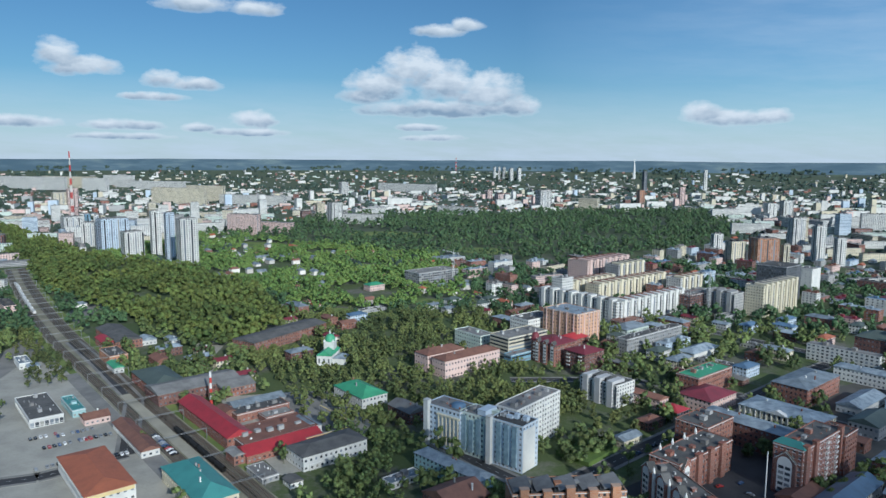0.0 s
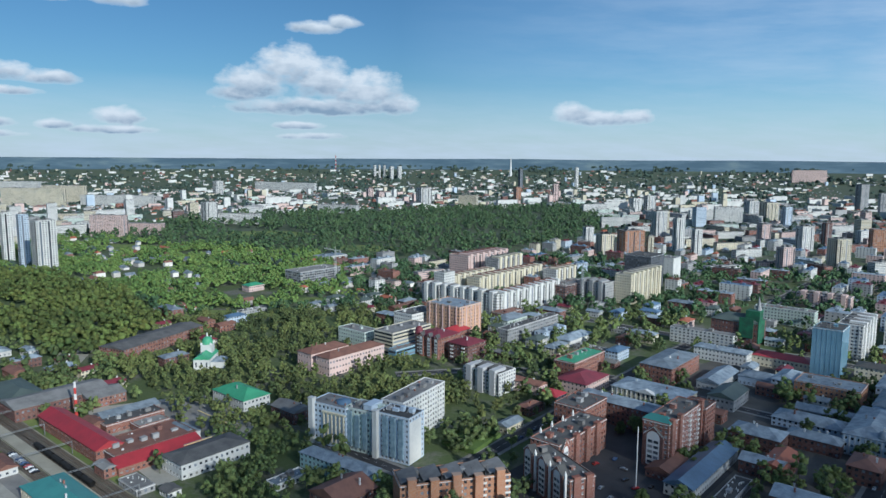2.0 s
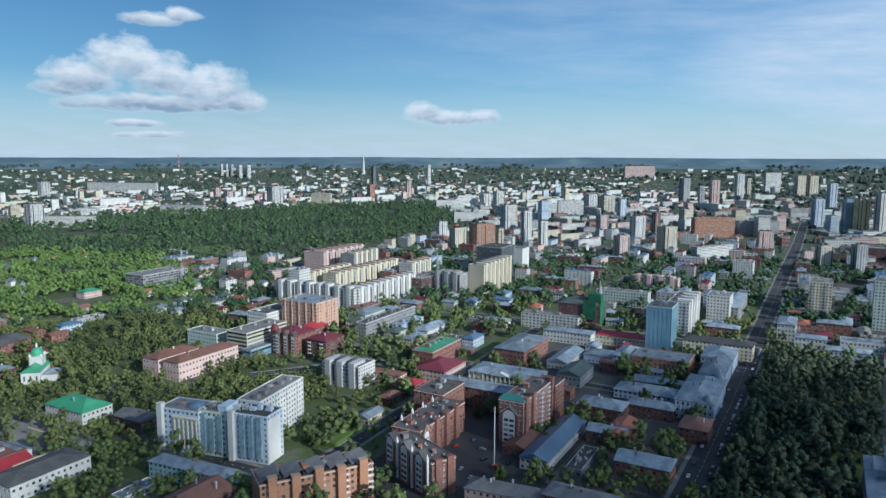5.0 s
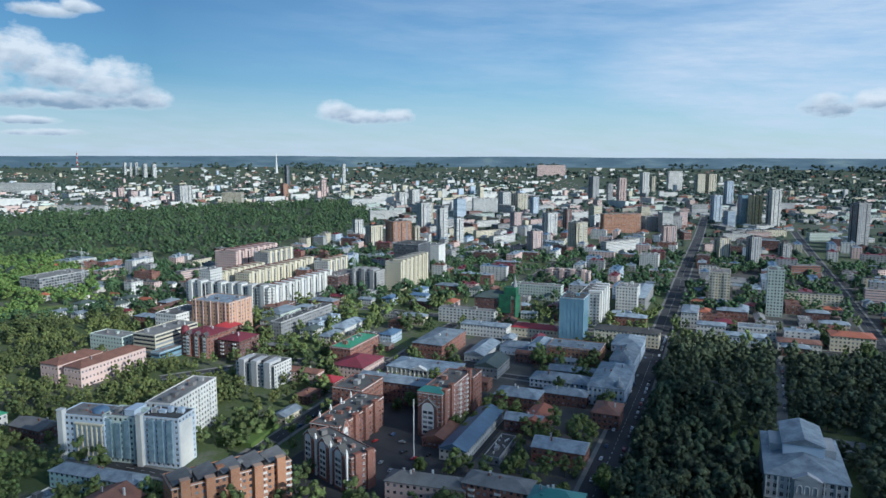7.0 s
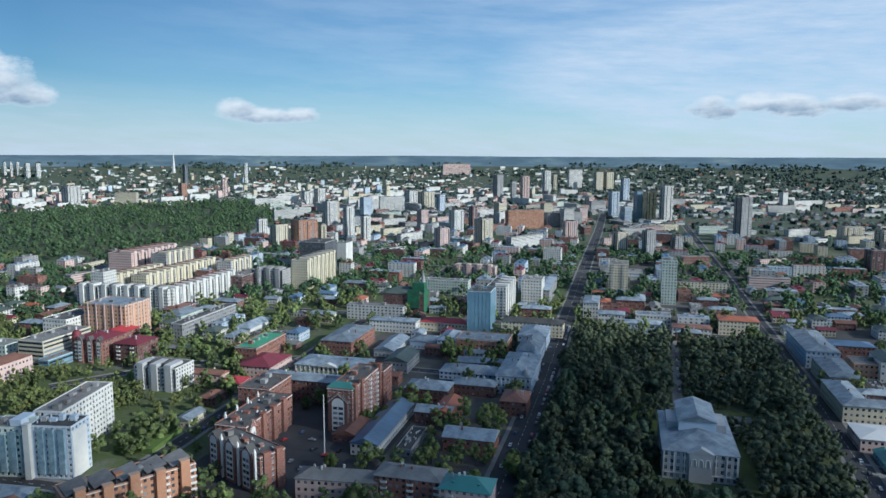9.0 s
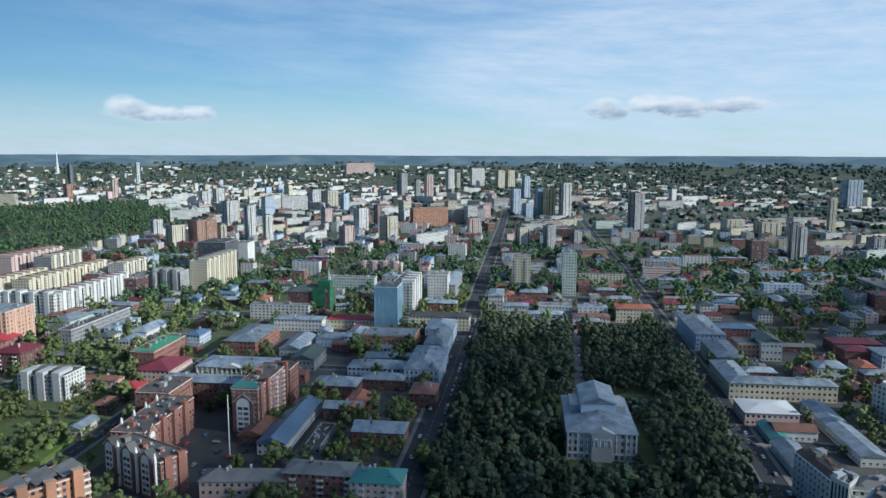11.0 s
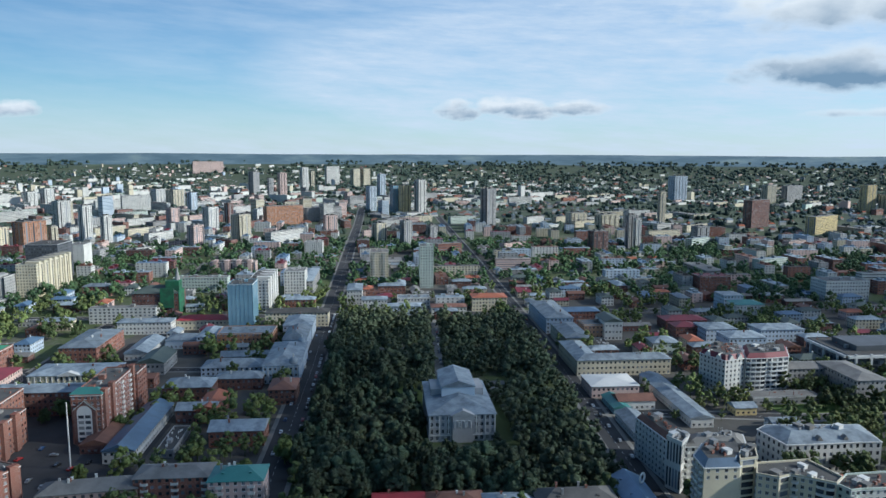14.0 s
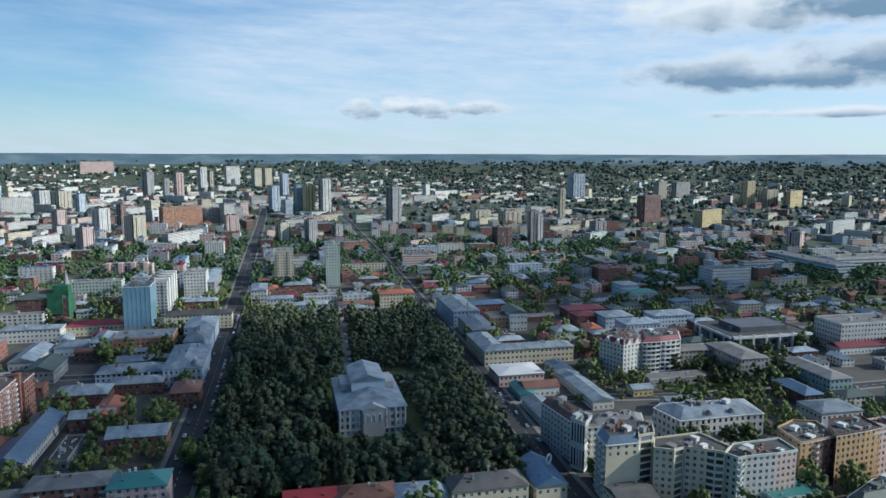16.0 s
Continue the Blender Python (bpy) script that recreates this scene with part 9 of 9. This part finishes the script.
def plant():
    rnd = random.Random(5)
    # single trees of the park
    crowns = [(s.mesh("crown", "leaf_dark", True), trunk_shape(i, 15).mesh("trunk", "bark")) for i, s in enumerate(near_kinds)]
    made, spots = 0, []
    protos = []
    for i, (cr, tr) in enumerate(crowns):
        ob = thing("tree", "tall broad-leaved park tree with crown green darkened for shade", "tree", pose(0, 0, 0), "park trees")
        part("trunk", tr, None, ob)
        part("crown", cr, None, ob)
        protos.append([ob, False])
    x0, y0 = 60, 210
    for i in range(40):
        for j in range(54):
            x, y = x0 + i * 7.9 + rnd.uniform(-3.8, 3.8), y0 + j * 7.9 + rnd.uniform(-3.8, 3.8)
            if not inside(x, y, PARK) or taken(x, y, 3.0) or on_road(x, y, 1.0):
                continue
            if 206 < x < 250 and 378 < y < 416 or (abs((x - 204) - (y - 406) * 0.464) < 4.6 and y > 395) or ((x - 176) / 13) ** 2 + ((y - 402) / 17) ** 2 < 1 or (abs((y - 497) + (x - 250) * 0.42) < 3.5):
                continue
            lx, ly = (x - 187) * 0.927 - (y - 349) * 0.375, (x - 187) * 0.375 + (y - 349) * 0.927
            if abs(lx) < 27 and -56 < ly < -20 and rnd.random() < 0.93 or abs(lx) < 24 and -34 < ly < 34:
                continue
            k, a, w = rnd.choice((rnd.uniform(0.6, 0.95), rnd.uniform(0.85, 1.2), rnd.uniform(1.1, 1.5))), rnd.uniform(0, 6.28), rnd.randrange(5)
            if made < 222 and y < 530:
                m = pose(x, y, 0, 0, 0, math.degrees(a)) @ Matrix.Diagonal((k, k, k, 1))
                if not protos[w][1]:
                    protos[w][0].matrix_world, protos[w][1] = m, True
                else:
                    o = copy_thing(protos[w][0], pose(x, y, 0, 0, 0, math.degrees(a)))
                    o.scale = (k, k, k)
                made += 1
            else:
                spots.append((x, y, 0, k, a, w))
    wood("park_wood", "dense park trees behind the square, green darkened for shade", spots, mid_kinds, "leaf_dark")

    def fill(poly, step, keep, small=0.7, big=1.15, z=0.0, margin=4.0, gaps=-9.0, grain=0.011):
        xs, ys = [p[0] for p in poly], [p[1] for p in poly]
        got = []
        x = min(xs)
        while x < max(xs):
            y = min(ys)
            while y < max(ys):
                px, py = x + rnd.uniform(-0.45, 0.45) * step, y + rnd.uniform(-0.45, 0.45) * step
                if rnd.random() < keep and inside(px, py, poly) and not taken(px, py, margin) and not on_road(px, py, 0.5) \
                        and noise.noise((px * grain, py * grain, 6.0)) > gaps and not any(((px - cx) / ra) ** 2 + ((py - cy) / rb) ** 2 < 1 for cx, cy, ra, rb in CLEAR):
                    got.append((px, py, z, rnd.uniform(small, big), rnd.uniform(0, 6.28), rnd.randrange(9)))
                y += step
            x += step
        return got

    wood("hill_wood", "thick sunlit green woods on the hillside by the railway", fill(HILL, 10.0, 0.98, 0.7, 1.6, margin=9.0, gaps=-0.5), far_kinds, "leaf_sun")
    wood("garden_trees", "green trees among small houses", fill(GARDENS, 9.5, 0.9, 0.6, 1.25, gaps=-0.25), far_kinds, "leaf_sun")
    wood("church_wood", "green trees round the church", fill(CHURCH_WOOD, 7.0, 0.85, 0.4, 0.95, margin=5.0, gaps=-0.35, grain=0.03), mid_kinds, "leaf")
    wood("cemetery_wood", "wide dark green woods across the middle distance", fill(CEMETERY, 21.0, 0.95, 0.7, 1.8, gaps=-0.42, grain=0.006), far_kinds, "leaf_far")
    wood("courtyard_trees", "green trees round the lawn between school and hotel", fill([(300, 312), (308, 279), (354, 278), (394, 258), (372, 222), (440, 215), (520, 262), (481, 290), (425, 296), (384, 300), (366, 308)], 7.0, 0.62, 0.5, 1.0, margin=2.0), mid_kinds, "leaf")
    # a few trees set apart: before the academy, by the teal-roofed corner and in the courts
    lone = [(81, 337, 1.0), (86, 330, 0.8), (84, 345, 0.9), (14, 408, 0.7), (8, 418, 0.8), (20, 424, 0.75), (28, 432, 0.8), (-12, 360, 0.7), (118, 366, 0.9), (112, 384, 0.8), (45, 322, 0.7), (30, 330, 0.6), (52, 316, 0.8), (60, 330, 0.7), (-30, 452, 0.7), (-20, 458, 0.8)]
    wood("court_trees", "single green trees in the courts and before the academy", [(x, y, 0, k, rnd.uniform(0, 6), i) for i, (x, y, k) in enumerate(lone)], [crown_shape(81 + i, 14, 6.0, 10, 1, 90, leaf=0.6).tube((0, 0, -0.3), (0, 0, 6), 0.3, 0.2, n=6) for i in range(3)], "leaf")
    wood("court_wood", "leafy green trees in the courts behind the school", fill([(392, 262), (405, 298), (450, 302), (500, 285), (470, 255), (415, 235), (405, 222), (372, 222), (360, 256)], 7.0, 0.8, 0.6, 1.15, margin=1.5), mid_kinds, "leaf")
    wood("slope_trees", "green trees on the slope below the white blocks", fill([(-150, 440), (-95, 410), (-85, 470), (-110, 520), (-190, 520), (-200, 470)], 8.5, 0.6, 0.45, 0.9, margin=2.5), mid_kinds, "leaf")
    wood("trackside_trees", "green bushes and trees between the tracks and the river road", fill([(-850, 475), (-545, 362), (-512, 330), (-530, 312), (-600, 345), (-700, 400), (-815, 455)], 8.0, 0.75, 0.4, 0.8, margin=2.0), mid_kinds, "leaf")
    wood("forecourt_trees", "round green trees along the station forecourt", [(x, y, 0, k, i * 1.7, i) for i, (x, y, k) in enumerate([(-482, 262, .8), (-470, 240, .8), (-452, 226, .7), (-445, 216, .7), (-438, 206, .7), (-430, 196, .75), (-420, 186, .75), (-372, 291, .7), (-505, 275, .6), (-512, 283, .7)])], mid_kinds, "leaf")
    wood("bank_trees", "dense dark trees on the bank below the white slab", fill([(-290, 362), (-238, 372), (-205, 366), (-205, 350), (-215, 330), (-190, 318), (-180, 285), (-228, 262), (-238, 300), (-244, 335)], 7.5, 0.8, 0.5, 0.9, margin=2.5), mid_kinds, "leaf")
    # street and yard trees between the houses
    got, far = [], []
    for _ in range(30000):
        a, r = radians(rnd.uniform(-64, 76)), math.sqrt(rnd.uniform(150 ** 2, 1250 ** 2))
        x, y = r * math.sin(a), r * math.cos(a)
        dense = noise.noise((x * 0.012, y * 0.012, 4.0))
        if dense < (-0.3 if x < 0 and r < 800 else -0.1 if r < 800 else -0.25) or taken(x, y, 2.5) or on_road(x, y, 0.5):
            continue
        if inside(x, y, PARK) or inside(x, y, HILL) or inside(x, y, CEMETERY) or inside(x, y, CHURCH_WOOD) or inside(x, y, GARDENS):
            continue
        if inside(x, y, [(-482, 261), (-380, 215), (-334, 297), (-436, 346)]) or inside(x, y, [(-391, 380), (-244, 297), (-210, 357), (-340, 431)]):
            continue
        if any(inside(x, y, z) for z in BARE) or inside(x, y, FORECOURT):
            continue
        (got if r < 800 else far).append((x, y, 0, rnd.uniform(0.6, 1.3), rnd.uniform(0, 6.28), rnd.randrange(9)))
    wood("yard_trees", "green trees in yards and streets between the houses", got[:1900], mid_kinds, "leaf")
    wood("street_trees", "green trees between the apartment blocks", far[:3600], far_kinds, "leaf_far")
    # belts of trees far out, closer and smaller towards the hills
    got = []
    for _ in range(60000):
        a, r = radians(rnd.uniform(-66, 78)), math.sqrt(rnd.uniform(1150 ** 2, 4600 ** 2))
        x, y = r * math.sin(a), r * math.cos(a)
        open_side = -0.02 - 0.3 * max(0.0, min(1.0, (math.degrees(a) - 8) / 22))
        if noise.noise((x * 0.004, y * 0.004, 9.0)) + 0.5 * noise.noise((x * 0.013, y * 0.013, 2.0)) < open_side or taken(x, y, 3) or on_road(x, y, 2):
            continue
        if inside(x, y, CEMETERY) or inside(x, y, HILL):
            continue
        k = shrink(r)
        got.append((x, y, far_height(r) - 0.5, rnd.uniform(0.7, 1.35) * (1.25 - 0.5 * k), rnd.uniform(0, 6.28), rnd.randrange(9)))
    wood("far_trees", "distant green belts of trees across the city", got[:9500], [belt_shape(71 + i) for i in range(4)], "leaf_hazed")


plant()
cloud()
